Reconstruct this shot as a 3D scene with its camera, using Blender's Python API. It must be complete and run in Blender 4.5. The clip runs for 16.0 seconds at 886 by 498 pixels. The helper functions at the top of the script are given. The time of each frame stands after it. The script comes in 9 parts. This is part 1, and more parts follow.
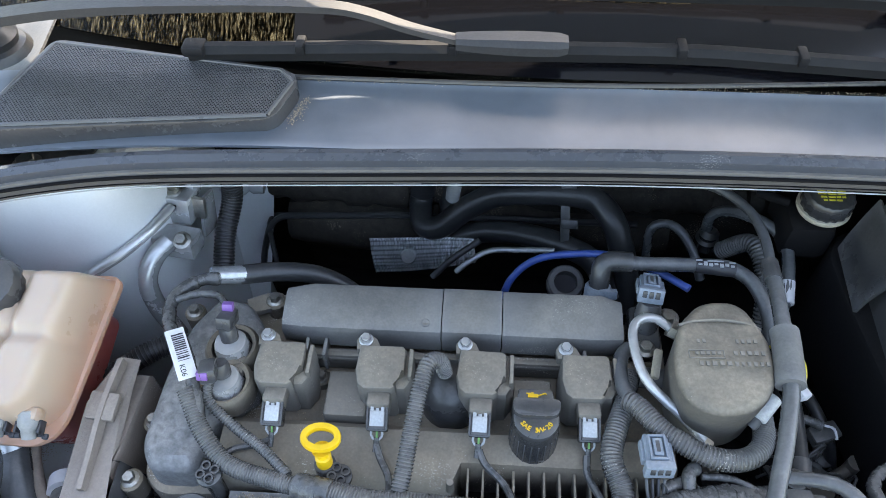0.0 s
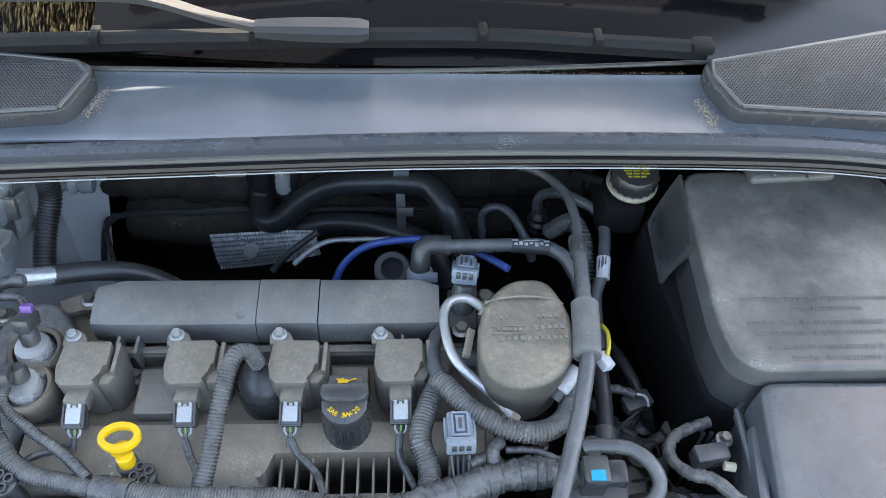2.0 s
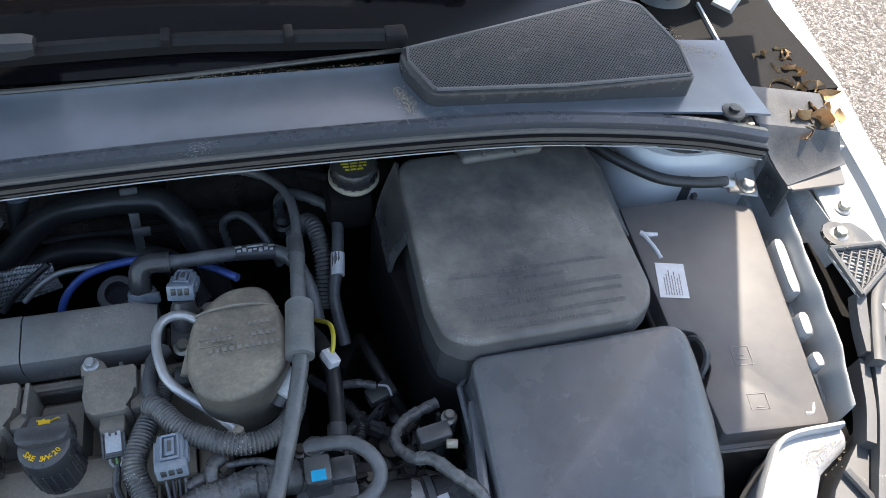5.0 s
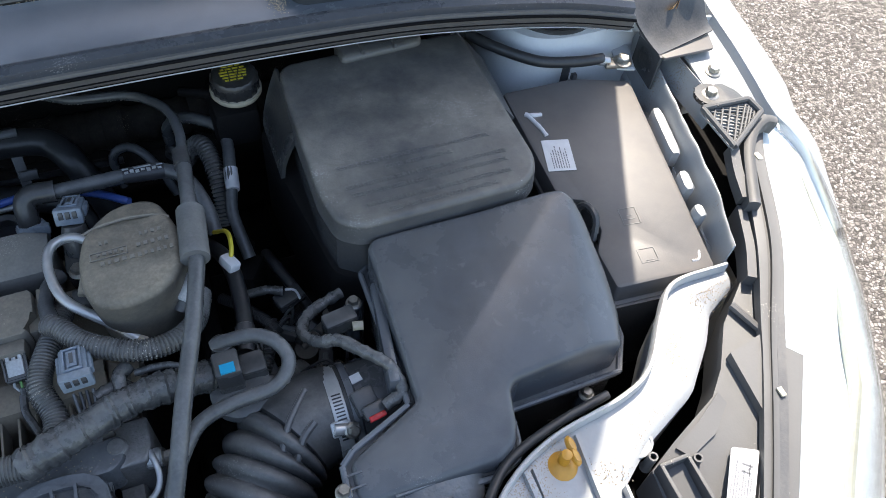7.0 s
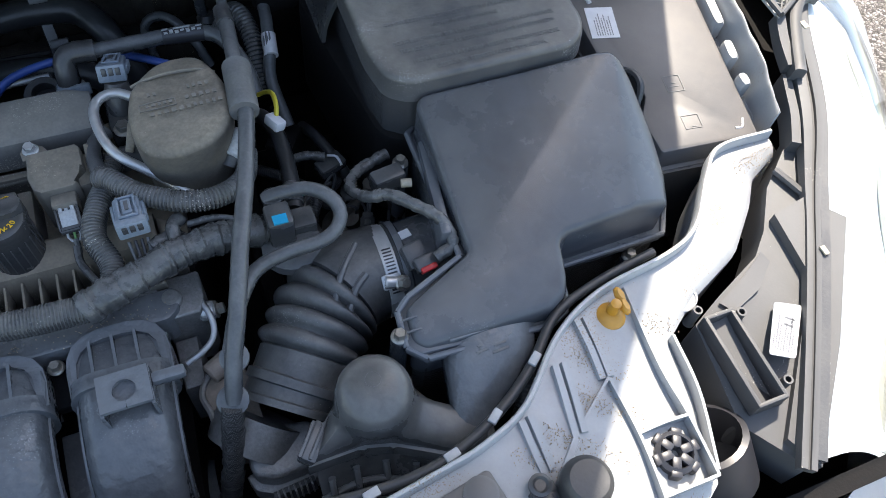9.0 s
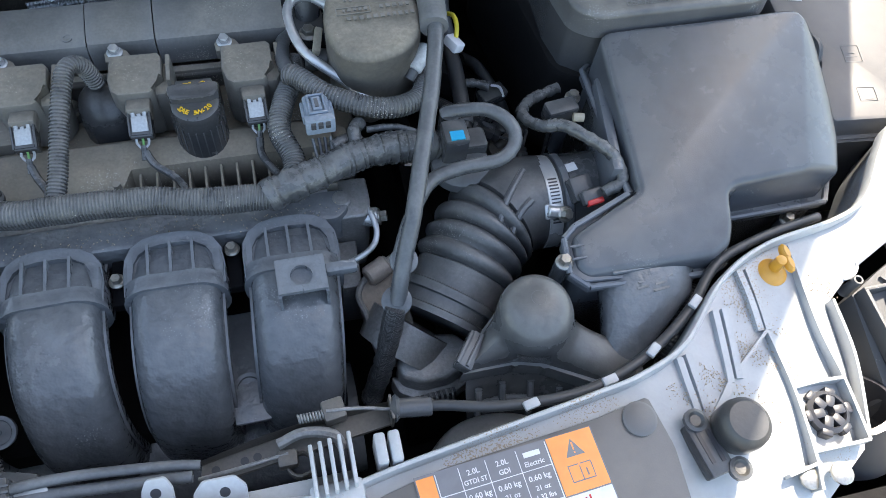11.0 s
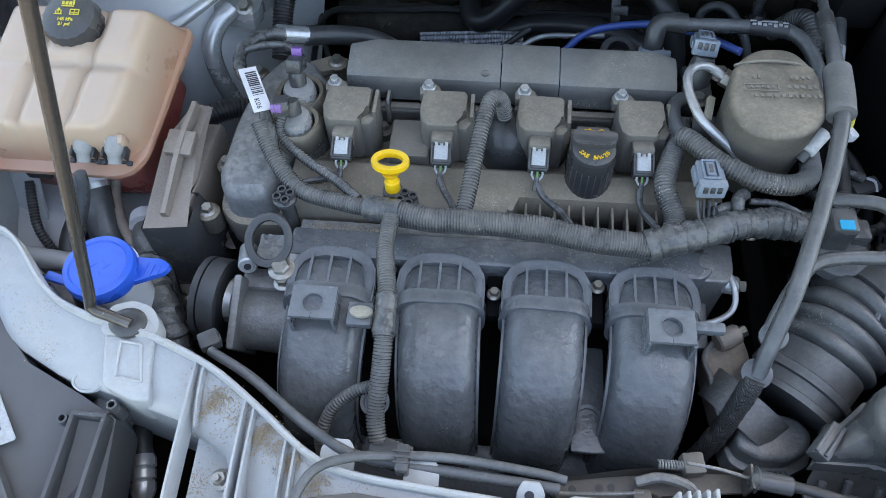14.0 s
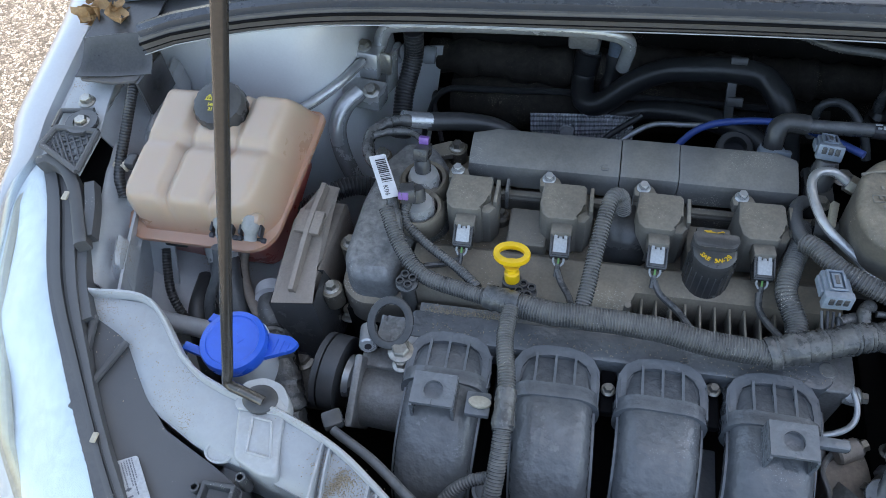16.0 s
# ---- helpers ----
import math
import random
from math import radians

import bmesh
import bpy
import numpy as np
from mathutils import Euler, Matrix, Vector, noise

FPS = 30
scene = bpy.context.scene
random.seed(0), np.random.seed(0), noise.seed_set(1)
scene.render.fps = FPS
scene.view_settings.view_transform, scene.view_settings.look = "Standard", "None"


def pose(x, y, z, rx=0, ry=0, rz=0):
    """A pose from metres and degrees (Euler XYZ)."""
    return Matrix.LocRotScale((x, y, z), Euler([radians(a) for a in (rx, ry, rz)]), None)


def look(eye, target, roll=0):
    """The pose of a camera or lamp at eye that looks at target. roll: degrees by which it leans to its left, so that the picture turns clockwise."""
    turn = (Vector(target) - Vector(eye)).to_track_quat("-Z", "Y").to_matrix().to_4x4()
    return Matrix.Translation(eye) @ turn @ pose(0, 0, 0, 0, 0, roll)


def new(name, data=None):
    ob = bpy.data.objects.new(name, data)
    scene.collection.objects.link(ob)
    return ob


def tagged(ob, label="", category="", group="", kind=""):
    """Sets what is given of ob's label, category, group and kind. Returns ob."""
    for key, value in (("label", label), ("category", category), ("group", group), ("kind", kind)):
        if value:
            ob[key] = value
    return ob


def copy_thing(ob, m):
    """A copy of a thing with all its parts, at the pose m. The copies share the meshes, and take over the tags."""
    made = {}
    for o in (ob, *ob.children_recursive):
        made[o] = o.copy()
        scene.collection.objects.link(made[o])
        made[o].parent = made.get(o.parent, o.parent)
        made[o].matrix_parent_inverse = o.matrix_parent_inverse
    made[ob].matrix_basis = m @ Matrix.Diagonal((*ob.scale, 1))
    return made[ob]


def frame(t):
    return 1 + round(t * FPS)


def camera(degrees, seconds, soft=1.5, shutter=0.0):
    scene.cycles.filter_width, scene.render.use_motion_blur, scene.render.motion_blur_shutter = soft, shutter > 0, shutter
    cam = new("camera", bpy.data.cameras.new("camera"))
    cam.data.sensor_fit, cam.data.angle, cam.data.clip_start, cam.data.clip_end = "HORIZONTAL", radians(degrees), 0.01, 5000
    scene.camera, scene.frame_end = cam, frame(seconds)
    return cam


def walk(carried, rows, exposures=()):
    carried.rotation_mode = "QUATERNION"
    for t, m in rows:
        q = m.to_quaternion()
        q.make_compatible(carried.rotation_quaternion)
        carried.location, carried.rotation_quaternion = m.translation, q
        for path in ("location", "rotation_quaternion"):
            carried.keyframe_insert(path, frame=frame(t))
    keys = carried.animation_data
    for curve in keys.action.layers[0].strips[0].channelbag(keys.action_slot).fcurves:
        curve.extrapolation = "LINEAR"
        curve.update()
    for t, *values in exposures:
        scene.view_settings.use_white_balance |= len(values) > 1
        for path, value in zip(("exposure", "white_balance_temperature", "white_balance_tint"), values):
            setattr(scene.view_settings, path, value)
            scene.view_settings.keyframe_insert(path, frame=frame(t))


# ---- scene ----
cam = camera(60.3, 16.0, soft=0.8)
METRES, EYE, TILT, LEAN, TURN = 0.75, 1.36, -52.0, 0.9, 3.7
ROWS = [
    (0.0, 0.0, 0.0, 0.0, -0.0, 0.0, 0.0),
    (0.5, 0.0353, 0.0007, -0.0052, -0.96, -0.1, 0.41),
    (1.0, 0.0711, -0.0057, -0.0079, -2.13, -0.1, 0.88),
    (1.5, 0.1099, -0.0006, -0.013, -3.82, -0.15, 1.72),
    (2.0, 0.142, -0.0064, -0.0203, -5.6, -0.13, 2.49),
    (2.5, 0.1754, -0.0029, -0.0259, -8.32, -0.06, 3.18),
    (3.0, 0.2096, -0.0033, -0.0233, -9.14, -0.28, 3.7),
    (3.5, 0.2433, -0.0086, -0.0266, -10.59, -0.31, 4.48),
    (4.0, 0.2781, -0.0137, -0.0246, -12.06, -0.37, 6.05),
    (6.5, 0.3614, -0.0567, -0.1201, -19.82, -3.54, 14.97),
    (7.0, 0.3575, -0.0603, -0.1516, -20.53, -4.73, 16.32),
    (7.5, 0.3402, -0.0657, -0.1738, -20.84, -6.0, 16.87),
    (8.0, 0.3227, -0.0621, -0.1907, -21.09, -7.55, 17.22),
    (10.5, 0.1776, -0.0266, -0.2349, -18.01, -11.2, 10.91),
    (11.0, 0.1415, -0.0293, -0.2364, -15.35, -10.92, 9.17),
    (11.5, 0.1056, -0.036, -0.2341, -11.96, -10.1, 7.66),
    (12.0, 0.0681, -0.0387, -0.2307, -9.45, -9.4, 5.69),
    (12.5, 0.0347, -0.0404, -0.2292, -7.21, -8.63, 3.75),
    (13.0, 0.0056, -0.046, -0.2263, -4.76, -7.67, 2.05),
    (13.5, -0.0287, -0.052, -0.2238, -1.57, -7.0, 0.62),
    (14.0, -0.0579, -0.057, -0.2147, 1.06, -6.37, -0.89),
    (14.5, -0.0807, -0.06, -0.2011, 2.94, -5.94, -2.18),
    (15.0, -0.0984, -0.0679, -0.1881, 4.55, -5.29, -3.25),
    (15.5, -0.1101, -0.0767, -0.1774, 5.65, -4.65, -3.55),
    (16.0, -0.1231, -0.0826, -0.1541, 6.32, -3.54, -3.53),
]
walk(cam, [(t, pose(0, 0, EYE, TILT, LEAN, TURN) @ pose(METRES * x, METRES * y, METRES * z, 90 + pitch, roll, yaw)) for t, x, y, z, yaw, pitch, roll in ROWS],
     [(0.0, 2.80, 7700, 10.5), (2.0, 2.86, 7700, 10.5), (3.5, 2.58, 7450, 11), (4.2, 2.21, 7250, 11), (6.5, 1.72, 7050, 10.5), (8.0, 1.72, 7050, 10.5), (10.5, 2.11, 7200, 10), (11.0, 2.33, 7300, 9.5), (12.0, 2.51, 7600, 9.5), (13.0, 2.92, 8300, 9), (13.5, 2.90, 8150, 9), (14.0, 2.51, 7800, 9.5), (14.5, 2.34, 7600, 10), (15.2, 2.33, 7450, 10), (16.0, 2.14, 7500, 10)])

# ---- light: midday sun from behind the car, the open hood shades the bay ----
SUN = Vector((0.36, 0.5, 1.0)).normalized()
world = bpy.data.worlds.new("sky")
scene.world = world
world.use_nodes = True
wn = world.node_tree.nodes
sky = wn.new("ShaderNodeTexSky")
sky.sky_type = "NISHITA"
sky.sun_disc = False
sky.sun_elevation = math.asin(SUN.z)
sky.sun_rotation = math.atan2(SUN.x, SUN.y)
sky.air_density = 1.2
sky.dust_density = 1.5
wn["Background"].inputs["Strength"].default_value = 0.14
world.node_tree.links.new(sky.outputs["Color"], wn["Background"].inputs["Color"])
sun = new("sun", bpy.data.lights.new("sun", "SUN"))
sun.data.energy = 3.3
sun.data.angle = radians(0.53)
sun.data.color = (1.0, 0.95, 0.88)
sun.matrix_world = look(SUN * 10, (0, 0, 0))


# ---- materials ----
def material(name, base, dust=None, amount=0.0, rough=0.5, metal=0.0, grain=400.0, patch=14.0, bump=0.15, coat=0.0, spread=0.25, speck=0.0, speck_colour=(0.55, 0.52, 0.47), smear=0.08, relief=0.0, spec=0.5, wear_glint=0.35):
    """Base colour with fine grain, larger patches of dust and optional pale specks."""
    m = bpy.data.materials.new(name)
    m.use_nodes = True
    n, l = m.node_tree.nodes, m.node_tree.links
    b = n["Principled BSDF"]
    co = n.new("ShaderNodeTexCoord")
    big = n.new("ShaderNodeTexNoise")
    big.inputs["Scale"].default_value = patch
    big.inputs["Detail"].default_value = 10
    big.inputs["Roughness"].default_value = 0.7
    small = n.new("ShaderNodeTexNoise")
    small.inputs["Scale"].default_value = grain
    small.inputs["Detail"].default_value = 3
    l.new(co.outputs["Object"], big.inputs["Vector"])
    l.new(co.outputs["Object"], small.inputs["Vector"])
    ramp = n.new("ShaderNodeMapRange")
    ramp.inputs["From Min"].default_value = 0.5 - spread
    ramp.inputs["From Max"].default_value = 0.5 + spread
    ramp.inputs["To Max"].default_value = amount * 2
    l.new(big.outputs["Fac"], ramp.inputs["Value"])
    mix = n.new("ShaderNodeMix")
    mix.data_type = "RGBA"
    mix.inputs["A"].default_value = (*base, 1)
    mix.inputs["B"].default_value = (*(dust or base), 1)
    # dust settles on what faces up; darker sides also stand in for shade
    geo, up, dusty = n.new("ShaderNodeNewGeometry"), n.new("ShaderNodeSeparateXYZ"), n.new("ShaderNodeMath")
    dust_and_shade = n.new("ShaderNodeMapRange")
    dust_and_shade.inputs["From Min"].default_value = 0.1
    dust_and_shade.inputs["From Max"].default_value = 0.95
    dust_and_shade.inputs["To Min"].default_value = 0.28
    dust_and_shade.inputs["To Max"].default_value = 1.25
    dusty.operation = "MULTIPLY"
    dusty.use_clamp = True
    l.new(geo.outputs["Normal"], up.inputs[0])
    l.new(up.outputs["Z"], dust_and_shade.inputs["Value"])
    l.new(ramp.outputs["Result"], dusty.inputs[0])
    l.new(dust_and_shade.outputs["Result"], dusty.inputs[1])
    l.new(dusty.outputs["Value"], mix.inputs["Factor"])
    last = mix.outputs["Result"]
    vary = n.new("ShaderNodeMix")
    vary.data_type = "RGBA"
    vary.blend_type = "MULTIPLY"
    vary.inputs["Factor"].default_value = 1.0
    tone = n.new("ShaderNodeMapRange")
    tone.inputs["From Min"].default_value = 0.3
    tone.inputs["From Max"].default_value = 0.7
    tone.inputs["To Min"].default_value = 0.90 if bump >= 0.1 else 0.98
    tone.inputs["To Max"].default_value = 1.10 if bump >= 0.1 else 1.02
    l.new(small.outputs["Fac"], tone.inputs["Value"])
    l.new(last, vary.inputs["A"])
    l.new(tone.outputs["Result"], vary.inputs["B"])
    last = vary.outputs["Result"]
    if speck:
        dots = n.new("ShaderNodeTexNoise")
        dots.inputs["Scale"].default_value = 780
        dots.inputs["Detail"].default_value = 1
        l.new(co.outputs["Object"], dots.inputs["Vector"])
        zone = n.new("ShaderNodeTexNoise")
        zone.inputs["Scale"].default_value = 17
        l.new(co.outputs["Object"], zone.inputs["Vector"])
        add = n.new("ShaderNodeMath")
        add.operation = "MULTIPLY"
        l.new(dots.outputs["Fac"], add.inputs[0])
        l.new(zone.outputs["Fac"], add.inputs[1])
        cut = n.new("ShaderNodeMapRange")
        cut.inputs["From Min"].default_value = 0.45 - speck
        cut.inputs["From Max"].default_value = 0.50 - speck
        l.new(add.outputs["Value"], cut.inputs["Value"])
        pale = n.new("ShaderNodeMix")
        pale.data_type = "RGBA"
        pale.inputs["B"].default_value = (*speck_colour, 1)
        l.new(last, pale.inputs["A"])
        l.new(cut.outputs["Result"], pale.inputs["Factor"])
        last = pale.outputs["Result"]
    # a second, finer layer of smears
    mid = n.new("ShaderNodeTexNoise")
    mid.inputs["Scale"].default_value = patch * 5.5
    mid.inputs["Detail"].default_value = 5
    mid.inputs["Distortion"].default_value = 0.6
    l.new(co.outputs["Object"], mid.inputs["Vector"])
    mtone = n.new("ShaderNodeMapRange")
    mtone.inputs["From Min"].default_value = 0.3
    mtone.inputs["From Max"].default_value = 0.7
    mtone.inputs["To Min"].default_value = 1 - smear
    mtone.inputs["To Max"].default_value = 1 + smear
    l.new(mid.outputs["Fac"], mtone.inputs["Value"])
    sm = n.new("ShaderNodeMix")
    sm.data_type = "RGBA"
    sm.blend_type = "MULTIPLY"
    sm.inputs["Factor"].default_value = 1.0
    l.new(last, sm.inputs["A"])
    l.new(mtone.outputs["Result"], sm.inputs["B"])
    last = sm.outputs["Result"]
    if wear_glint and bump and sum(base) < 0.6:
        # paler convex edges: rubbing plus edge highlights put into the colour
        edge, keen, pale_edge = n.new("ShaderNodeMapRange"), n.new("ShaderNodeMix"), n.new("ShaderNodeMath")
        edge.inputs["From Min"].default_value = 0.515
        edge.inputs["From Max"].default_value = 0.60
        l.new(geo.outputs["Pointiness"], edge.inputs["Value"])
        pale_edge.operation = "MULTIPLY"
        l.new(edge.outputs["Result"], pale_edge.inputs[0])
        pale_edge.inputs[1].default_value = wear_glint
        keen.data_type = "RGBA"
        keen.inputs["B"].default_value = (*[min(0.7, 0.10 + 2.2 * c) for c in base], 1)
        l.new(last, keen.inputs["A"])
        l.new(pale_edge.outputs[0], keen.inputs["Factor"])
        last = keen.outputs["Result"]
    l.new(last, b.inputs["Base Color"])
    b.inputs["Specular IOR Level"].default_value = spec
    rr = n.new("ShaderNodeMapRange")
    rr.inputs["To Min"].default_value = max(0.03, rough - 0.12)
    rr.inputs["To Max"].default_value = min(1.0, rough + 0.2)
    l.new(dusty.outputs["Value"], rr.inputs["Value"])
    l.new(rr.outputs["Result"], b.inputs["Roughness"])
    b.inputs["Metallic"].default_value = metal
    b.inputs["Coat Weight"].default_value = coat
    b.inputs["Coat Roughness"].default_value = 0.05
    if bump:
        bp = n.new("ShaderNodeBump")
        bp.inputs["Strength"].default_value = bump * 1.6 if bump >= 0.1 else bump
        bp.inputs["Distance"].default_value = 0.0008
        l.new(small.outputs["Fac"], bp.inputs["Height"])
        l.new(bp.outputs["Normal"], b.inputs["Normal"])
        if relief:
            lump = n.new("ShaderNodeTexNoise")
            lump.inputs["Scale"].default_value = 130
            lump.inputs["Detail"].default_value = 2
            l.new(co.outputs["Object"], lump.inputs["Vector"])
            b2 = n.new("ShaderNodeBump")
            b2.inputs["Strength"].default_value = relief
            b2.inputs["Distance"].default_value = 0.002
            l.new(lump.outputs["Fac"], b2.inputs["Height"])
            l.new(bp.outputs["Normal"], b2.inputs["Normal"])
            l.new(b2.outputs["Normal"], b.inputs["Normal"])
    return m


DUST = (0.23, 0.19, 0.14)
M_cover = material("dusty_cover_plastic", (0.05, 0.048, 0.045), (0.31, 0.252, 0.178), 0.50, 0.55, patch=9, spread=0.42, speck=0.035, smear=0.13)
M_rail = material("dusty_rail_plastic", (0.055, 0.058, 0.062), (0.29, 0.26, 0.21), 0.42, 0.42, patch=9, spread=0.38, speck=0.02, speck_colour=(0.34, 0.32, 0.28), smear=0.12)
M_coil = material("dusty_coil_plastic", (0.052, 0.049, 0.044), (0.27, 0.226, 0.165), 0.52, 0.6, patch=30, spread=0.38, speck=0.02, speck_colour=(0.36, 0.31, 0.24), smear=0.14)
M_manifold = material("grey_manifold_plastic", (0.066, 0.073, 0.082), (0.21, 0.207, 0.20), 0.27, 0.26, patch=11, grain=900, bump=0.09, speck=0.025, speck_colour=(0.19, 0.195, 0.20), relief=0.85, spread=0.32, smear=0.16)
M_box = material("black_box_plastic", (0.046, 0.048, 0.052), (0.23, 0.21, 0.175), 0.34, 0.4, patch=9, spread=0.2, grain=900, speck=0.045, speck_colour=(0.36, 0.355, 0.35), smear=0.16)
M_air = material("airbox_plastic", (0.045, 0.051, 0.062), (0.175, 0.168, 0.155), 0.26, 0.3, patch=7, spread=0.3, grain=1100, bump=0.09, speck=0.012, speck_colour=(0.2, 0.2, 0.2), smear=0.13)
M_fuse = material("fuse_lid_plastic", (0.055, 0.055, 0.058), (0.2, 0.17, 0.14), 0.25, 0.5, patch=6, bump=0.09, grain=900)
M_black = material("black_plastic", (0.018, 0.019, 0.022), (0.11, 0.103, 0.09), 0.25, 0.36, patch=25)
# near-black: the deep shade low in the bay is put into the colour
M_deep = material("shade_dark_bay_parts", (0.006, 0.006, 0.007), (0.024, 0.021, 0.018), 0.2, 0.8, patch=18, spec=0.12, wear_glint=0)
M_rubber = material("black_rubber", (0.013, 0.014, 0.016), (0.075, 0.072, 0.068), 0.22, 0.42, patch=35, bump=0.1)
M_hose = material("grey_rubber_hose", (0.030, 0.033, 0.037), (0.165, 0.165, 0.163), 0.34, 0.36, patch=30)
M_loom = material("dusty_corrugated_loom", (0.026, 0.028, 0.031), (0.22, 0.208, 0.19), 0.34, 0.34, patch=55, grain=600, speck=0.02)
M_tape = material("black_loom_tape", (0.022, 0.024, 0.027), (0.20, 0.193, 0.18), 0.34, 0.28, patch=60, bump=0.45, grain=320)
M_foam = material("foam_sleeve", (0.07, 0.072, 0.075), (0.15, 0.145, 0.13), 0.35, 0.7, patch=35)
M_bellows = material("intake_rubber", (0.030, 0.032, 0.036), (0.17, 0.165, 0.155), 0.3, 0.4, patch=20, speck=0.06, speck_colour=(0.3, 0.29, 0.28), smear=0.14)
# one white paint; each grey holds how much light its parts get
M_paint = material("white_car_paint", (0.47, 0.492, 0.515), (0.47, 0.47, 0.45), 0.10, 0.3, patch=6, bump=0.03, coat=0.3, smear=0.02)
# lighter copy, to brighten the towers and rear corners
M_body = material("lightened_inner_white", (0.62, 0.64, 0.66), (0.5, 0.49, 0.46), 0.12, 0.35, patch=6, bump=0.03, coat=0.2, smear=0.02)
# dirt specks on a copy darkened to the panels' dimmer light
M_panel = material("dirty_darkened_white", (0.34, 0.357, 0.375), (0.36, 0.31, 0.24), 0.16, 0.4, patch=14, bump=0.08, speck=0.085, speck_colour=(0.26, 0.2, 0.14), smear=0.04)
M_alu = material("dull_aluminium", (0.5, 0.51, 0.52), (0.36, 0.345, 0.32), 0.25, 0.36, metal=0.55, patch=25, bump=0.06)
M_cast = material("cast_metal", (0.28, 0.28, 0.28), (0.17, 0.155, 0.14), 0.4, 0.55, metal=0.6, patch=30, bump=0.4)
M_steel = material("zinc_steel", (0.42, 0.41, 0.38), (0.25, 0.22, 0.18), 0.3, 0.4, metal=0.9, patch=60)
M_rust = material("brown_mount_metal", (0.05, 0.044, 0.038), (0.15, 0.128, 0.10), 0.35, 0.5, metal=0.2, patch=25)
M_mount = material("dusty_cast_mount", (0.15, 0.12, 0.10), (0.30, 0.25, 0.20), 0.4, 0.6, metal=0.15, patch=30, bump=0.4, speck=0.05, relief=0.15)
M_timing = material("blotched_timing_cover", (0.10, 0.105, 0.112), (0.30, 0.28, 0.25), 0.4, 0.5, patch=26, bump=0.35, grain=300, speck=0.07, speck_colour=(0.30, 0.30, 0.30), relief=0.45, smear=0.28)
M_arm = material("wiper_arm_paint", (0.030, 0.030, 0.031), (0.055, 0.053, 0.050), 0.2, 0.5, spec=0.3, wear_glint=0.04)
# flat black that stands in for shade in hollows; also the black dashboard
M_void = material("shade_black", (0.005, 0.005, 0.006), bump=0, rough=0.8, spec=0.1)
M_blade = material("wiper_blade_rubber", (0.006, 0.0065, 0.008), (0.05, 0.048, 0.045), 0.14, 0.7, patch=40, bump=0.08, spec=0.15, wear_glint=0.06)
M_loaf = material("brown_grey_duct_plastic", (0.050, 0.052, 0.055), (0.19, 0.178, 0.155), 0.30, 0.34, patch=16, grain=900, bump=0.09, spread=0.3, smear=0.18, relief=0.2)
M_housing = material("lamp_housing_plastic", (0.030, 0.031, 0.034), (0.075, 0.070, 0.064), 0.25, 0.6, patch=9, speck=0.015, bump=0.08)
M_mould = material("moulded_letters", (0.058, 0.058, 0.060), (0.235, 0.215, 0.18), 0.40, 0.45, patch=9, spread=0.2)
M_rod = material("prop_rod_steel", (0.07, 0.064, 0.058), (0.18, 0.165, 0.14), 0.28, 0.26, metal=0.6, patch=40)
M_blue = material("blue_cap_plastic", (0.012, 0.09, 0.52), (0.03, 0.14, 0.55), 0.2, 0.38, bump=0.05)
M_bluehose = material("blue_hose_rubber", (0.015, 0.05, 0.22), (0.03, 0.07, 0.25), 0.3, 0.4)
M_yellow = material("yellow_plastic", (0.78, 0.47, 0.012), (0.7, 0.45, 0.05), 0.2, 0.4, bump=0.05)
M_amber = material("amber_plastic", (0.55, 0.25, 0.025), (0.5, 0.3, 0.08), 0.2, 0.4, bump=0.05)
M_orange = material("orange_print", (0.75, 0.24, 0.05), bump=0, rough=0.4)
M_white = material("white_label", (0.58, 0.58, 0.6), (0.6, 0.59, 0.57), 0.15, 0.45, bump=0)
M_gloss = material("black_glass_print", (0.004, 0.004, 0.005), bump=0, rough=0.25, smear=0.05)
M_sand = material("sandy_dirt", (0.30, 0.235, 0.165), (0.44, 0.36, 0.26), 0.5, 0.9, patch=200, bump=0.8, smear=0.3)
M_print = material("black_print", (0.03, 0.03, 0.035), bump=0, rough=0.5)
M_greylabel = material("grey_label", (0.12, 0.125, 0.14), bump=0, rough=0.4)
M_red = material("red_plastic", (0.5, 0.02, 0.02), bump=0, rough=0.4)
M_teal = material("teal_clip", (0.0, 0.3, 0.5), bump=0, rough=0.4)
M_greyclip = material("grey_blue_connector", (0.19, 0.235, 0.29), (0.2, 0.19, 0.17), 0.25, 0.5)
M_purple = material("purple_lock", (0.2, 0.1, 0.32), bump=0, rough=0.5)
M_tape_y = material("yellow_print", (0.6, 0.5, 0.05), bump=0, rough=0.5)
M_cream = material("cream_plastic", (0.5, 0.45, 0.35), DUST, 0.25, 0.5)
M_green = material("green_wire", (0.15, 0.35, 0.1), bump=0)
M_foil = material("embossed_foil", (0.5, 0.52, 0.55), (0.2, 0.2, 0.2), 0.3, 0.35, metal=0.6, patch=22)
M_felt = material("firewall_felt", (0.034, 0.030, 0.027), (0.11, 0.095, 0.078), 0.28, 0.75, patch=14, speck=0.06, speck_colour=(0.26, 0.23, 0.18), smear=0.2, spec=0.12, wear_glint=0)
# darker copy of the felt, with the recess shade in its colour
M_feltdark = material("shaded_felt", (0.014, 0.013, 0.012), (0.04, 0.036, 0.03), 0.3, 0.75, patch=14, speck=0.05, speck_colour=(0.16, 0.145, 0.12), spec=0.12, wear_glint=0)
M_cowl = material("cowl_plastic", (0.085, 0.10, 0.12), (0.14, 0.148, 0.155), 0.2, 0.27, patch=5, grain=900, bump=0.08)
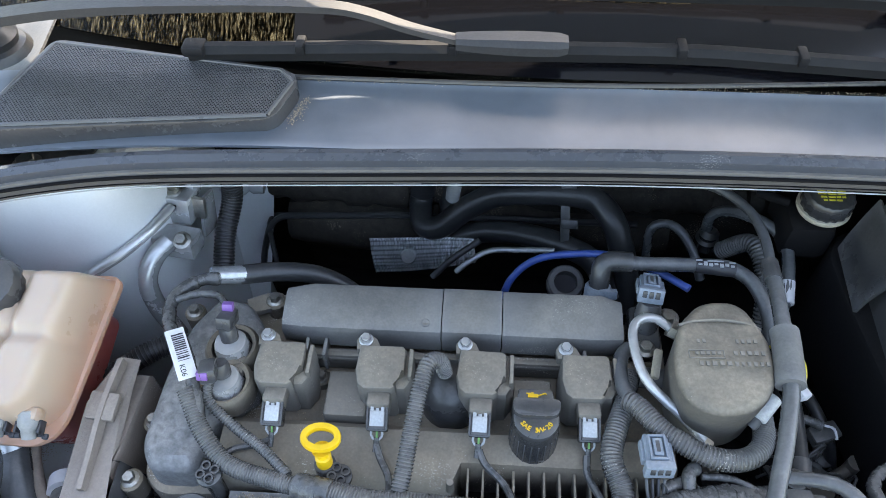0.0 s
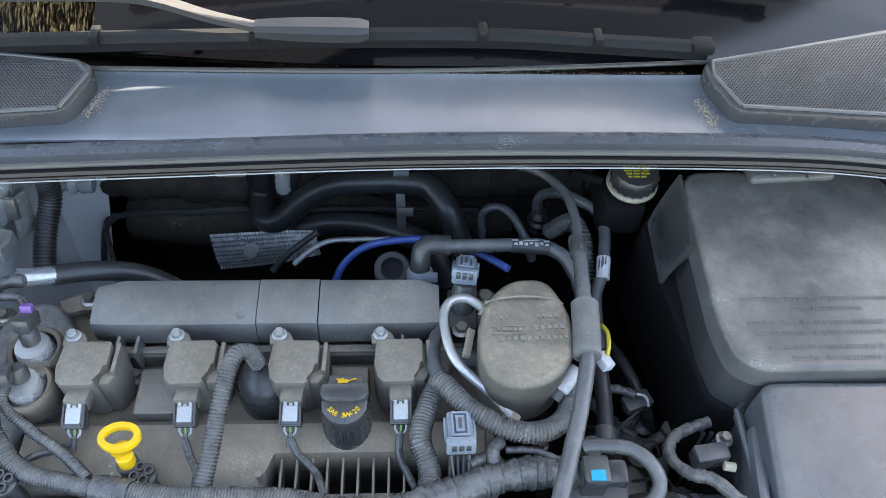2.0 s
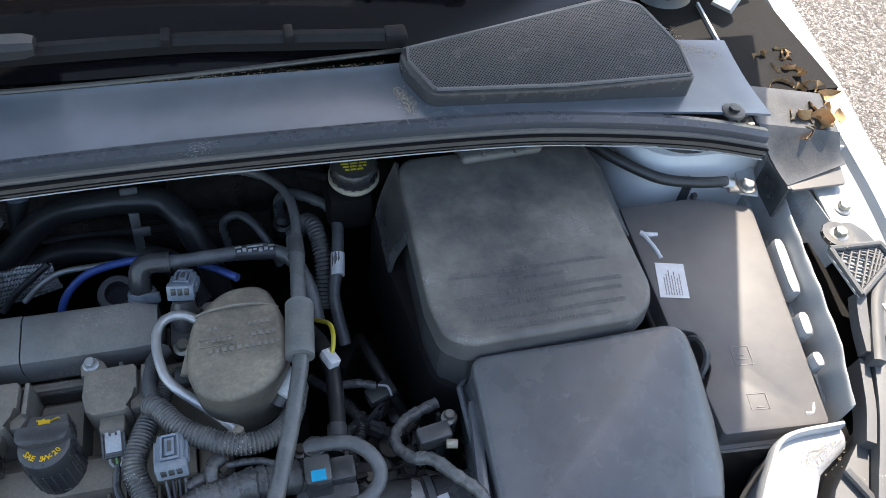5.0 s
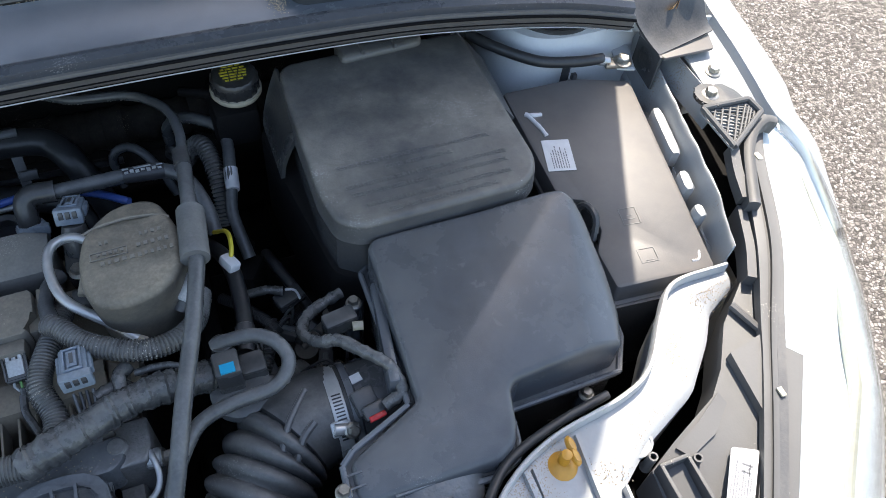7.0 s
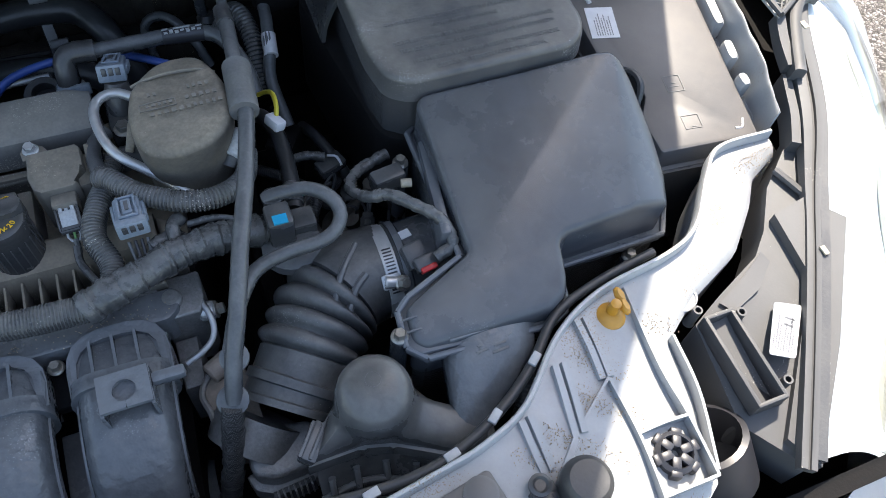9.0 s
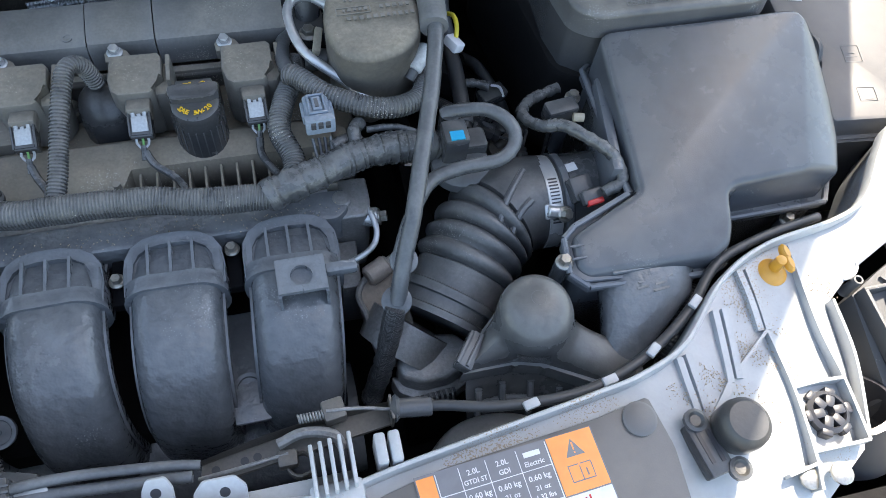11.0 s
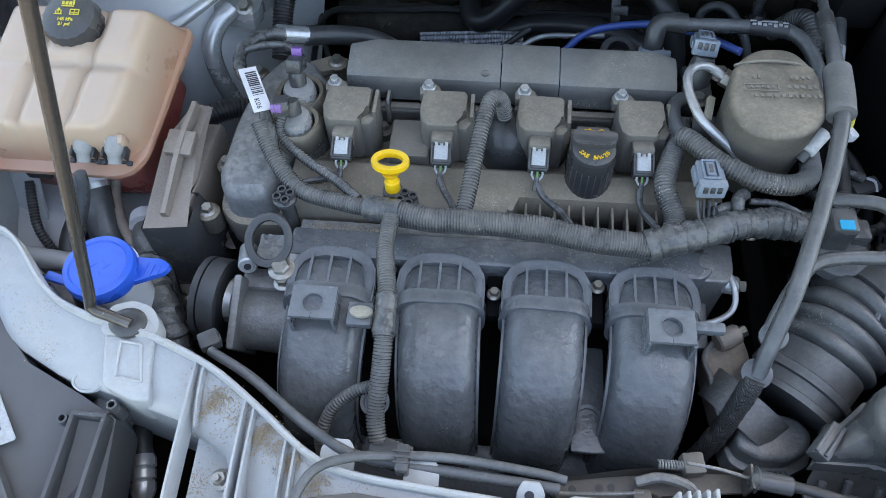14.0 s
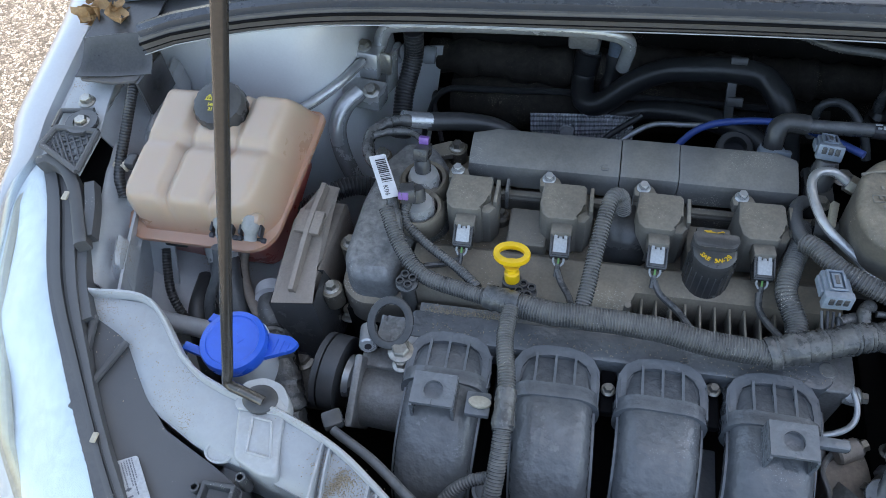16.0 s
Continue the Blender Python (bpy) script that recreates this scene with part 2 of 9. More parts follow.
M_seal = material("rubber_seal", (0.026, 0.031, 0.040), (0.09, 0.088, 0.084), 0.10, 0.36, patch=25, bump=0.1, speck=0.03, speck_colour=(0.2, 0.2, 0.2))
M_seallip = material("dusty_seal_lip", (0.045, 0.042, 0.040), (0.17, 0.155, 0.135), 0.32, 0.55, patch=20)
M_lock = material("pale_grey_lock", (0.44, 0.46, 0.48), (0.3, 0.28, 0.25), 0.25, 0.5, patch=80)
M_leaf = material("dry_leaf", (0.32, 0.19, 0.09), (0.45, 0.3, 0.15), 0.5, 0.8, patch=40)
M_asphalt = material("asphalt", (0.085, 0.078, 0.072), (0.24, 0.215, 0.195), 0.40, 0.9, grain=110, patch=120, bump=0.6, spread=0.10)


def stony(m):
    """Lays rounded stones of several greys, with dark gaps, into a material."""
    n, l = m.node_tree.nodes, m.node_tree.links
    b = n["Principled BSDF"]
    co, vo, ed = n.new("ShaderNodeTexCoord"), n.new("ShaderNodeTexVoronoi"), n.new("ShaderNodeTexVoronoi")
    ed.feature = "DISTANCE_TO_EDGE"
    for v in (vo, ed):
        v.inputs["Scale"].default_value = 120
        l.new(co.outputs["Object"], v.inputs["Vector"])
    pick = n.new("ShaderNodeSeparateColor")
    l.new(vo.outputs["Color"], pick.inputs["Color"])
    ramp = n.new("ShaderNodeValToRGB")
    for at, c in ((0.0, (0.07, 0.06, 0.052, 1)), (1.0, (0.40, 0.365, 0.335, 1))):
        (ramp.color_ramp.elements[0] if at == 0.0 else ramp.color_ramp.elements[1]).color = c
    mid = ramp.color_ramp.elements.new(0.45)
    mid.color = (0.20, 0.178, 0.158, 1)
    l.new(pick.outputs["Red"], ramp.inputs["Fac"])
    gap = n.new("ShaderNodeMapRange")
    gap.inputs["From Max"].default_value = 0.16
    l.new(ed.outputs["Distance"], gap.inputs["Value"])
    mix = n.new("ShaderNodeMix")
    mix.data_type = "RGBA"
    mix.inputs["A"].default_value = (0.045, 0.04, 0.036, 1)
    l.new(gap.outputs["Result"], mix.inputs["Factor"])
    l.new(ramp.outputs["Color"], mix.inputs["B"])
    l.new(mix.outputs["Result"], b.inputs["Base Color"])
    bp = n.new("ShaderNodeBump")
    bp.inputs["Strength"].default_value = 0.9
    bp.inputs["Distance"].default_value = 0.003
    l.new(gap.outputs["Result"], bp.inputs["Height"])
    l.new(bp.outputs["Normal"], b.inputs["Normal"])
    return m


M_asphalt = stony(M_asphalt)
M_hood = material("hood_underside", (0.20, 0.205, 0.21), (0.2, 0.2, 0.19), 0.2, 0.6)
# grime on another copy of the white, darkened for dimmer light
M_support = material("grimy_darkened_white", (0.385, 0.40, 0.415), (0.33, 0.30, 0.25), 0.22, 0.42, patch=40, bump=0.08, speck=0.05, speck_colour=(0.26, 0.2, 0.14), smear=0.05)
M_spout = material("grey_spout_plastic", (0.17, 0.175, 0.18), (0.25, 0.24, 0.22), 0.3, 0.45, patch=40)


def braided(m):
    """Adds the crossing strands of a woven sleeve to a material's colour."""
    n, l = m.node_tree.nodes, m.node_tree.links
    b = n["Principled BSDF"]
    co = n.new("ShaderNodeTexCoord")
    strands = []
    for turn in (0.9, -0.9):
        mp, wv = n.new("ShaderNodeMapping"), n.new("ShaderNodeTexWave")
        mp.inputs["Rotation"].default_value = (0.4, turn, turn)
        wv.inputs["Scale"].default_value = 380
        l.new(co.outputs["Object"], mp.inputs[0])
        l.new(mp.outputs[0], wv.inputs["Vector"])
        strands.append(wv)
    top = n.new("ShaderNodeMath")
    top.operation = "MULTIPLY"
    l.new(strands[0].outputs["Fac"], top.inputs[0])
    l.new(strands[1].outputs["Fac"], top.inputs[1])
    mix = n.new("ShaderNodeMix")
    mix.data_type = "RGBA"
    mix.inputs["A"].default_value = (0.012, 0.012, 0.013, 1)
    mix.inputs["B"].default_value = (0.16, 0.16, 0.16, 1)
    l.new(top.outputs[0], mix.inputs["Factor"])
    l.new(mix.outputs["Result"], b.inputs["Base Color"])
    return m


M_braid = braided(material("braided_sleeve", (0.05, 0.05, 0.05), rough=0.5))


def tank_material(name, low, high, z_low, z_high):
    """Translucent plastic through which the coolant level shows."""
    m = material(name, high, low, 0.2, 0.38, patch=9, bump=0.04)
    n, l = m.node_tree.nodes, m.node_tree.links
    b = n["Principled BSDF"]
    co = n.new("ShaderNodeTexCoord")
    sp = n.new("ShaderNodeSeparateXYZ")
    l.new(co.outputs["Object"], sp.inputs[0])
    wave = n.new("ShaderNodeTexNoise")
    wave.inputs["Scale"].default_value = 12
    l.new(co.outputs["Object"], wave.inputs["Vector"])
    ad = n.new("ShaderNodeMath")
    ad.operation = "MULTIPLY_ADD"
    ad.inputs[1].default_value = 0.03
    l.new(wave.outputs["Fac"], ad.inputs[0])
    l.new(sp.outputs["Z"], ad.inputs[2])
    r = n.new("ShaderNodeMapRange")
    r.interpolation_type = "SMOOTHSTEP"
    r.inputs["From Min"].default_value = z_low + 0.015
    r.inputs["From Max"].default_value = z_high + 0.015
    l.new(ad.outputs[0], r.inputs["Value"])
    mx = n.new("ShaderNodeMix")
    mx.data_type = "RGBA"
    mx.inputs["A"].default_value = (*low, 1)
    mx.inputs["B"].default_value = (*high, 1)
    l.new(r.outputs["Result"], mx.inputs["Factor"])
    l.new(mx.outputs["Result"], b.inputs["Base Color"])
    b.inputs["Subsurface Weight"].default_value = 0.45
    b.inputs["Coat Weight"].default_value = 0.25
    b.inputs["Subsurface Radius"].default_value = (0.01, 0.006, 0.004)
    return m


M_tank = tank_material("translucent_tank", (0.45, 0.21, 0.13), (0.445, 0.338, 0.258), -0.03, 0.052)
M_tank_low = tank_material("coolant_filled_tank", (0.44, 0.10, 0.085), (0.50, 0.20, 0.16), -0.09, 0.0)


def glass(name, tint, mix, dust=0.0):
    m = bpy.data.materials.new(name)
    m.use_nodes = True
    n, l = m.node_tree.nodes, m.node_tree.links
    n.remove(n["Principled BSDF"])
    t, g, s, f, w = (n.new("ShaderNode" + k) for k in ("BsdfTransparent", "BsdfGlossy", "MixShader", "LayerWeight", "Math"))
    t.inputs["Color"].default_value = (*tint, 1)
    g.inputs["Roughness"].default_value = 0.04
    f.inputs["Blend"].default_value = 0.5
    w.operation = "POWER"
    w.inputs[1].default_value = mix
    l.new(f.outputs["Facing"], w.inputs[0])
    l.new(w.outputs[0], s.inputs[0])
    l.new(t.outputs[0], s.inputs[1])
    l.new(g.outputs[0], s.inputs[2])
    last = s.outputs[0]
    if dust:
        # dried dust in runs and speckles on the pane
        co, mp, nz, rp, df, m2 = (n.new("ShaderNode" + k) for k in ("TexCoord", "Mapping", "TexNoise", "MapRange", "BsdfDiffuse", "MixShader"))
        mp.inputs["Scale"].default_value = (420, 70, 70)
        nz.inputs["Scale"].default_value = 1.0
        nz.inputs["Detail"].default_value = 8
        nz.inputs["Roughness"].default_value = 0.75
        l.new(co.outputs["Object"], mp.inputs[0])
        l.new(mp.outputs[0], nz.inputs["Vector"])
        rp.inputs["From Min"].default_value = 0.5
        rp.inputs["From Max"].default_value = 0.75
        rp.inputs["To Max"].default_value = dust
        l.new(nz.outputs["Fac"], rp.inputs["Value"])
        df.inputs["Color"].default_value = (0.30, 0.265, 0.17, 1)
        l.new(rp.outputs[0], m2.inputs[0])
        l.new(last, m2.inputs[1])
        l.new(df.outputs[0], m2.inputs[2])
        last = m2.outputs[0]
    l.new(last, n["Material Output"].inputs["Surface"])
    return m


M_glass = glass("windscreen_glass", (0.16, 0.17, 0.17), 3.2, 0.42)
M_lens = glass("headlight_lens", (0.93, 0.96, 0.97), 3.0)
M_chrome = material("headlight_reflector", (0.8, 0.82, 0.83), (0.7, 0.73, 0.75), 0.2, 0.3, bump=0.0)


# ---- building helpers ----
WORLD = {}


def smooth(mesh, angle=38):
    mesh.shade_smooth()
    mesh.set_sharp_from_angle(angle=radians(angle))


def to_mesh(name, bm, mat, inverse=None):
    bmesh.ops.recalc_face_normals(bm, faces=bm.faces[:])
    me = bpy.data.meshes.new(name)
    bm.to_mesh(me)
    bm.free()
    if inverse is not None:
        me.transform(inverse)
    me.materials.append(mat)
    smooth(me)
    return me


def thing(name, at, label, category, group="", kind="", turn=(0, 0, 0)):
    """An Empty at a thing's base; its parts are built in the place's own coordinates."""
    ob = new(name)
    ob.empty_display_size = 0.01
    ob.matrix_basis = pose(*at, *turn)
    WORLD[ob] = ob.matrix_basis.copy()
    return tagged(ob, label, category, group, kind)


def part(name, bm, mat, parent, label=""):
    ob = new(name, to_mesh(name, bm, mat, WORLD[parent].inverted()))
    ob.parent = parent
    WORLD[ob] = WORLD[parent]
    return tagged(ob, label)


def solo(name, bm, mat, label, category, group="", kind=""):
    """A thing that is one mesh, with its origin at its middle."""
    mid = sum((v.co for v in bm.verts), Vector()) / len(bm.verts)
    m = Matrix.Translation(mid)
    ob = new(name, to_mesh(name, bm, mat, m.inverted()))
    ob.matrix_basis = m
    WORLD[ob] = m
    return tagged(ob, label, category, group, kind)


def join(*parts):
    """Several bmeshes of one part put into one."""
    out = bmesh.new()
    for p in parts:
        me = bpy.data.meshes.new("joint")
        p.to_mesh(me)
        p.free()
        out.from_mesh(me)
        bpy.data.meshes.remove(me)
    return out


def bevelled(bm, width, segments=2, only=None):
    if width:
        bmesh.ops.bevel(bm, geom=only or bm.edges[:], offset=width, segments=segments, profile=0.5, affect="EDGES", clamp_overlap=True)
    return bm


def prism(outline, z0, z1, bevel=0.0, segments=2, taper=0.0, corner=0.0):
    """An outline in plan, from z0 up to z1; taper draws the top in (metres)."""
    bm = bmesh.new()
    c = sum((Vector(p[:2]) for p in outline), Vector((0, 0))) / len(outline)
    low = [bm.verts.new((p[0], p[1], z0)) for p in outline]
    high = []
    for p in outline:
        d = Vector(p[:2]) - c
        s = max(0.0, 1 - taper / max(d.length, 1e-6))
        high.append(bm.verts.new((c.x + d.x * s, c.y + d.y * s, z1)))
    n = len(outline)
    bm.faces.new(low[::-1])
    bm.faces.new(high)
    sides = []
    for i in range(n):
        sides.append(bm.faces.new((low[i], low[(i + 1) % n], high[(i + 1) % n], high[i])))
    if corner:
        bm.edges.ensure_lookup_table()
        up = [e for e in bm.edges if abs(e.verts[0].co.z - e.verts[1].co.z) > 1e-5]
        bmesh.ops.bevel(bm, geom=up, offset=corner, segments=4, profile=0.5, affect="EDGES", clamp_overlap=True)
    if bevel:
        top = [e for e in bm.edges if e.verts[0].co.z > z1 - 1e-5 and e.verts[1].co.z > z1 - 1e-5]
        bmesh.ops.bevel(bm, geom=top, offset=bevel, segments=segments, profile=0.5, affect="EDGES", clamp_overlap=True)
    return bm


def box(centre, size, bevel=0.0, turn=(0, 0, 0), segments=2):
    bm = bmesh.new()
    bmesh.ops.create_cube(bm, size=1.0)
    bm.transform(Matrix.Diagonal((*size, 1)))
    bevelled(bm, bevel, segments)
    bm.transform(pose(*centre, *turn))
    return bm


def axis(p, d):
    """A pose at p whose z axis is d."""
    return Matrix.Translation(p) @ Vector(d).to_track_quat("Z", "Y").to_matrix().to_4x4()


def lathe(profile, at, up=(0, 0, 1), n=24, squash=(1, 1), knurl=0.0):
    """Turned shape: rows of (radius, height)."""
    bm = bmesh.new()
    rings = []
    for r, h in profile:
        ring = []
        for i in range(n):
            a = 2 * math.pi * i / n
            k = r * (1 + (knurl if i % 2 else 0))
            ring.append(bm.verts.new((k * math.cos(a) * squash[0], k * math.sin(a) * squash[1], h)))
        rings.append(ring)
    for a, b in zip(rings, rings[1:]):
        for i in range(n):
            bm.faces.new((a[i], a[(i + 1) % n], b[(i + 1) % n], b[i]))
    if profile[0][0] > 1e-4:
        bm.faces.new(rings[0][::-1])
    if profile[-1][0] > 1e-4:
        bm.faces.new(rings[-1])
    bmesh.ops.remove_doubles(bm, verts=bm.verts[:], dist=1e-6)
    bm.transform(axis(at, up))
    return bm


def rod(p0, p1, r, n=14, r1=None, edge=0.0):
    p0, p1 = Vector(p0), Vector(p1)
    h = (p1 - p0).length
    r1 = r if r1 is None else r1
    prof = [(r, 0), (r1, h)] if not edge else [(r - edge, 0), (r, edge), (r1, h - edge), (r1 - edge, h)]
    return lathe(prof, p0, p1 - p0, n)


def spline(points, step):
    """Points at even steps along a smooth line through the given ones."""
    p = [Vector(q[:3]) for q in points]
    p = [2 * p[0] - p[1], *p, 2 * p[-1] - p[-2]]
    fine = []
    for i in range(1, len(p) - 2):
        a, b, c, d = p[i - 1:i + 3]
        for k in range(24):
            t = k / 24
            fine.append(0.5 * ((2 * b) + (c - a) * t + (2 * a - 5 * b + 4 * c - d) * t * t + (3 * b - a - 3 * c + d) * t ** 3))
    fine.append(p[-2])
    run = [0.0]
    for a, b in zip(fine, fine[1:]):
        run.append(run[-1] + (b - a).length)
    n = max(2, int(run[-1] / step))
    out, j = [], 0
    for i in range(n + 1):
        s = run[-1] * i / n
        while j < len(run) - 2 and run[j + 1] < s:
            j += 1
        k = (s - run[j]) / max(1e-9, run[j + 1] - run[j])
        out.append(fine[j].lerp(fine[j + 1], min(1, k)))
    return out, run[-1]


def sweep(line, section, up=(0, 0, 1), scale=None, cap=True):
    """Carries a section, rows of (side, up), along a line of points."""
    bm = bmesh.new()
    rings, side = [], None
    for i, p in enumerate(line):
        d = (line[min(i + 1, len(line) - 1)] - line[max(i - 1, 0)]).normalized()
        if side is None:
            side = d.cross(Vector(up))
            side = side.normalized() if side.length > 1e-3 else d.orthogonal().normalized()
        side = (side - d * side.dot(d)).normalized()
        lift = side.cross(d)
        k = scale(i / (len(line) - 1), i) if scale else 1.0
        rings.append([bm.verts.new(p + side * (u * k) + lift * (v * k)) for u, v in section])
    n = len(section)
    for a, b in zip(rings, rings[1:]):
        for i in range(n):
            bm.faces.new((a[i], a[(i + 1) % n], b[(i + 1) % n], b[i]))
    if cap:
        bm.faces.new(rings[0][::-1])
        bm.faces.new(rings[-1])
    return bm


def circle(r, n=12):
    return [(r * math.cos(2 * math.pi * i / n), r * math.sin(2 * math.pi * i / n)) for i in range(n)]


def tube(points, r, n=12, step=0.006, r1=None, rough=0.0, seed=0):
    line, length = spline(points, step)
    rng = random.Random(seed)
    wob = [1 + rng.uniform(-rough, rough) for _ in line]
    end = 1.0 if r1 is None else r1 / r
    return sweep(line, circle(r, n), scale=lambda t, i: (1 + (end - 1) * t) * wob[i])


def corrugated(points, r, pitch=0.004, depth=0.14, n=14):
    line, length = spline(points, pitch / 4)
    beat = (1.0, 1.0, 1 - depth, 1 - depth)
    return sweep(line, circle(r, n), scale=lambda t, i: beat[i % 4])


def taped(points, r, n=14, lap=0.011, seed=3):
    """A loom wound with tape: laps show as small uneven steps."""
    line, length = spline(points, 0.0022)
    rng = random.Random(seed)
    amp = [rng.uniform(0.93, 1.07) for _ in range(400)]

    def size(t, i):
        s = i * 0.0022 / lap
        return amp[int(s) % 400] * (0.94 + 0.10 * (s % 1.0))
    bm = sweep(line, circle(r, n), scale=size)
    for v in bm.verts:
        v.co += noise.noise_vector(v.co * 160 + Vector((seed, 0, 0))) * r * 0.09
    return bm


def lumpy(bm, amount, seed):
    """Uneven swellings along a wrapped loom."""
    for v in bm.verts:
        v.co += noise.noise_vector(v.co * 45 + Vector((seed, 0, 0))) * amount
    return bm


def bolt(p, r=0.0055, up=(0, 0, 1), h=0.006):
    """Hex head on a flange."""
    m = axis(p, up)
    head = lathe([(r, 0.0), (r, h * 0.8), (r * 0.85, h)], (0, 0, 0.0015), n=6)
    flange = lathe([(r * 1.45, 0), (r * 1.45, 0.001), (r * 1.2, 0.002)], (0, 0, 0), n=18)
    out = join(flange, head)
    out.transform(m)
    return out


def lettering(text, size, m, depth=0.0004, align="LEFT", bold=0.0):
    """Raised letters in the built-in font, written in the plane of m."""
    cu = bpy.data.curves.new("letters", "FONT")
    cu.body = text
    cu.size = size
    cu.extrude = depth
    cu.offset = bold
    cu.resolution_u = 2
    cu.align_x = align
    tmp = new("letters", cu)
    bpy.context.view_layer.update()
    me = bpy.data.meshes.new_from_object(tmp.evaluated_get(bpy.context.evaluated_depsgraph_get()))
    bm = bmesh.new()
    bm.from_mesh(me)
    bpy.data.objects.remove(tmp)
    bpy.data.meshes.remove(me)
    bpy.data.curves.remove(cu)
    bm.transform(m)
    return bm


def bars(rows, m, depth=0.0003):
    """Plain bars for unreadable writing: rows of (x, y, width, height)."""
    out = []
    for x, y, w, h in rows:
        b = bmesh.new()
        bmesh.ops.create_cube(b, size=1.0)
        b.transform(m @ pose(x + w / 2, y + h / 2, depth) @ Matrix.Diagonal((w, h, depth * 2, 1)))
        out.append(b)
    return join(*out)


def word_bars(x, y, w, h, seed, low=0.12, high=0.3):
    """One line of writing as word-long bars."""
    rng, rows, at = random.Random(seed), [], x
    while at < x + w * 0.95:
        k = min(rng.uniform(low, high) * w, x + w - at)
        rows.append((at, y, k, h))
        at += k + h * 0.7
    return rows


def grid(nx, ny, place):
    """A sheet of nx by ny cells; place(u, v) gives a point."""
    bm = bmesh.new()
    v = [[bm.verts.new(place(i / nx, j / ny)) for j in range(ny + 1)] for i in range(nx + 1)]
    for i in range(nx):
        for j in range(ny):
            bm.faces.new((v[i][j], v[i + 1][j], v[i + 1][j + 1], v[i][j + 1]))
    return bm


def thick(bm, t):
    """Gives a sheet its thickness, downwards along its normals."""
    bmesh.ops.recalc_face_normals(bm, faces=bm.faces[:])
    bmesh.ops.solidify(bm, geom=bm.faces[:], thickness=t)
    return bm


def along(points, t):
    """The point at share t of a polyline's length."""
    p = [Vector(q) for q in points]
    run = [0.0]
    for a, b in zip(p, p[1:]):
        run.append(run[-1] + (b - a).length)
    s = t * run[-1]
    for i in range(len(p) - 1):
        if run[i + 1] >= s - 1e-9:
            return p[i].lerp(p[i + 1], (s - run[i]) / max(1e-9, run[i + 1] - run[i]))
    return p[-1]


# ---- setting: ground, bay, firewall, fenders ----
def flat_sheet(x0, x1, y0, y1, z, nx=1, ny=1):
    return grid(nx, ny, lambda u, v: (x0 + (x1 - x0) * u, y0 + (y1 - y0) * v, z))


solo("ground", flat_sheet(-400, 400, -400, 400, 0.0), M_asphalt, "sunlit beige-grey asphalt with coarse stones", "ground", kind="structure")


def firewall_sheet():
    """Felt mat over the bulkhead, bulging, with a fold along its length."""
    def place(u, v):
        x = -0.27 + 0.80 * u
        z = 0.36 + 0.47 * v
        y = 0.735 - 0.05 * math.exp(-((z - 0.53) / 0.07) ** 2) - 0.02 * math.exp(-((z - 0.66) / 0.05) ** 2)
        y += 0.012 * noise.noise((x * 9, z * 12, 0.3)) + 0.004 * noise.noise((x * 40, z * 45, 1.3))
        return (x, y, z)
    return thick(grid(90, 60, place), 0.006)


firewall = thing("wall_firewall", (0.1, 0.74, 0.35), "dark brown felt insulation on the bulkhead", "bulkhead", kind="structure")
# mat uses the shaded felt; the raised folds keep the lighter one
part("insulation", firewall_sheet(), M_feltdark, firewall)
# bulkhead sheet takes the shade-black colour of the lower bay
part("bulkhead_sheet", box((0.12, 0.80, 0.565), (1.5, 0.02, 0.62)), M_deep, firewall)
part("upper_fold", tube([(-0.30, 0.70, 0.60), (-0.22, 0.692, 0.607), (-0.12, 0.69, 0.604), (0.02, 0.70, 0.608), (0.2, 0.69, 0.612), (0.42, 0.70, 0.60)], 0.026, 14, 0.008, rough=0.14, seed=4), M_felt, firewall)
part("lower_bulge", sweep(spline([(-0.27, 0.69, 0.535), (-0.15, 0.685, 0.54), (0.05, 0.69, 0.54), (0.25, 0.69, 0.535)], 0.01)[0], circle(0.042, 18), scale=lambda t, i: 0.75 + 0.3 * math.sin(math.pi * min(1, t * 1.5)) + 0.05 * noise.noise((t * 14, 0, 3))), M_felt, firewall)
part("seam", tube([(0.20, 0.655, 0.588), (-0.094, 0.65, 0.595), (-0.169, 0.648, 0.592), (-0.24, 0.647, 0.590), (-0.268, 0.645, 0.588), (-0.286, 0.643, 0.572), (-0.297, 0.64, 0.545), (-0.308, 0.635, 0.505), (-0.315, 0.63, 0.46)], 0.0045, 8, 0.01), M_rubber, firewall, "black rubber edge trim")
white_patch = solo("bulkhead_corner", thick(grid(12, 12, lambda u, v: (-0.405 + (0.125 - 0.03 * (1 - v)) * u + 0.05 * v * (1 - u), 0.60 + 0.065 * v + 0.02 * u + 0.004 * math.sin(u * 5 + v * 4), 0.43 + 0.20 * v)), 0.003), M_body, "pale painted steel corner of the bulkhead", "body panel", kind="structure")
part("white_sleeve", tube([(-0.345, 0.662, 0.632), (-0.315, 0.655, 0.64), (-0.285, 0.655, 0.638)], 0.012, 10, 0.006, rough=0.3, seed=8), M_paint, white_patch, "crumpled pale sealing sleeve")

# floor and front wall are coloured as if in full shade
solo("bay_floor", box((0.14, 0.30, 0.27), (1.45, 1.0, 0.02)), M_deep, "underside of the engine bay in a shade-dark colour", "undertray", kind="structure")
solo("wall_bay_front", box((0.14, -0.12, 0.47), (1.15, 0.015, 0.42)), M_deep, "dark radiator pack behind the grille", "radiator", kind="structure")


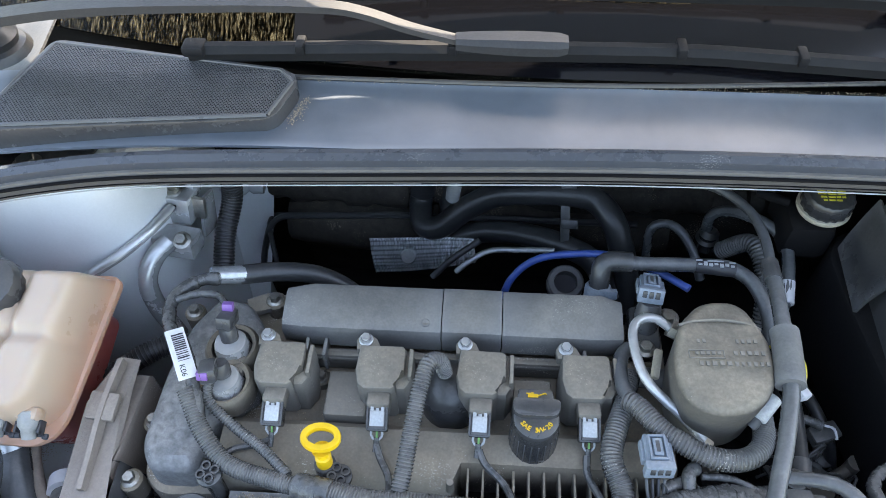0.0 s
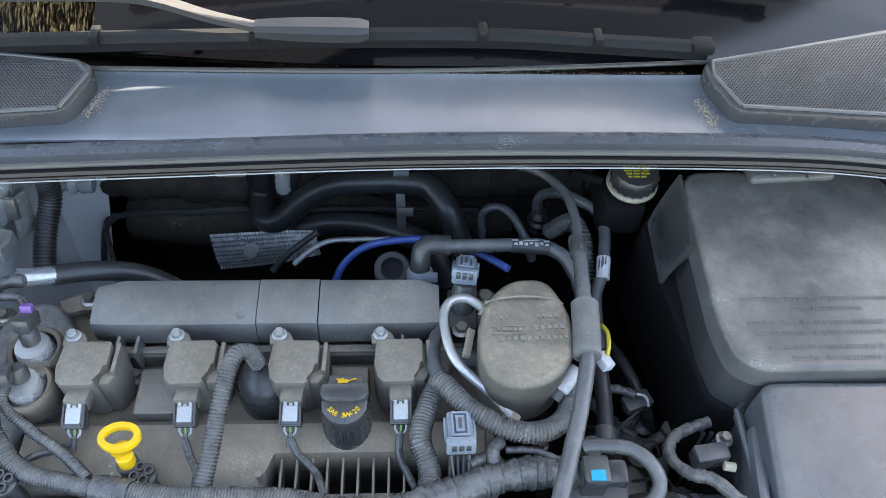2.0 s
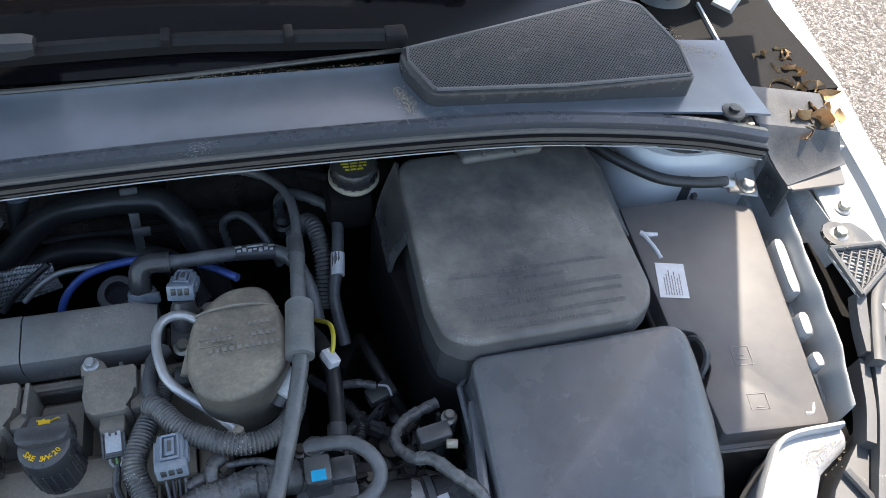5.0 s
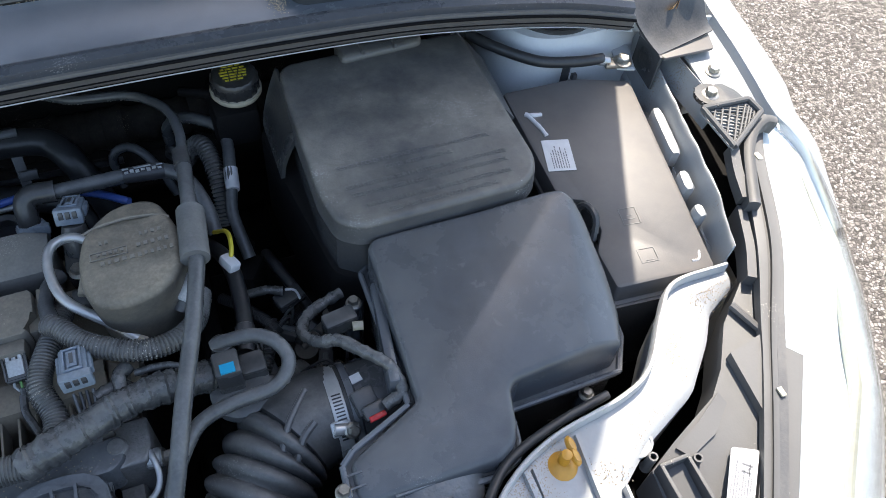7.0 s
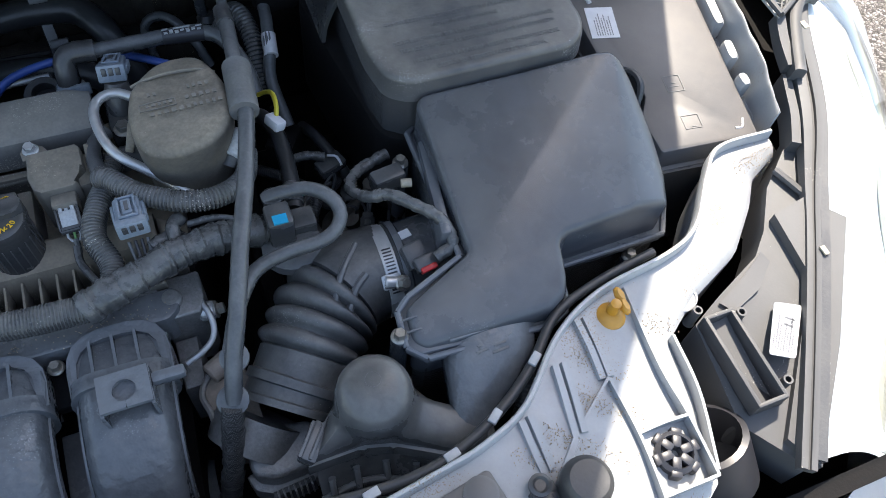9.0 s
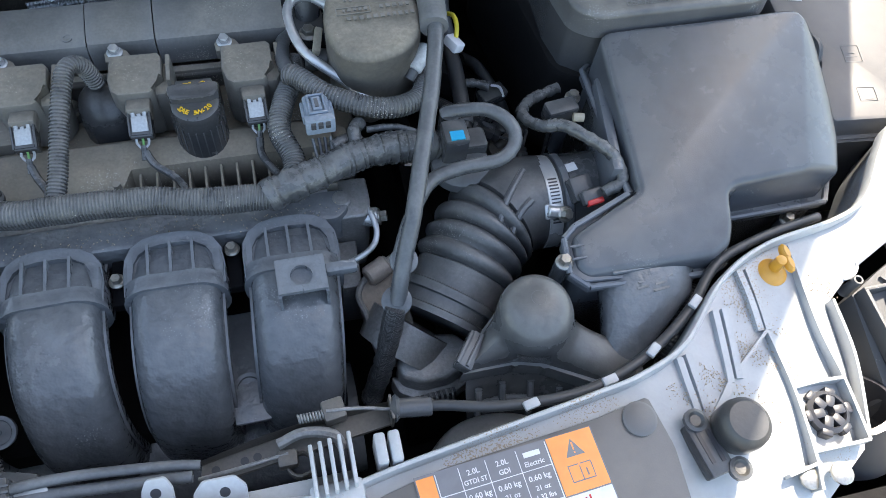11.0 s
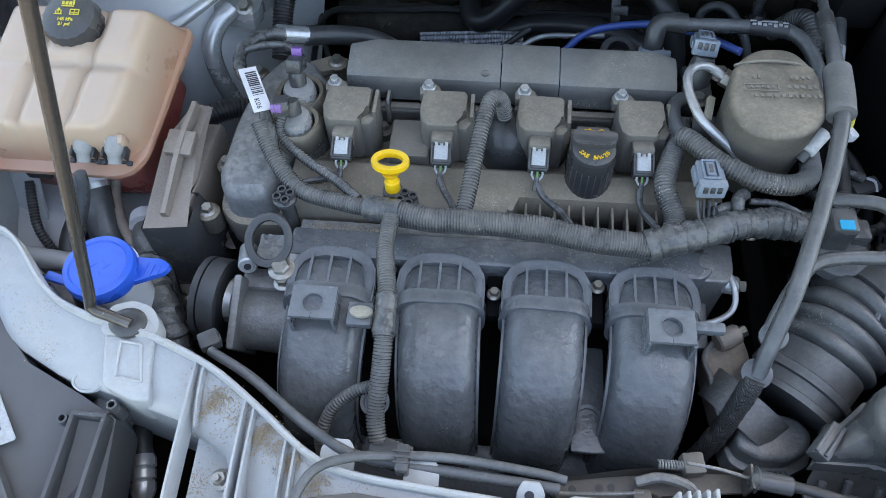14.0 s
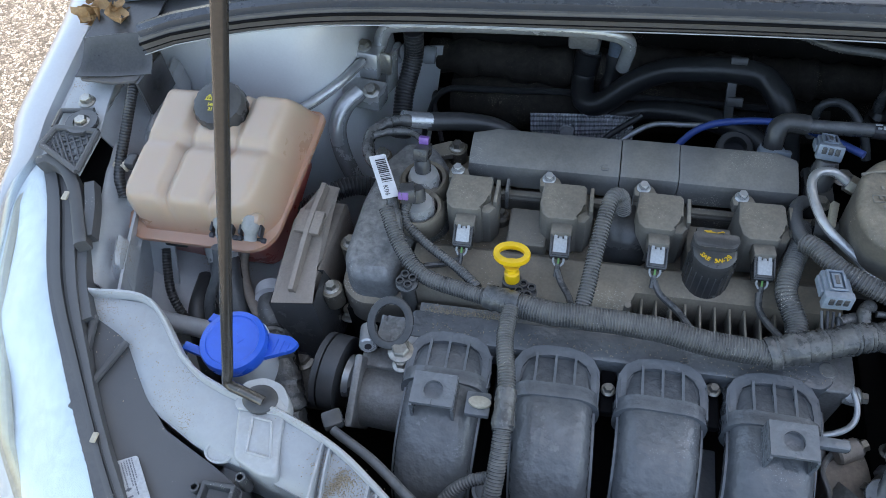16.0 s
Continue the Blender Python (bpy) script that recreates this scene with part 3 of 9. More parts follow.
def loft(rows, closed=True):
    """Skin through rows of points."""
    bm = bmesh.new()
    rings = [[bm.verts.new(p) for p in r] for r in rows]
    n = len(rings[0])
    for a, b in zip(rings, rings[1:]):
        for i in range(n if closed else n - 1):
            bm.faces.new((a[i], a[(i + 1) % n], b[(i + 1) % n], b[i]))
    return bm


def strut_tower(name, cx, cy, rx, ry, top, kind_label):
    rows = []
    for z, k in ((0.30, 1.22), (0.55, 1.12), (0.68, 1.05), (top - 0.05, 0.98), (top - 0.02, 0.93), (top - 0.004, 0.85), (top, 0.74), (top + 0.002, 0.3)):
        ring = []
        for i in range(40):
            a = 2 * math.pi * i / 40
            c, s = math.cos(a), math.sin(a)
            q = 0.62
            ring.append((cx + rx * k * abs(c) ** q * (1 if c > 0 else -1), cy + ry * k * abs(s) ** q * (1 if s > 0 else -1), z))
        rows.append(ring)
    bm = loft(rows)
    bm.faces.new([v for v in bm.verts if v.co.z > top + 0.001])
    t = thing(name, (cx, cy, 0.30), kind_label, "strut tower", kind="structure")
    part("tower_shell", bm, M_body, t)
    return t


tower_left = strut_tower("strut_tower_1", -0.455, 0.60, 0.105, 0.13, 0.815, "white painted strut tower with a rounded face")
part("mount_cup", lathe([(0.062, 0), (0.062, 0.006), (0.03, 0.012), (0.03, 0.02)], (-0.455, 0.55, 0.812), n=28), M_black, tower_left)
part("strut_nut", bolt((-0.455, 0.505, 0.822), 0.010), M_steel, tower_left)
tower_right = strut_tower("strut_tower_2", 0.725, 0.60, 0.105, 0.135, 0.80, "white painted strut tower with a rounded face")
part("mount_cup", lathe([(0.062, 0), (0.062, 0.006), (0.03, 0.012), (0.03, 0.02)], (0.71, 0.55, 0.797), n=28), M_black, tower_right)
part("panel_seam", box((0.695, 0.462, 0.73), (0.002, 0.012, 0.11)), M_print, tower_right)
part("edge_clip", box((0.70, 0.452, 0.768), (0.006, 0.006, 0.008), 0.001), M_print, tower_right)

# ---- fenders: swept from the windscreen to the headlights ----
FENDER_R = [(0.915, 0.75, 0.83), (0.908, 0.60, 0.812), (0.900, 0.50, 0.797), (0.893, 0.42, 0.790), (0.887, 0.36, 0.782), (0.886, 0.33, 0.775), (0.902, 0.295, 0.762), (0.908, 0.25, 0.742), (0.905, 0.20, 0.715)]
FENDER_L = [(-0.655, 0.75, 0.845), (-0.648, 0.60, 0.825), (-0.644, 0.50, 0.805), (-0.646, 0.42, 0.79), (-0.648, 0.36, 0.778), (-0.647, 0.32, 0.767), (-0.660, 0.283, 0.752), (-0.665, 0.24, 0.732), (-0.662, 0.19, 0.705)]


def fender(name, rail, side, label):
    """Outer skin with its top edge, turned-in flange and falling flank."""
    prof = [(-0.016, -0.05), (-0.015, -0.014), (-0.004, -0.013), (-0.001, -0.002), (0.004, 0.0), (0.018, 0.001), (0.032, -0.004), (0.044, -0.013), (0.056, -0.032), (0.066, -0.075), (0.072, -0.13), (0.085, -0.22), (0.092, -0.35), (0.09, -0.5)]
    line, _ = spline(rail, 0.02)
    t = thing(name, rail[-1], label, "fender", kind="structure")
    taper = lambda y: min(1.0, max(0.3, (y - 0.20) / 0.16))
    part("skin", loft([[(p.x + side * u * taper(p.y), p.y, p.z + v) for u, v in prof] for p in line], False), M_paint, t)
    return t


fender("fender_1", FENDER_R, 1, "white painted fender in full sun")
fender("fender_2", FENDER_L, -1, "white painted fender beside the engine bay")

# the front end outside the bay: bumper skin and lower flanks
BUMP = [(-0.70, 0.42), (-0.69, 0.20), (-0.63, 0.0), (-0.47, -0.17), (-0.25, -0.25), (0.12, -0.28), (0.49, -0.25), (0.71, -0.17), (0.87, 0.0), (0.93, 0.20), (0.945, 0.42)]
rows = []
for z, k in ((0.18, 0.0), (0.40, 0.03), (0.56, 0.015), (0.64, -0.03), (0.67, -0.06)):
    rows.append([(0.14 + (x - 0.14) * (1 + k * 0.6), y - k, z) for x, y in BUMP])
solo("bumper", loft(rows, False), M_paint, "white painted front bumper skin", "bumper", kind="structure")

# unseen sheet, added to keep light from coming up into the bay
solo("under_sheet", box((0.12, 0.14, 0.44), (1.50, 0.70, 0.01)), M_deep, "dark unseen sheet added below the bay to stop light", "splash shield", kind="structure")
# inner wings: the bay's side walls
solo("wall_wing_1", thick(grid(14, 8, lambda u, v: (-0.585 + 0.05 * (1 - u) ** 2 + 0.035 * v, 0.15 + 0.36 * u, 0.40 + (0.32 + 0.025 * u) * v)), 0.003), M_panel, "dusty white inner wing panel", "inner wing", kind="structure")
solo("wall_wing_2", thick(grid(14, 8, lambda u, v: (0.80 - 0.05 * (1 - u) ** 2, 0.15 + 0.36 * u, 0.40 + (0.30 + 0.025 * u) * v)), 0.003), M_panel, "dusty white inner wing panel", "inner wing", kind="structure")


def wing_rail(name, outer, inner, label):
    """Stepped ledge between bay and fender with pressed hollows."""
    def place(u, v):
        o, i = along(outer, u), along(inner, u)
        p = o.lerp(i, v)
        lump = 1 / (1 + math.exp(-9 * (math.sin(u * 24 - 0.5) - 0.05)))
        slope = 0.5 - 0.5 * math.cos(math.pi * min(1.0, max(0.0, (v - 0.08) / 0.92)))
        flat = min(1.0, max(0.0, (v - 0.48) / 0.16)) * min(1.0, max(0.0, (1.0 - v) / 0.05))
        p.z = o.z - (o.z - i.z) * slope + 0.034 * lump * flat * max(0.0, min(1.0, (v - 0.45) / 0.35)) + 0.0025 * noise.noise((u * 14, v * 4, 2))
        return p
    t = thing(name, along(inner, 0.5), label, "inner wing rail", kind="structure")
    part("ledge", thick(grid(90, 24, place), 0.002), M_panel, t)
    return t


rail_right = wing_rail("wing_rail_1", [(0.808, 0.50, 0.778), (0.798, 0.43, 0.774), (0.781, 0.34, 0.770), (0.766, 0.26, 0.765), (0.746, 0.195, 0.757)], [(0.784, 0.50, 0.690), (0.778, 0.43, 0.688), (0.763, 0.34, 0.683), (0.750, 0.25, 0.68), (0.734, 0.19, 0.68)], "white pressed-steel ledge with oval hollows beside the fuse box")
for a, b, w in (((0.7740, 0.388, 0.756), (0.7600, 0.322, 0.754), 0.0075), ((0.7530, 0.298, 0.753), (0.7485, 0.275, 0.751), 0.007), ((0.7440, 0.255, 0.750), (0.7430, 0.241, 0.749), 0.0065)):
    part("pressed_pad", sweep(spline([a, Vector(a).lerp(Vector(b), 0.5), b], 0.003)[0], [(-w, -0.030), (w, -0.030), (w, -0.004), (w * 0.7, 0.002), (-w * 0.4, 0.003), (-w, -0.002)], scale=lambda t, i: 0.6 + 0.4 * min(1, 6 * t, 6 * (1 - t)) ** 0.5), M_panel, rail_right)
rail_left = wing_rail("wing_rail_2", [(-0.594, 0.50, 0.762), (-0.584, 0.42, 0.758), (-0.569, 0.33, 0.752), (-0.557, 0.26, 0.745), (-0.538, 0.19, 0.735)], [(-0.548, 0.50, 0.722), (-0.54, 0.42, 0.718), (-0.53, 0.33, 0.712), (-0.520, 0.25, 0.704), (-0.508, 0.19, 0.69)], "dusty white pressed-steel ledge beside the coolant tank")
for r, q in ((rail_right, [(0.826, 0.47), (0.878, 0.465), (0.874, 0.40), (0.866, 0.345), (0.815, 0.345), (0.821, 0.38)]), (rail_left, [(-0.636, 0.465), (-0.588, 0.465), (-0.583, 0.385), (-0.575, 0.335), (-0.626, 0.335), (-0.632, 0.39)])):
    plate = prism(q, 0.0, 0.003, 0.001, corner=0.006)
    for v in plate.verts:
        v.co.z += 0.7845 + 0.10 * (v.co.y - 0.40) if r == rail_right else 0.7745 + 0.13 * (v.co.y - 0.36)
    part("bolt_plate", plate, M_panel, r)
    part("plate_flange", thick(grid(8, 3, lambda a, b: ((0.821 - 0.012 * b if r == rail_right else -0.583 + 0.012 * b), 0.345 + 0.11 * a, (0.785 if r == rail_right else 0.775) - 0.03 * b)), 0.002), M_panel, r)
for r, pts in ((rail_right, ((0.842, 0.395, 0.787), (0.812, 0.359, 0.792))), (rail_left, ((-0.607, 0.382, 0.780), (-0.597, 0.350, 0.781)))):
    for p in pts:
        part("wing_bolt", bolt(p, 0.0065), M_steel, r)


def lattice(name, corners, label):
    """Black ribbed bracket over the headlight."""
    a, b, c, d = (Vector(p) for p in corners)
    t = thing(name, c, label, "bracket", "headlight brackets")
    at = lambda u, v: a.lerp(b, u).lerp(d.lerp(c, u), v)
    part("plate", thick(grid(1, 1, lambda u, v: at(u, v) - Vector((0, 0, 0.008))), 0.002), M_panel, t)
    ribs = []
    for k in range(-5, 7):
        for s in (1, -1):
            ends = []
            for w in (0.0, 1.0):
                u = k / 6 + (w if s > 0 else 1 - w) * 0.8
                ends.append((u, w))
            (u0, w0), (u1, w1) = ends
            n = [(u0 + (u1 - u0) * i / 12, w0 + (w1 - w0) * i / 12) for i in range(13)]
            n = [q for q in n if -0.01 <= q[0] <= 1.01]
            if len(n) > 1:
                ribs.append(rod(at(*n[0]) - Vector((0, 0, 0.003)), at(*n[-1]) - Vector((0, 0, 0.003)), 0.0014, 6))
    part("ribs", join(*ribs), M_housing, t)
    edge = [at(0, 0), at(1, 0), at(1, 1), at(0, 1), at(0, 0)]
    part("rim", join(*[rod(p, q, 0.0032, 8) for p, q in zip(edge, edge[1:])]), M_housing, t)
    return t


br_right = br = lattice("headlight_bracket", [(0.794, 0.345, 0.790), (0.851, 0.342, 0.791), (0.857, 0.324, 0.787), (0.801, 0.291, 0.783)], "black plastic bracket with a diamond lattice")
part("boss", lathe([(0.017, 0), (0.017, 0.005), (0.009, 0.005), (0.009, 0.002)], (0.812, 0.359, 0.788), n=24), M_black, br)
br = lattice("headlight_bracket", [(-0.622, 0.340, 0.782), (-0.574, 0.340, 0.782), (-0.577, 0.290, 0.776), (-0.630, 0.318, 0.778)], "black plastic bracket with a diamond lattice")
part("side_plate", prism([(0.812, 0.346), (0.850, 0.342), (0.847, 0.360), (0.838, 0.374), (0.826, 0.375)], 0.785, 0.7895, 0.001, corner=0.003), M_black, br_right)
for k in range(9):
    a = radians(70 + 28 * k)
    part("boss_rib", rod((0.812 + 0.010 * math.cos(a), 0.359 + 0.010 * math.sin(a), 0.7915), (0.812 + 0.018 * math.cos(a), 0.359 + 0.018 * math.sin(a), 0.7915), 0.0012, 6), M_black, br_right)
part("boss", lathe([(0.017, 0), (0.017, 0.005), (0.009, 0.005), (0.009, 0.002)], (-0.597, 0.350, 0.779), n=24), M_black, br)

# liners in near-black that holds the slots' shade, and the panels that close the rear corners
solo("fender_liner", thick(grid(8, 10, lambda u, v: (0.775 + 0.09 * u + 0.03 * v, 0.17 + 0.24 * v, 0.69 + 0.02 * v)), 0.003), M_deep, "dark plastic liner under the fender edge", "fender liner", kind="structure")
solo("fender_liner", thick(grid(8, 10, lambda u, v: (-0.533 - 0.09 * u - 0.03 * v, 0.17 + 0.24 * v, 0.69 + 0.02 * v)), 0.003), M_deep, "dark plastic liner under the fender edge", "fender liner", kind="structure")
solo("corner_panel", thick(grid(6, 6, lambda u, v: (-0.66 + 0.16 * u, 0.50 - 0.02 * u, 0.40 + 0.41 * v)), 0.003), M_body, "dusty white panel behind the wing rail", "body panel", kind="structure")
solo("corner_panel", thick(grid(6, 6, lambda u, v: (0.77 + 0.14 * u, 0.50 - 0.02 * u, 0.40 + 0.39 * v)), 0.003), M_body, "dusty white panel behind the wing rail", "body panel", kind="structure")

# ---- radiator support: a white steel beam curving across the front ----
IN = [(-0.525, 0.176, 0.733), (-0.461, 0.173, 0.735), (-0.403, 0.119, 0.737), (-0.363, 0.098, 0.738), (-0.302, 0.083, 0.738), (-0.246, 0.060, 0.737), (-0.201, 0.030, 0.737), (-0.160, 0.000, 0.738), (-0.125, -0.013, 0.738), (-0.06, -0.020, 0.739), (0.0, -0.026, 0.74), (0.052, -0.037, 0.74), (0.11, -0.042, 0.74), (0.16, -0.034, 0.74), (0.241, -0.022, 0.74), (0.309, -0.012, 0.74), (0.347, -0.005, 0.74), (0.390, 0.013, 0.738), (0.44, 0.058, 0.737), (0.491, 0.082, 0.737), (0.565, 0.095, 0.737), (0.602, 0.112, 0.737), (0.640, 0.155, 0.737), (0.672, 0.182, 0.737), (0.733, 0.184, 0.737)]
OUT = [(-0.525, 0.150, 0.722), (-0.478, 0.130, 0.722), (-0.433, 0.080, 0.722), (-0.375, 0.052, 0.722), (-0.325, 0.040, 0.72), (-0.270, 0.024, 0.720), (-0.230, 0.002, 0.719), (-0.207, -0.035, 0.717), (-0.185, -0.105, 0.716), (-0.08, -0.12, 0.716), (0.0, -0.12, 0.716), (0.052, -0.12, 0.716), (0.11, -0.12, 0.716), (0.16, -0.12, 0.716), (0.241, -0.12, 0.716), (0.36, -0.125, 0.716), (0.46, -0.12, 0.716), (0.515, -0.085, 0.718), (0.53, -0.03, 0.72), (0.537, 0.03, 0.722), (0.575, 0.056, 0.723), (0.638, 0.084, 0.724), (0.68, 0.124, 0.725), (0.70, 0.15, 0.727), (0.733, 0.166, 0.73)]


def beam_point(u, v):
    i = min(len(IN) - 2, int(u * (len(IN) - 1)))
    k = u * (len(IN) - 1) - i
    a = Vector(IN[i]).lerp(Vector(IN[i + 1]), k)
    b = Vector(OUT[i]).lerp(Vector(OUT[i + 1]), k)
    p = a.lerp(b, v)
    p.z += 0.004 * math.sin(math.pi * v) - 0.03 * max(0, v - 0.9)
    return p


support = thing("radiator_support", (0.1, -0.05, 0.70), "white painted front crossmember with dirt in its corners", "crossmember", kind="structure")
part("beam_top", thick(grid(140, 10, beam_point), 0.003), M_panel, support)
part("beam_flank", thick(grid(140, 3, lambda u, v: beam_point(u, 0) - Vector((0, 0, 0.004 + 0.06 * v))), 0.003), M_panel, support)
part("beam_front", thick(grid(140, 4, lambda u, v: beam_point(u, 1) - Vector((0, 0, 0.004 + 0.10 * v))), 0.003), M_panel, support)
lip, _ = spline([(x, y, z + 0.003) for x, y, z in IN], 0.006)
part("inner_lip", sweep(lip, [(-0.0025, -0.006), (0.0025, -0.006), (0.0025, 0.006), (0.0012, 0.0085), (-0.0012, 0.0085), (-0.0025, 0.006)]), M_support, support)
for x, y, low in ((-0.2605, 0.066, -0.095), (-0.2535, 0.062, 0.018), (-0.2145, 0.037, -0.095), (-0.2065, 0.031, -0.085), (-0.1775, 0.009, -0.08), (-0.1695, 0.004, -0.08)):
    line = [Vector((x, y + (low - y) * k / 12, 0.7405 - 0.014 * (k / 12) ** 2)) for k in range(13)]
    part("pressed_rib", sweep(line, [(-0.0018, -0.022), (0.0018, -0.022), (0.0016, 0.0005), (0.0009, 0.0030), (-0.0009, 0.0030), (-0.0016, 0.0005)]), M_panel, support)
part("recess_floor", thick(grid(4, 6, lambda u, v: (-0.262 + 0.052 * u, 0.02 - 0.115 * v, 0.690 - 0.012 * v)), 0.003), M_panel, support)
part("recess_stud", join(bolt((-0.236, -0.012, 0.6905), 0.006), rod((-0.236, -0.012, 0.69), (-0.236, -0.014, 0.706), 0.003, 12)), M_steel, support)

for x, y, w in ((-0.075, -0.010, 0.026), (-0.138, -0.002, 0.026), (0.004, -0.020, 0.020), (0.043, -0.028, 0.034)):
    tab = prism([(-w / 2, 0), (w / 2, 0), (w / 2, 0.016), (w * 0.3, 0.024), (-w * 0.3, 0.024), (-w / 2, 0.016)], -0.0012, 0.0012, 0.0006, corner=0.002)
    tab.transform(pose(x, y - 0.008, 0.735, 38 if x > 0 else 15))
    part("upright_tab", tab, M_support, support)
for x, y in ((0.003, -0.0145), (0.046, -0.0225)):
    # flat black disc painted in for the dark of the hole
    hole = lathe([(0.0045, 0), (0, 0.0001)], (0, 0.013, 0.0014), n=18)
    hole.transform(pose(x, y - 0.0125, 0.7355, 38))
    part("tab_hole", hole, M_print, support)
for k in range(5):
    part("guide_fin", box((0.104 + k * 0.0065, -0.028 + 0.001 * k, 0.745), (0.0028, 0.035, 0.035), 0.001), M_support, support)
part("guide_block", box((0.117, -0.045, 0.732), (0.036, 0.02, 0.04), 0.003), M_support, support)
for x in (0.150, 0.160):
    part("guide_block", box((x, -0.020, 0.737), (0.008, 0.022, 0.032), 0.002), M_support, support)
part("guide_base", box((0.085, -0.032, 0.725), (0.09, 0.012, 0.02), 0.002), M_support, support)
# star-shaped clip and side ribs on the sunlit end
clip = thing("star_clip", (0.487, -0.056, 0.724), "black plastic ring clip with inward tongues", "clip")
part("ring", lathe([(0.0165, 0), (0.0165, 0.010), (0.013, 0.012), (0.012, 0.010), (0.012, 0)], (0.487, -0.056, 0.722), n=24), M_print, clip)
for k in range(6):
    a = k * math.pi / 3
    part("tongue", box((0.487 + 0.0085 * math.cos(a), -0.056 + 0.0085 * math.sin(a), 0.729), (0.010, 0.0075, 0.010), 0.0015, (0, 0, math.degrees(a))), M_print, clip)
    part("outer_lobe", box((0.487 + 0.0165 * math.cos(a), -0.056 + 0.0165 * math.sin(a), 0.728), (0.006, 0.009, 0.010), 0.0015, (0, 0, math.degrees(a))), M_print, clip)
wall = [(-0.0012, -0.012), (0.0012, -0.012), (0.0012, 0.006), (-0.0012, 0.006)]
for pts in ([(0.513, 0.080, 0.737), (0.509, 0.03, 0.734), (0.508, 0.0, 0.732), (0.510, -0.034, 0.730), (0.509, -0.082, 0.727)], [(0.463, 0.013, 0.735), (0.465, -0.034, 0.732), (0.461, -0.082, 0.729), (0.455, -0.108, 0.728)], [(0.465, -0.034, 0.732), (0.488, -0.033, 0.731), (0.510, -0.034, 0.730)], [(0.462, -0.082, 0.729), (0.486, -0.082, 0.728), (0.509, -0.082, 0.727)], [(0.535, 0.030, 0.728), (0.530, -0.02, 0.727), (0.512, -0.078, 0.725)], [(0.435, -0.094, 0.728), (0.462, -0.090, 0.729)], [(0.463, 0.013, 0.735), (0.445, 0.0, 0.734), (0.427, -0.013, 0.733)]):
    part("stiffening_rib", sweep(spline(pts, 0.006)[0], wall), M_panel, support)
ridge = [(-0.0038, -0.003), (0.0038, -0.003), (0.0026, 0.0034), (-0.0026, 0.0034)]
for pts in ([(0.461, 0.066, 0.739), (0.461, 0.04, 0.7375), (0.459, 0.014, 0.7355)], [(0.469, 0.066, 0.739), (0.468, 0.04, 0.7375), (0.466, 0.014, 0.7355)], [(0.427, 0.036, 0.739), (0.423, 0.01, 0.7375), (0.418, -0.021, 0.735)], [(0.435, 0.036, 0.739), (0.431, 0.01, 0.7375), (0.426, -0.019, 0.735)], [(0.383, 0.004, 0.74), (0.383, -0.015, 0.738), (0.384, -0.036, 0.735)], [(0.391, 0.006, 0.74), (0.391, -0.015, 0.738), (0.391, -0.036, 0.735)], [(0.418, -0.021, 0.735), (0.405, -0.034, 0.734), (0.396, -0.042, 0.733)]):
    part("pressed_rib", sweep(spline(pts, 0.006)[0], ridge), M_panel, support)
# raised saddle under the prop bush
strap = prism([(-0.340, 0.082), (-0.334, 0.043), (-0.322, 0.038), (-0.309, 0.033), (-0.293, 0.033), (-0.297, 0.060), (-0.299, 0.086)], 0.700, 0.7435, 0.003, 3, corner=0.004)
for v in strap.verts:
    v.co.z -= max(0.0, 0.078 - v.co.y) * 0.24
part("saddle", strap, M_support, support)
loop = [(-0.3250, 0.077), (-0.3080, 0.0755), (-0.3015, 0.047), (-0.3235, 0.049), (-0.3250, 0.077)]
part("saddle_panel", join(*[rod((x0, y0, 0.7438 - (0.078 - y0) * 0.24), (x1, y1, 0.7438 - (0.078 - y1) * 0.24), 0.0013, 8) for (x0, y0), (x1, y1) in zip(loop, loop[1:])]), M_support, support)

part("pocket", join(rod((-0.612, 0.366, 0.782), (-0.628, 0.364, 0.782), 0.0028, 8), rod((-0.628, 0.364, 0.782), (-0.625, 0.340, 0.782), 0.0028, 8), rod((-0.612, 0.366, 0.782), (-0.592, 0.369, 0.782), 0.0028, 8)), M_black, br)
for k in range(9):
    a = radians(-180 + 28 * k + 120)
    part("boss_rib", rod((-0.597 + 0.010 * math.cos(a), 0.350 + 0.010 * math.sin(a), 0.7825), (-0.597 + 0.018 * math.cos(a), 0.350 + 0.018 * math.sin(a), 0.7825), 0.0012, 6), M_black, br)


# ---- cowl, seal, grilles, wipers, windscreen ----
def cowl_sheet():
    def place(u, v):
        x = -0.585 + 1.362 * u
        e = abs(x - 0.13) / 0.62
        front = 0.494 - 0.035 * max(0, e - 0.55) ** 2
        z = 0.869 - 0.018 * max(0, e - 0.5) ** 2 * 4
        return (x, front + (0.085 + 0.05 * max(0, e - 0.4)) * v, z + 0.008 * v - 0.004 * math.sin(math.pi * v))
    return thick(grid(60, 10, place), 0.003)


cowl = thing("cowl_panel", (0.13, 0.54, 0.86), "smooth grey plastic cowl panel below the windscreen", "cowl", kind="structure")
part("panel", cowl_sheet(), M_cowl, cowl)
part("rear_edge", tube([(-0.25, 0.580, 0.879), (0.11, 0.580, 0.879), (0.42, 0.602, 0.876)], 0.0025, 8, 0.02), M_black, cowl)
part("end_flap", prism([(-0.628, 0.45), (-0.613, 0.395), (-0.572, 0.394), (-0.549, 0.40), (-0.541, 0.45)], 0.797, 0.80, 0.001, corner=0.003), M_fuse, cowl, "grey plastic end flap")
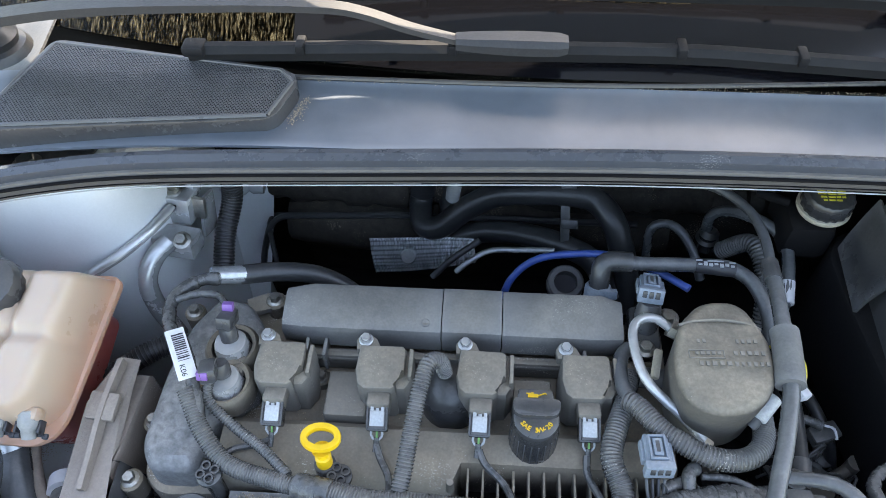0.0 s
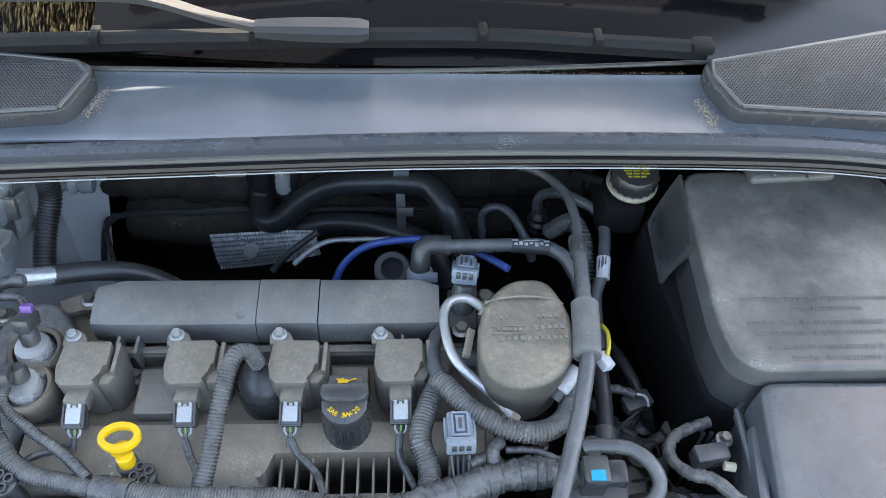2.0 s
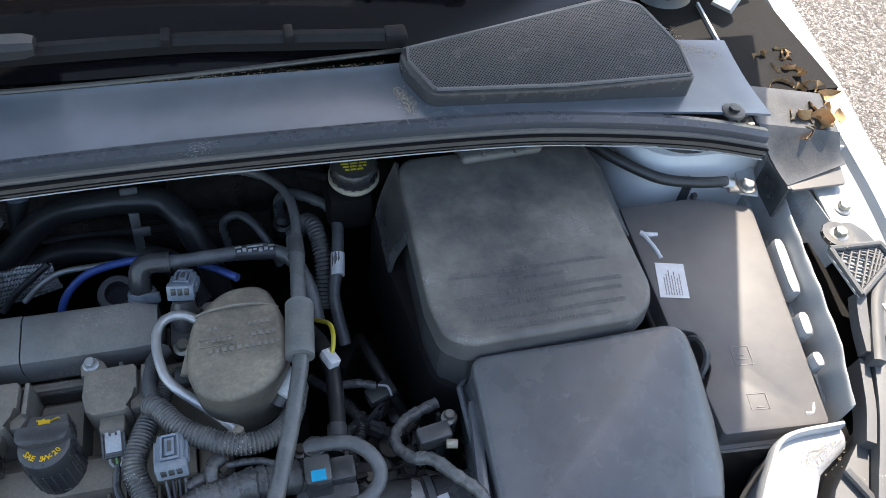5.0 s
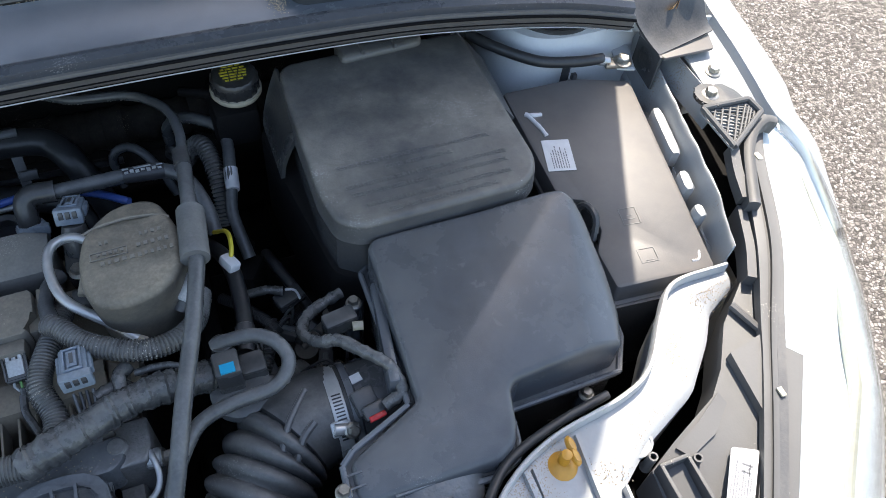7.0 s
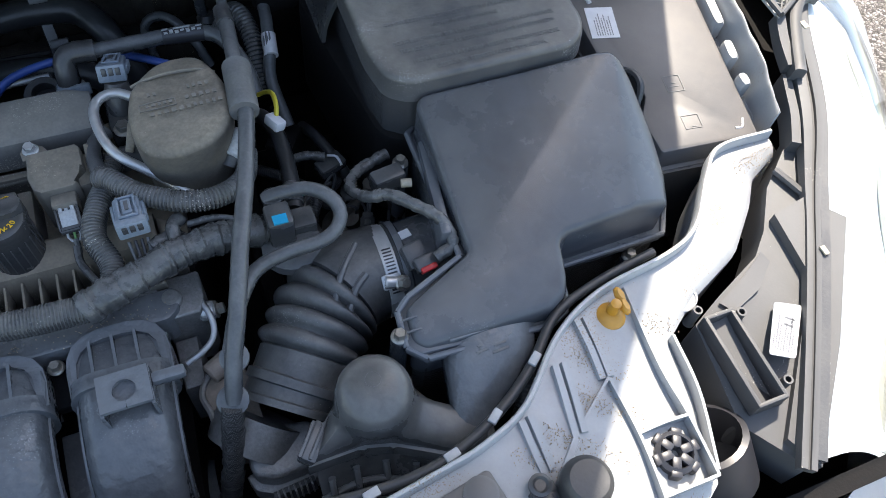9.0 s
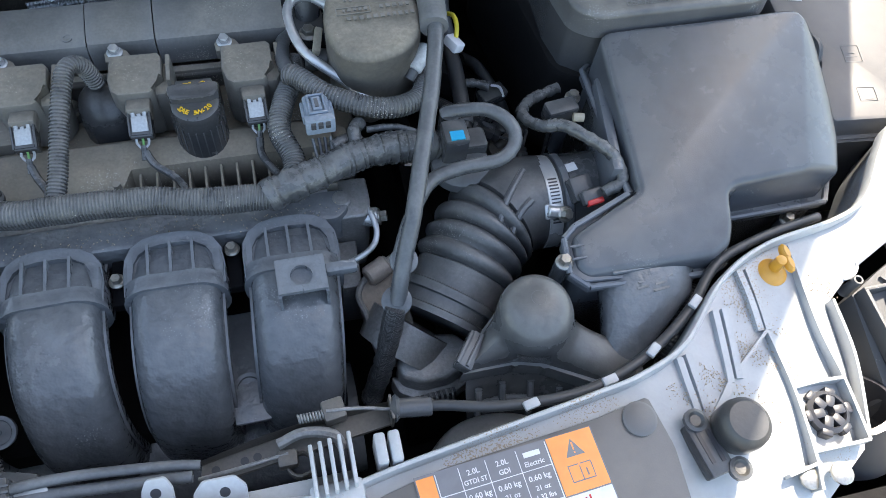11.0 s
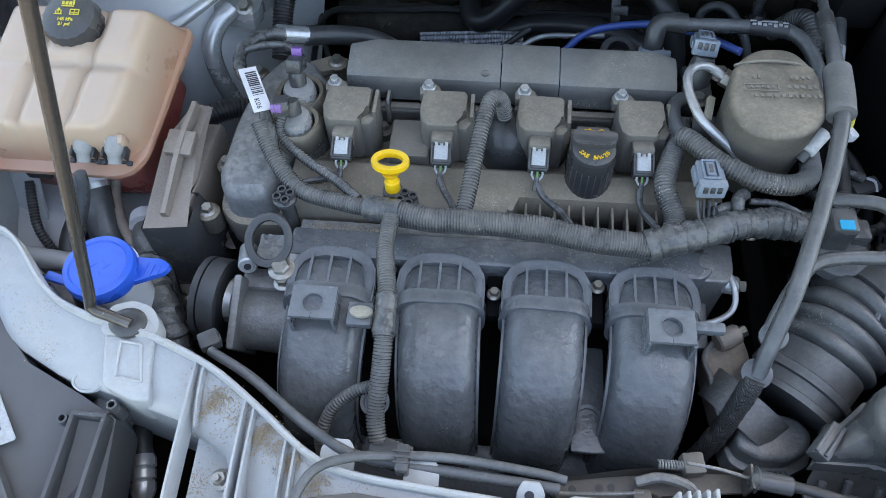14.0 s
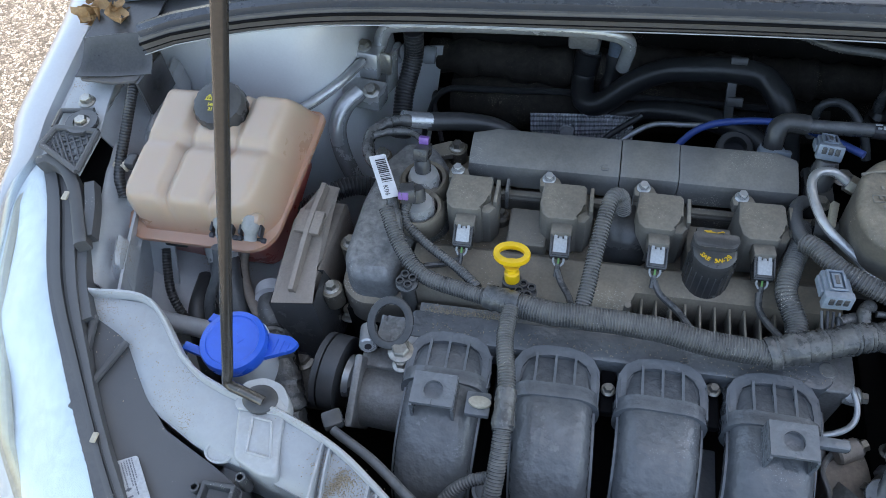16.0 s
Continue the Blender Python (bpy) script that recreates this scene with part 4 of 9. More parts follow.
part("end_flap", prism([(0.785, 0.47), (0.788, 0.418), (0.854, 0.418), (0.866, 0.452), (0.866, 0.47)], 0.797, 0.80, 0.001, corner=0.003), M_fuse, cowl, "grey plastic end flap")
part("end_plate", thick(grid(8, 8, lambda u, v: (-0.60 + 0.13 * u, 0.47 + 0.22 * v, 0.845 + 0.03 * v - 0.03 * (1 - u))), 0.003), M_black, cowl)
part("cowl_stud", lathe([(0.013, 0), (0.012, 0.002), (0.006, 0.003), (0.006, 0.007), (0, 0.0075)], (0.731, 0.489, 0.853), n=20), M_black, cowl, "black push rivet")
ledge = thing("hinge_ledge", (0.83, 0.60, 0.80), "sunlit white hinge ledge with a dark opening", "hinge ledge", kind="structure")
part("sheet", prism([(0.772, 0.49), (0.885, 0.49), (0.90, 0.76), (0.79, 0.76)], 0.803, 0.807, 0.001), M_paint, ledge)
# black patch laid on the sheet in place of a shaded slot
part("opening", prism([(0.850, 0.665), (0.866, 0.655), (0.870, 0.618), (0.858, 0.622)], 0.8072, 0.8085, 0.0, corner=0.003), M_void, ledge, "near-black patch for a shaded slot")
part("upstand", thick(grid(10, 3, lambda u, v: (0.776 + 0.022 * u, 0.52 + 0.18 * u, 0.806 + 0.034 * v)), 0.003), M_paint, ledge)
part("hinge_arm", sweep(spline([(0.81, 0.672, 0.85), (0.83, 0.69, 0.87), (0.85, 0.74, 0.92), (0.855, 0.76, 1.0)], 0.01)[0], [(-0.014, -0.004), (0.014, -0.004), (0.012, 0.004), (-0.012, 0.004)]), M_paint, ledge)
part("pivot_plate", prism([(0.80, 0.655), (0.845, 0.645), (0.855, 0.68), (0.835, 0.70), (0.805, 0.69)], 0.808, 0.815, 0.002, corner=0.008), M_paint, ledge)
part("hinge_bolt", bolt((0.828, 0.672, 0.815), 0.007), M_steel, ledge)

SEAL = [(-0.543, 0.436, 0.828), (-0.52, 0.442, 0.834), (-0.50, 0.447, 0.838), (-0.42, 0.462, 0.848), (-0.31, 0.474, 0.855), (-0.10, 0.484, 0.858), (0.11, 0.493, 0.859), (0.31, 0.495, 0.859), (0.48, 0.493, 0.857), (0.58, 0.484, 0.854), (0.68, 0.472, 0.846), (0.755, 0.457, 0.836)]
line, _ = spline(SEAL, 0.012)
sealing = thing("hood_seal", (0.1, 0.48, 0.85), "grooved black rubber hood seal with a dusty lower lip", "rubber seal", kind="structure")
part("upper_bulb", sweep(line, [(-0.012, 0.006), (-0.009, 0.013), (-0.002, 0.015), (0.005, 0.012), (0.007, 0.005), (0.005, -0.001), (-0.009, -0.001)]), M_seal, sealing)
part("lower_lip", sweep([p + Vector((0, -0.0055, -0.004)) for p in line], [(-0.006, 0.007), (-0.003, 0.010), (0.004, 0.009), (0.007, 0.003), (0.006, -0.007), (0.001, -0.012), (-0.005, -0.007)]), M_seallip, sealing)
# black strips along the seal stand in for the shade in its grooves
part("groove_shade", sweep([p + Vector((0, -0.0128, 0.0012)) for p in line], circle(0.0016, 8)), M_void, sealing)
part("groove_shade", sweep([p + Vector((0, -0.0122, -0.0075)) for p in line], circle(0.0007, 6)), M_void, sealing)
part("bright_edge", sweep([p + Vector((0, -0.0115, -0.0135)) for p in line], circle(0.0007, 6)), M_panel, sealing)


def perforated(name, corners, label):
    """Moulded filter cover: a rounded frame with a fine mesh top."""
    t = thing(name, corners[0], label, "air inlet cover", "cowl inlet covers")
    out = [(x, y) for x, y, z in corners]
    base = prism(out, 0.0, 1.0, 0.0, corner=0.012)
    # fit the prism between the cowl and the sloping top
    zt = np.array([[x, y, 1.0] for x, y, z in corners])
    co, *_ = np.linalg.lstsq(zt, np.array([z for x, y, z in corners]), rcond=None)
    for v in base.verts:
        top = co[0] * v.co.x + co[1] * v.co.y + co[2]
        v.co.z = top if v.co.z > 0.5 else top - 0.03
    edge = [e for e in base.edges if len(e.link_faces) == 2 and all(abs(co[0] * v.co.x + co[1] * v.co.y + co[2] - v.co.z) < 1e-4 for v in e.verts)]
    bmesh.ops.bevel(base, geom=edge, offset=0.004, segments=2, profile=0.5, affect="EDGES", clamp_overlap=True)
    part("frame", base, M_black, t)
    mx, my = sum(p[0] for p in out) / len(out), sum(p[1] for p in out) / len(out)
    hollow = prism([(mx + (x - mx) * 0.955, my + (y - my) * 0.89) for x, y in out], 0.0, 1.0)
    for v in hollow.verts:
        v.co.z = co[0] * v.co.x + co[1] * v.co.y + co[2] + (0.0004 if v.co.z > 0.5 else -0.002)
    # black sheet just under the mesh, as painted shade of the hollow
    part("backing", hollow, M_void, t, "near-black sheet for the shade behind the mesh")
    # mesh of crossing wires set just above the frame
    cx, cy = sum(p[0] for p in out) / len(out), sum(p[1] for p in out) / len(out)
    poly = [(cx + (x - cx) * 0.955, cy + (y - cy) * 0.89) for x, y in out]

    def spans(u0, direction):
        """Crossings of a slanted scan line with the outline."""
        hits = []
        dx, dy = direction
        nx, ny = -dy, dx
        for (x0, y0), (x1, y1) in zip(poly, poly[1:] + poly[:1]):
            a, b = x0 * nx + y0 * ny - u0, x1 * nx + y1 * ny - u0
            if a * b < 0:
                k = a / (a - b)
                hits.append((x0 + (x1 - x0) * k, y0 + (y1 - y0) * k))
        hits.sort(key=lambda p: p[0] * dx + p[1] * dy)
        return list(zip(hits[::2], hits[1::2]))
    wires = bmesh.new()
    for ang in (48, -48):
        d = (math.cos(radians(ang)), math.sin(radians(ang)))
        us = [x * -d[1] + y * d[0] for x, y in poly]
        u = min(us)
        while u < max(us):
            for (x0, y0), (x1, y1) in spans(u, d):
                w = 0.00055
                q = [(x0 + d[1] * w, y0 - d[0] * w), (x1 + d[1] * w, y1 - d[0] * w), (x1 - d[1] * w, y1 + d[0] * w), (x0 - d[1] * w, y0 + d[0] * w)]
                lo = [wires.verts.new((x, y, co[0] * x + co[1] * y + co[2] + 0.0006)) for x, y in q]
                hi = [wires.verts.new((x, y, co[0] * x + co[1] * y + co[2] + 0.0016)) for x, y in q]
                wires.faces.new(hi)
                for i in range(4):
                    wires.faces.new((lo[i], lo[(i + 1) % 4], hi[(i + 1) % 4], hi[i]))
            u += 0.0026
    part("mesh", wires, M_black, t, "fine dark mesh")
    rim = [Vector((x, y, co[0] * x + co[1] * y + co[2] + 0.0006)) for x, y in poly + poly[:1]]
    part("rim", join(*[rod(a, b, 0.0022, 6) for a, b in zip(rim, rim[1:])]), M_black, t)
    return t


perforated("inlet_cover", [(-0.438, 0.612, 0.893), (-0.194, 0.578, 0.892), (-0.180, 0.562, 0.889), (-0.198, 0.515, 0.884), (-0.32, 0.505, 0.881), (-0.470, 0.492, 0.878), (-0.472, 0.53, 0.883)], "black moulded inlet cover with a fine mesh")
perforated("inlet_cover", [(0.394, 0.583, 0.892), (0.640, 0.643, 0.897), (0.672, 0.630, 0.895), (0.695, 0.560, 0.886), (0.692, 0.515, 0.880), (0.55, 0.513, 0.880), (0.412, 0.521, 0.884), (0.392, 0.565, 0.890)], "black moulded inlet cover with a fine mesh")


def windscreen_sheet():
    def place(u, v):
        x = -0.62 + 1.5 * u
        e = (x - 0.13) / 0.75
        return (x, 0.592 + 0.12 * e * e + 0.62 * v, 0.872 + 0.40 * v - 0.01 * e * e)
    return thick(grid(40, 12, place), 0.005)


screen = thing("windscreen", (0.13, 0.6, 0.87), "dark windscreen glass with dusty runs", "windscreen", kind="structure")
part("pane", windscreen_sheet(), M_glass, screen)
solo("dashboard", grid(20, 6, lambda u, v: (-0.60 + 1.46 * u, 0.62 + 0.14 * (2 * u - 1) ** 2 + 0.55 * v, 0.845 + 0.06 * v)), M_void, "black dashboard top under the glass", "dashboard", kind="structure")
part("glass_band", thick(grid(40, 2, lambda u, v: (-0.20 + 1.02 * u, 0.592 + 0.12 * ((-0.33 + 1.02 * u) / 0.75) ** 2 + 0.066 * v, 0.8755 + 0.0426 * v - 0.010 * ((-0.33 + 1.02 * u) / 0.75) ** 2)), 0.001), M_gloss, screen, "black printed band along the glass edge")
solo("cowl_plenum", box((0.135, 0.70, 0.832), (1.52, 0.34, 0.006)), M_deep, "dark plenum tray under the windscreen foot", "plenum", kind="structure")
solo("cabin", loft([[(-0.66, 0.84, z), (0.94, 0.84, z), (1.0, 1.9, z), (-0.72, 1.9, z)] for z in (0.3, 0.84)]), M_paint, "white body behind the engine bay", "car body", kind="structure")
solo("roof", loft([[(-0.45, 1.25, 1.30), (0.73, 1.25, 1.30)], [(-0.45, 2.2, 1.40), (0.73, 2.2, 1.40)]], False), M_paint, "white car roof", "roof", kind="structure")


def wiper(pts, arm, holder, label):
    t = thing("wiper", pts[0], label, "wiper", "windscreen wipers")
    line, _ = spline(pts, 0.02)
    part("blade", sweep(line, [(-0.008, -0.003), (-0.0075, 0.002), (-0.0025, 0.0055), (0.003, 0.0045), (0.0075, -0.002)]), M_blade, t)
    part("rubber", sweep([p + Vector((0, -0.002, -0.008)) for p in line], [(-0.0012, -0.006), (0.0012, -0.006), (0.002, 0.004), (-0.002, 0.004)]), M_blade, t)
    for k in (0.16, 0.37, 0.68, 0.84):
        p = along(line, k)
        part("clamp", box(p + Vector((0, 0, 0.0015)), (0.009, 0.020, 0.012), 0.002), M_blade, t)
    for k, s in ((0.0, 1), (1.0, -1)):
        p = along(line, k)
        part("end_cap", box(p + Vector((s * 0.008, 0, 0.001)), (0.022, 0.019, 0.011), 0.003), M_blade, t)
    if arm:
        line, _ = spline(arm, 0.012)
        part("arm", sweep(line, [(-0.0075, -0.003), (0.0075, -0.003), (0.0065, 0.003), (-0.0065, 0.003)], scale=lambda t, i: 1.55 - 0.75 * t), M_arm, t, "grey painted wiper arm")
    a, b = holder
    bm = sweep(spline([a, Vector(a).lerp(Vector(b), 0.5), b], 0.008)[0], [(-0.010, -0.005), (0.010, -0.005), (0.010, 0.002), (0.006, 0.006), (-0.006, 0.006), (-0.010, 0.002)], scale=lambda t, i: (0.75 + 0.5 * math.sin(math.pi * min(1, t * 0.62 + 0.1))) * (0.8 if t > 0.97 else 1))
    part("arm_holder", bm, M_arm, t)
    return t


wiper([(-0.292, 0.586, 0.905), (-0.08, 0.596, 0.906), (0.168, 0.602, 0.906), (0.283, 0.598, 0.904), (0.40, 0.594, 0.90)],
      [(-0.52, 0.585, 0.925), (-0.40, 0.592, 0.942), (-0.26, 0.599, 0.946), (-0.157, 0.601, 0.945), (-0.118, 0.602, 0.938), (-0.075, 0.595, 0.928), (-0.03, 0.590, 0.920)],
      [(-0.033, 0.589, 0.920), (0.071, 0.591, 0.918)], "black wiper blade with a grey cranked arm")
wiper([(-0.18, 0.645, 0.936), (0.035, 0.652, 0.939), (0.27, 0.652, 0.939), (0.38, 0.652, 0.936), (0.49, 0.648, 0.93)],
      None, [(0.135, 0.653, 0.955), (0.265, 0.655, 0.957)], "black wiper blade on the windscreen")
pivot = thing("wiper_pivot", (-0.495, 0.60, 0.89), "black rubber-booted wiper spindle on the cowl", "wiper spindle")
part("boot", lathe([(0.034, 0), (0.03, 0.008), (0.024, 0.01), (0.026, 0.018), (0.018, 0.024), (0.012, 0.034)], (-0.495, 0.60, 0.885), n=24), M_rubber, pivot)
pivot = thing("wiper_pivot", (0.72, 0.672, 0.88), "black rubber-booted wiper spindle on the cowl", "wiper spindle")
part("boot", lathe([(0.036, 0), (0.032, 0.008), (0.026, 0.01), (0.028, 0.018), (0.018, 0.024), (0.012, 0.034)], (0.72, 0.672, 0.878), n=24), M_rubber, pivot)

# ---- the open hood, which shades the bay; it stands above the camera's view ----
hood = thing("hood", (0.14, 0.76, 0.96), "white hood propped open over the engine bay", "hood")


def hood_sheet(inset, lift):
    def place(u, v):
        half = (0.80 - 0.09 * v - 0.5 * max(0.0, v - 0.40)) - inset
        s = 0.96 * v
        x = 0.14 + half * (2 * u - 1)
        edge = 0.6835 + 0.09 * min(0.06, max(-0.12, x + 0.02)) + 0.40 * min(0.09, max(0.0, x - 0.04)) + 0.05 * (1 / (1 + math.exp((x + 0.13) * 90)) + 1 / (1 + math.exp((0.43 - x) * 60)))
        y = edge * (1 - v) + 0.70 * v - s * math.cos(radians(64)) - lift
        z = 1.115 + s * math.sin(radians(64)) + 0.03 * math.sin(math.pi * v)
        return (0.14 + half * (2 * u - 1), y - 0.05 * (2 * u - 1) ** 2 * v, z)
    return grid(60, 24, place)


part("outer_skin", thick(hood_sheet(0.0, 0.0), 0.004), M_paint, hood)
part("inner_frame", thick(hood_sheet(0.05, 0.02), 0.003), M_hood, hood)

# ---- headlights ----
HL = [(0.885, 0.335, 0.757), (0.852, 0.285, 0.757), (0.805, 0.19, 0.752), (0.755, 0.115, 0.745), (0.705, 0.045, 0.738), (0.655, -0.02, 0.728), (0.60, -0.10, 0.715)]
HO = [(0.898, 0.328, 0.768), (0.908, 0.285, 0.758), (0.892, 0.205, 0.742), (0.864, 0.13, 0.728), (0.82, 0.045, 0.712), (0.757, -0.03, 0.696), (0.69, -0.12, 0.676)]
HB = [(0.915, 0.325, 0.74), (0.94, 0.27, 0.67), (0.935, 0.18, 0.62), (0.915, 0.09, 0.60), (0.865, -0.01, 0.59), (0.80, -0.10, 0.58), (0.73, -0.19, 0.57)]


HL_NEAR = [(x - 0.011 * min(1.0, max(0.0, (y + 0.01) / 0.09)), y, z) for x, y, z in HL]


def headlight(mirror, label):
    """Swept-back lamp: clear lens over a silver bowl, black rear housing."""
    f = (lambda p: Vector(p)) if not mirror else (lambda p: Vector((0.243 - p[0], p[1] - 0.012, p[2] - 0.008)))
    inner = HL if mirror else HL_NEAR
    t = thing("headlight", f((0.85, 0.15, 0.62)), label, "headlight", "headlights")

    def skin(u, v, dip):
        a, b, c = f(along(inner, u)), f(along(HO, u)), f(along(HB, u))
        p = a.lerp(b, v * 2) if v < 0.5 else b.lerp(c, v * 2 - 1)
        q = (1 - v) ** 2 * a + 2 * v * (1 - v) * (2 * b - (a + c) / 2) + v * v * c
        p = q
        p.z -= dip * math.sin(math.pi * min(1, v * 1.2)) * (0.4 + 0.6 * math.sin(math.pi * u))
        return p
    part("lens", thick(grid(30, 16, lambda u, v: skin(u, v, 0.0)), 0.002), M_lens, t, "clear polished lens")
    part("reflector", grid(30, 16, lambda u, v: skin(u, v, 0.02 + 0.012 * abs(math.sin(u * 9)))), M_chrome, t, "silver bowl")
    edge = [f(p) + Vector((0, 0, 0.001)) for p in inner]
    part("seal_strip", sweep(spline(edge, 0.01)[0], [(-0.004, -0.006), (0.004, -0.006), (0.004, 0.004), (-0.004, 0.004)]), M_black, t)
    s = -1 if mirror else 1
    part("upper_frame", sweep(spline([p + Vector((-s * 0.014, -0.002, 0.001)) for p in edge], 0.01)[0], [(-0.013, -0.014), (0.012, -0.014), (0.0115, 0.004), (0.002, 0.0045), (0.001, 0.0015), (-0.002, 0.0015), (-0.003, 0.0045), (-0.012, 0.004)], scale=lambda q, i: 1.0 - 0.45 * min(1.0, max(0.0, (q - 0.3) / 0.25))), M_housing, t, "black plastic top edge")
    part("inner_frame", sweep(spline([f(along(inner, 0.22 + 0.17 * k / 6)) + Vector((-s * (0.033 - 0.004 * k / 6), 0.0, -0.002)) for k in range(7)], 0.008)[0], [(-0.0055, -0.02), (0.0055, -0.02), (0.005, 0.004), (-0.004, 0.004)]), M_housing, t, "black plastic inner ledge")
    hook = [f(p) for p in ((0.786, 0.226, 0.768), (0.803, 0.258, 0.771), (0.822, 0.290, 0.774), (0.844, 0.312, 0.776), (0.864, 0.320, 0.776), (0.876, 0.316, 0.773))]
    part("hook", sweep(spline(hook, 0.006)[0], [(-0.0065, -0.012), (0.0065, -0.012), (0.006, 0.003), (0.003, 0.005), (-0.003, 0.005), (-0.006, 0.003)]), M_housing, t, "black plastic hook round the lens tip")
    part("brace", sweep(spline([f(p) for p in ((0.806, 0.296, 0.774), (0.795, 0.268, 0.768), (0.786, 0.238, 0.764))], 0.006)[0], [(-0.006, -0.010), (0.006, -0.010), (0.005, 0.004), (-0.005, 0.004)]), M_housing, t)
    part("clip_slot", box(f((0.823, 0.276, 0.7765)), (0.006, 0.010, 0.002), 0.0005), M_cream, t)
    part("bezel", join(*[box(f(along(inner, 0.2 + 0.78 * k / 200)) + Vector((s * 0.017, 0, -0.012)), (0.022, 0.0016, 0.006), 0.0, (0, 0, 32 * s)) for k in range(201)]), M_chrome, t, "finely ribbed silver bezel")
    part("marker_lamp", sweep([f(along(HO, 0.05 + 0.9 * k / 20)) + Vector((-s * 0.012, 0, -0.016)) for k in range(21)], circle(0.007, 8)), M_cream, t, "pale amber strip")
    part("serration", join(*[box(f(along(inner, k / 60)) + Vector((s * 0.006, 0, 0.002)), (0.005, 0.0008, 0.0015), 0.0, (0, 0, 32 * s)) for k in range(30, 60)]), M_hose, t, "fine grey teeth")
    return t, f


hr, fr = headlight(False, "large clear headlight blazing in the sun")
hl, fl = headlight(True, "large clear headlight with a black housing")
for t, f, s in ((hr, fr, 1), (hl, fl, -1)):
    plate = [(0.80, 0.17, 0.74), (0.765, 0.185, 0.737), (0.70, 0.132, 0.733), (0.672, 0.094, 0.730), (0.651, 0.074, 0.727), (0.60, 0.052, 0.72), (0.572, 0.038, 0.71), (0.565, -0.05, 0.70), (0.60, -0.10, 0.70), (0.665, -0.02, 0.722), (0.735, 0.075, 0.736)]
    ol = [f(p) for p in plate]
    bm = bmesh.new()
    vs = [bm.verts.new(p) for p in ol]
    bm.faces.new(vs)
    bmesh.ops.triangulate(bm, faces=bm.faces[:])
    ext = bmesh.ops.extrude_face_region(bm, geom=bm.faces[:])
    for v in [g for g in ext["geom"] if isinstance(g, bmesh.types.BMVert)]:
        v.co.z -= 0.05
    part("housing", bm, M_housing, t, "dusty black plastic rear housing")
    def slab(points, depth):
        sb = bmesh.new()
        sb.faces.new([sb.verts.new(f(p)) for p in points])
        bmesh.ops.triangulate(sb, faces=sb.faces[:])
        more = bmesh.ops.extrude_face_region(sb, geom=sb.faces[:])
        for v in [g for g in more["geom"] if isinstance(g, bmesh.types.BMVert)]:
            v.co.z -= depth
        return sb
    if s > 0:
        part("raised_strip", slab([(0.682, 0.101, 0.742), (0.717, 0.107, 0.745), (0.742, 0.075, 0.746), (0.668, -0.024, 0.732), (0.603, -0.104, 0.710), (0.590, -0.075, 0.710), (0.661, 0.016, 0.732), (0.678, 0.036, 0.738)], 0.016), M_housing, t)
    if s > 0:
        part("scoop", slab([(0.655, 0.075, 0.7315), (0.658, 0.064, 0.730), (0.634, 0.044, 0.727), (0.605, 0.034, 0.7215), (0.597, 0.046, 0.721), (0.625, 0.058, 0.7275)], 0.006), M_housing, t)
    part("housing_rib", tube([f((0.755, 0.165, 0.742)), f((0.735, 0.10, 0.742)), f((0.69, 0.02, 0.733)), f((0.62, -0.075, 0.712))], 0.004, 8, 0.01), M_housing, t)
    part("housing_rib", tube([f((0.715, 0.145, 0.739)), f((0.735, 0.075, 0.741))], 0.004, 8, 0.01), M_housing, t)
    part("adjuster", box(f((0.700, 0.052, 0.7455)), (0.005, 0.009, 0.002), 0.0005), M_cream, t)
    slot = thing("lamp_cover", f((0.585, -0.005, 0.70)), "black plastic bulb cover with an open slot", "bulb cover")
    c = f((0.588, -0.005, 0.712))
    for dx, dy, sx, sy in ((-0.013, 0, 0.004, 0.082), (0.013, 0, 0.004, 0.082), (0, 0.041, 0.03, 0.004), (0, -0.041, 0.03, 0.004)):
        part("slot_wall", box(c + Vector((dx, dy, 0.004)), (sx, sy, 0.02), 0.0015), M_housing, slot)
    part("slot_floor", box(c + Vector((0, 0, -0.006)), (0.028, 0.084, 0.003)), M_print, slot)
    part("cup", lathe([(0.036, 0), (0.036, 0.05), (0.031, 0.052), (0.03, 0.01), (0.012, 0.006)], f((0.545, -0.075, 0.655)), (-0.25 * s, 0.55, 0.8), n=28), M_print, slot, "round rubber bulb cap")
    for dx, dy in ((0.02, 0.036), (-0.016, 0.05), (0.022, -0.03)):
        part("stud", lathe([(0.0055, 0), (0.0045, 0.004), (0.0042, 0.024), (0.0026, 0.024), (0.0024, 0.012), (0, 0.012)], c + Vector((dx * s, dy, -0.01)), n=16), M_housing, slot)
for outline, mid, turn, label in (([(0.638, 0.0285), (0.6595, 0.0175), (0.6245, -0.0225), (0.6050, -0.0115)], (0.6318, 0.0030, 0.7296), 48, "white printed sticker on the sunlit headlight housing"), ([(-0.4465, 0.0230), (-0.4215, 0.0355), (-0.3920, -0.0020), (-0.4170, -0.0150)], (-0.4193, 0.0105, 0.7226), -52, "white printed sticker on the shaded headlight housing")):
    lab = solo("approval_sticker", prism(outline, mid[2] - 0.0011, mid[2] - 0.0001, 0.0, corner=0.0025), M_lock, label, "sticker")
    rows_ = [r for k in range(9) for r in word_bars(-0.021, -0.0098 + k * 0.0022, 0.014 + 0.026 * ((k * 7) % 5) / 5, 0.0011, k + 3, 0.03, 0.09)]
    part("small_print", bars(rows_ + [(0.004, -0.006, 0.0018, 0.008), (0.007, -0.005, 0.003, 0.0016), (0.011, -0.007, 0.0016, 0.009)], Matrix.Translation(mid) @ pose(0, 0, 0, 0, 0, turn), 0.0001), M_greylabel, lab)


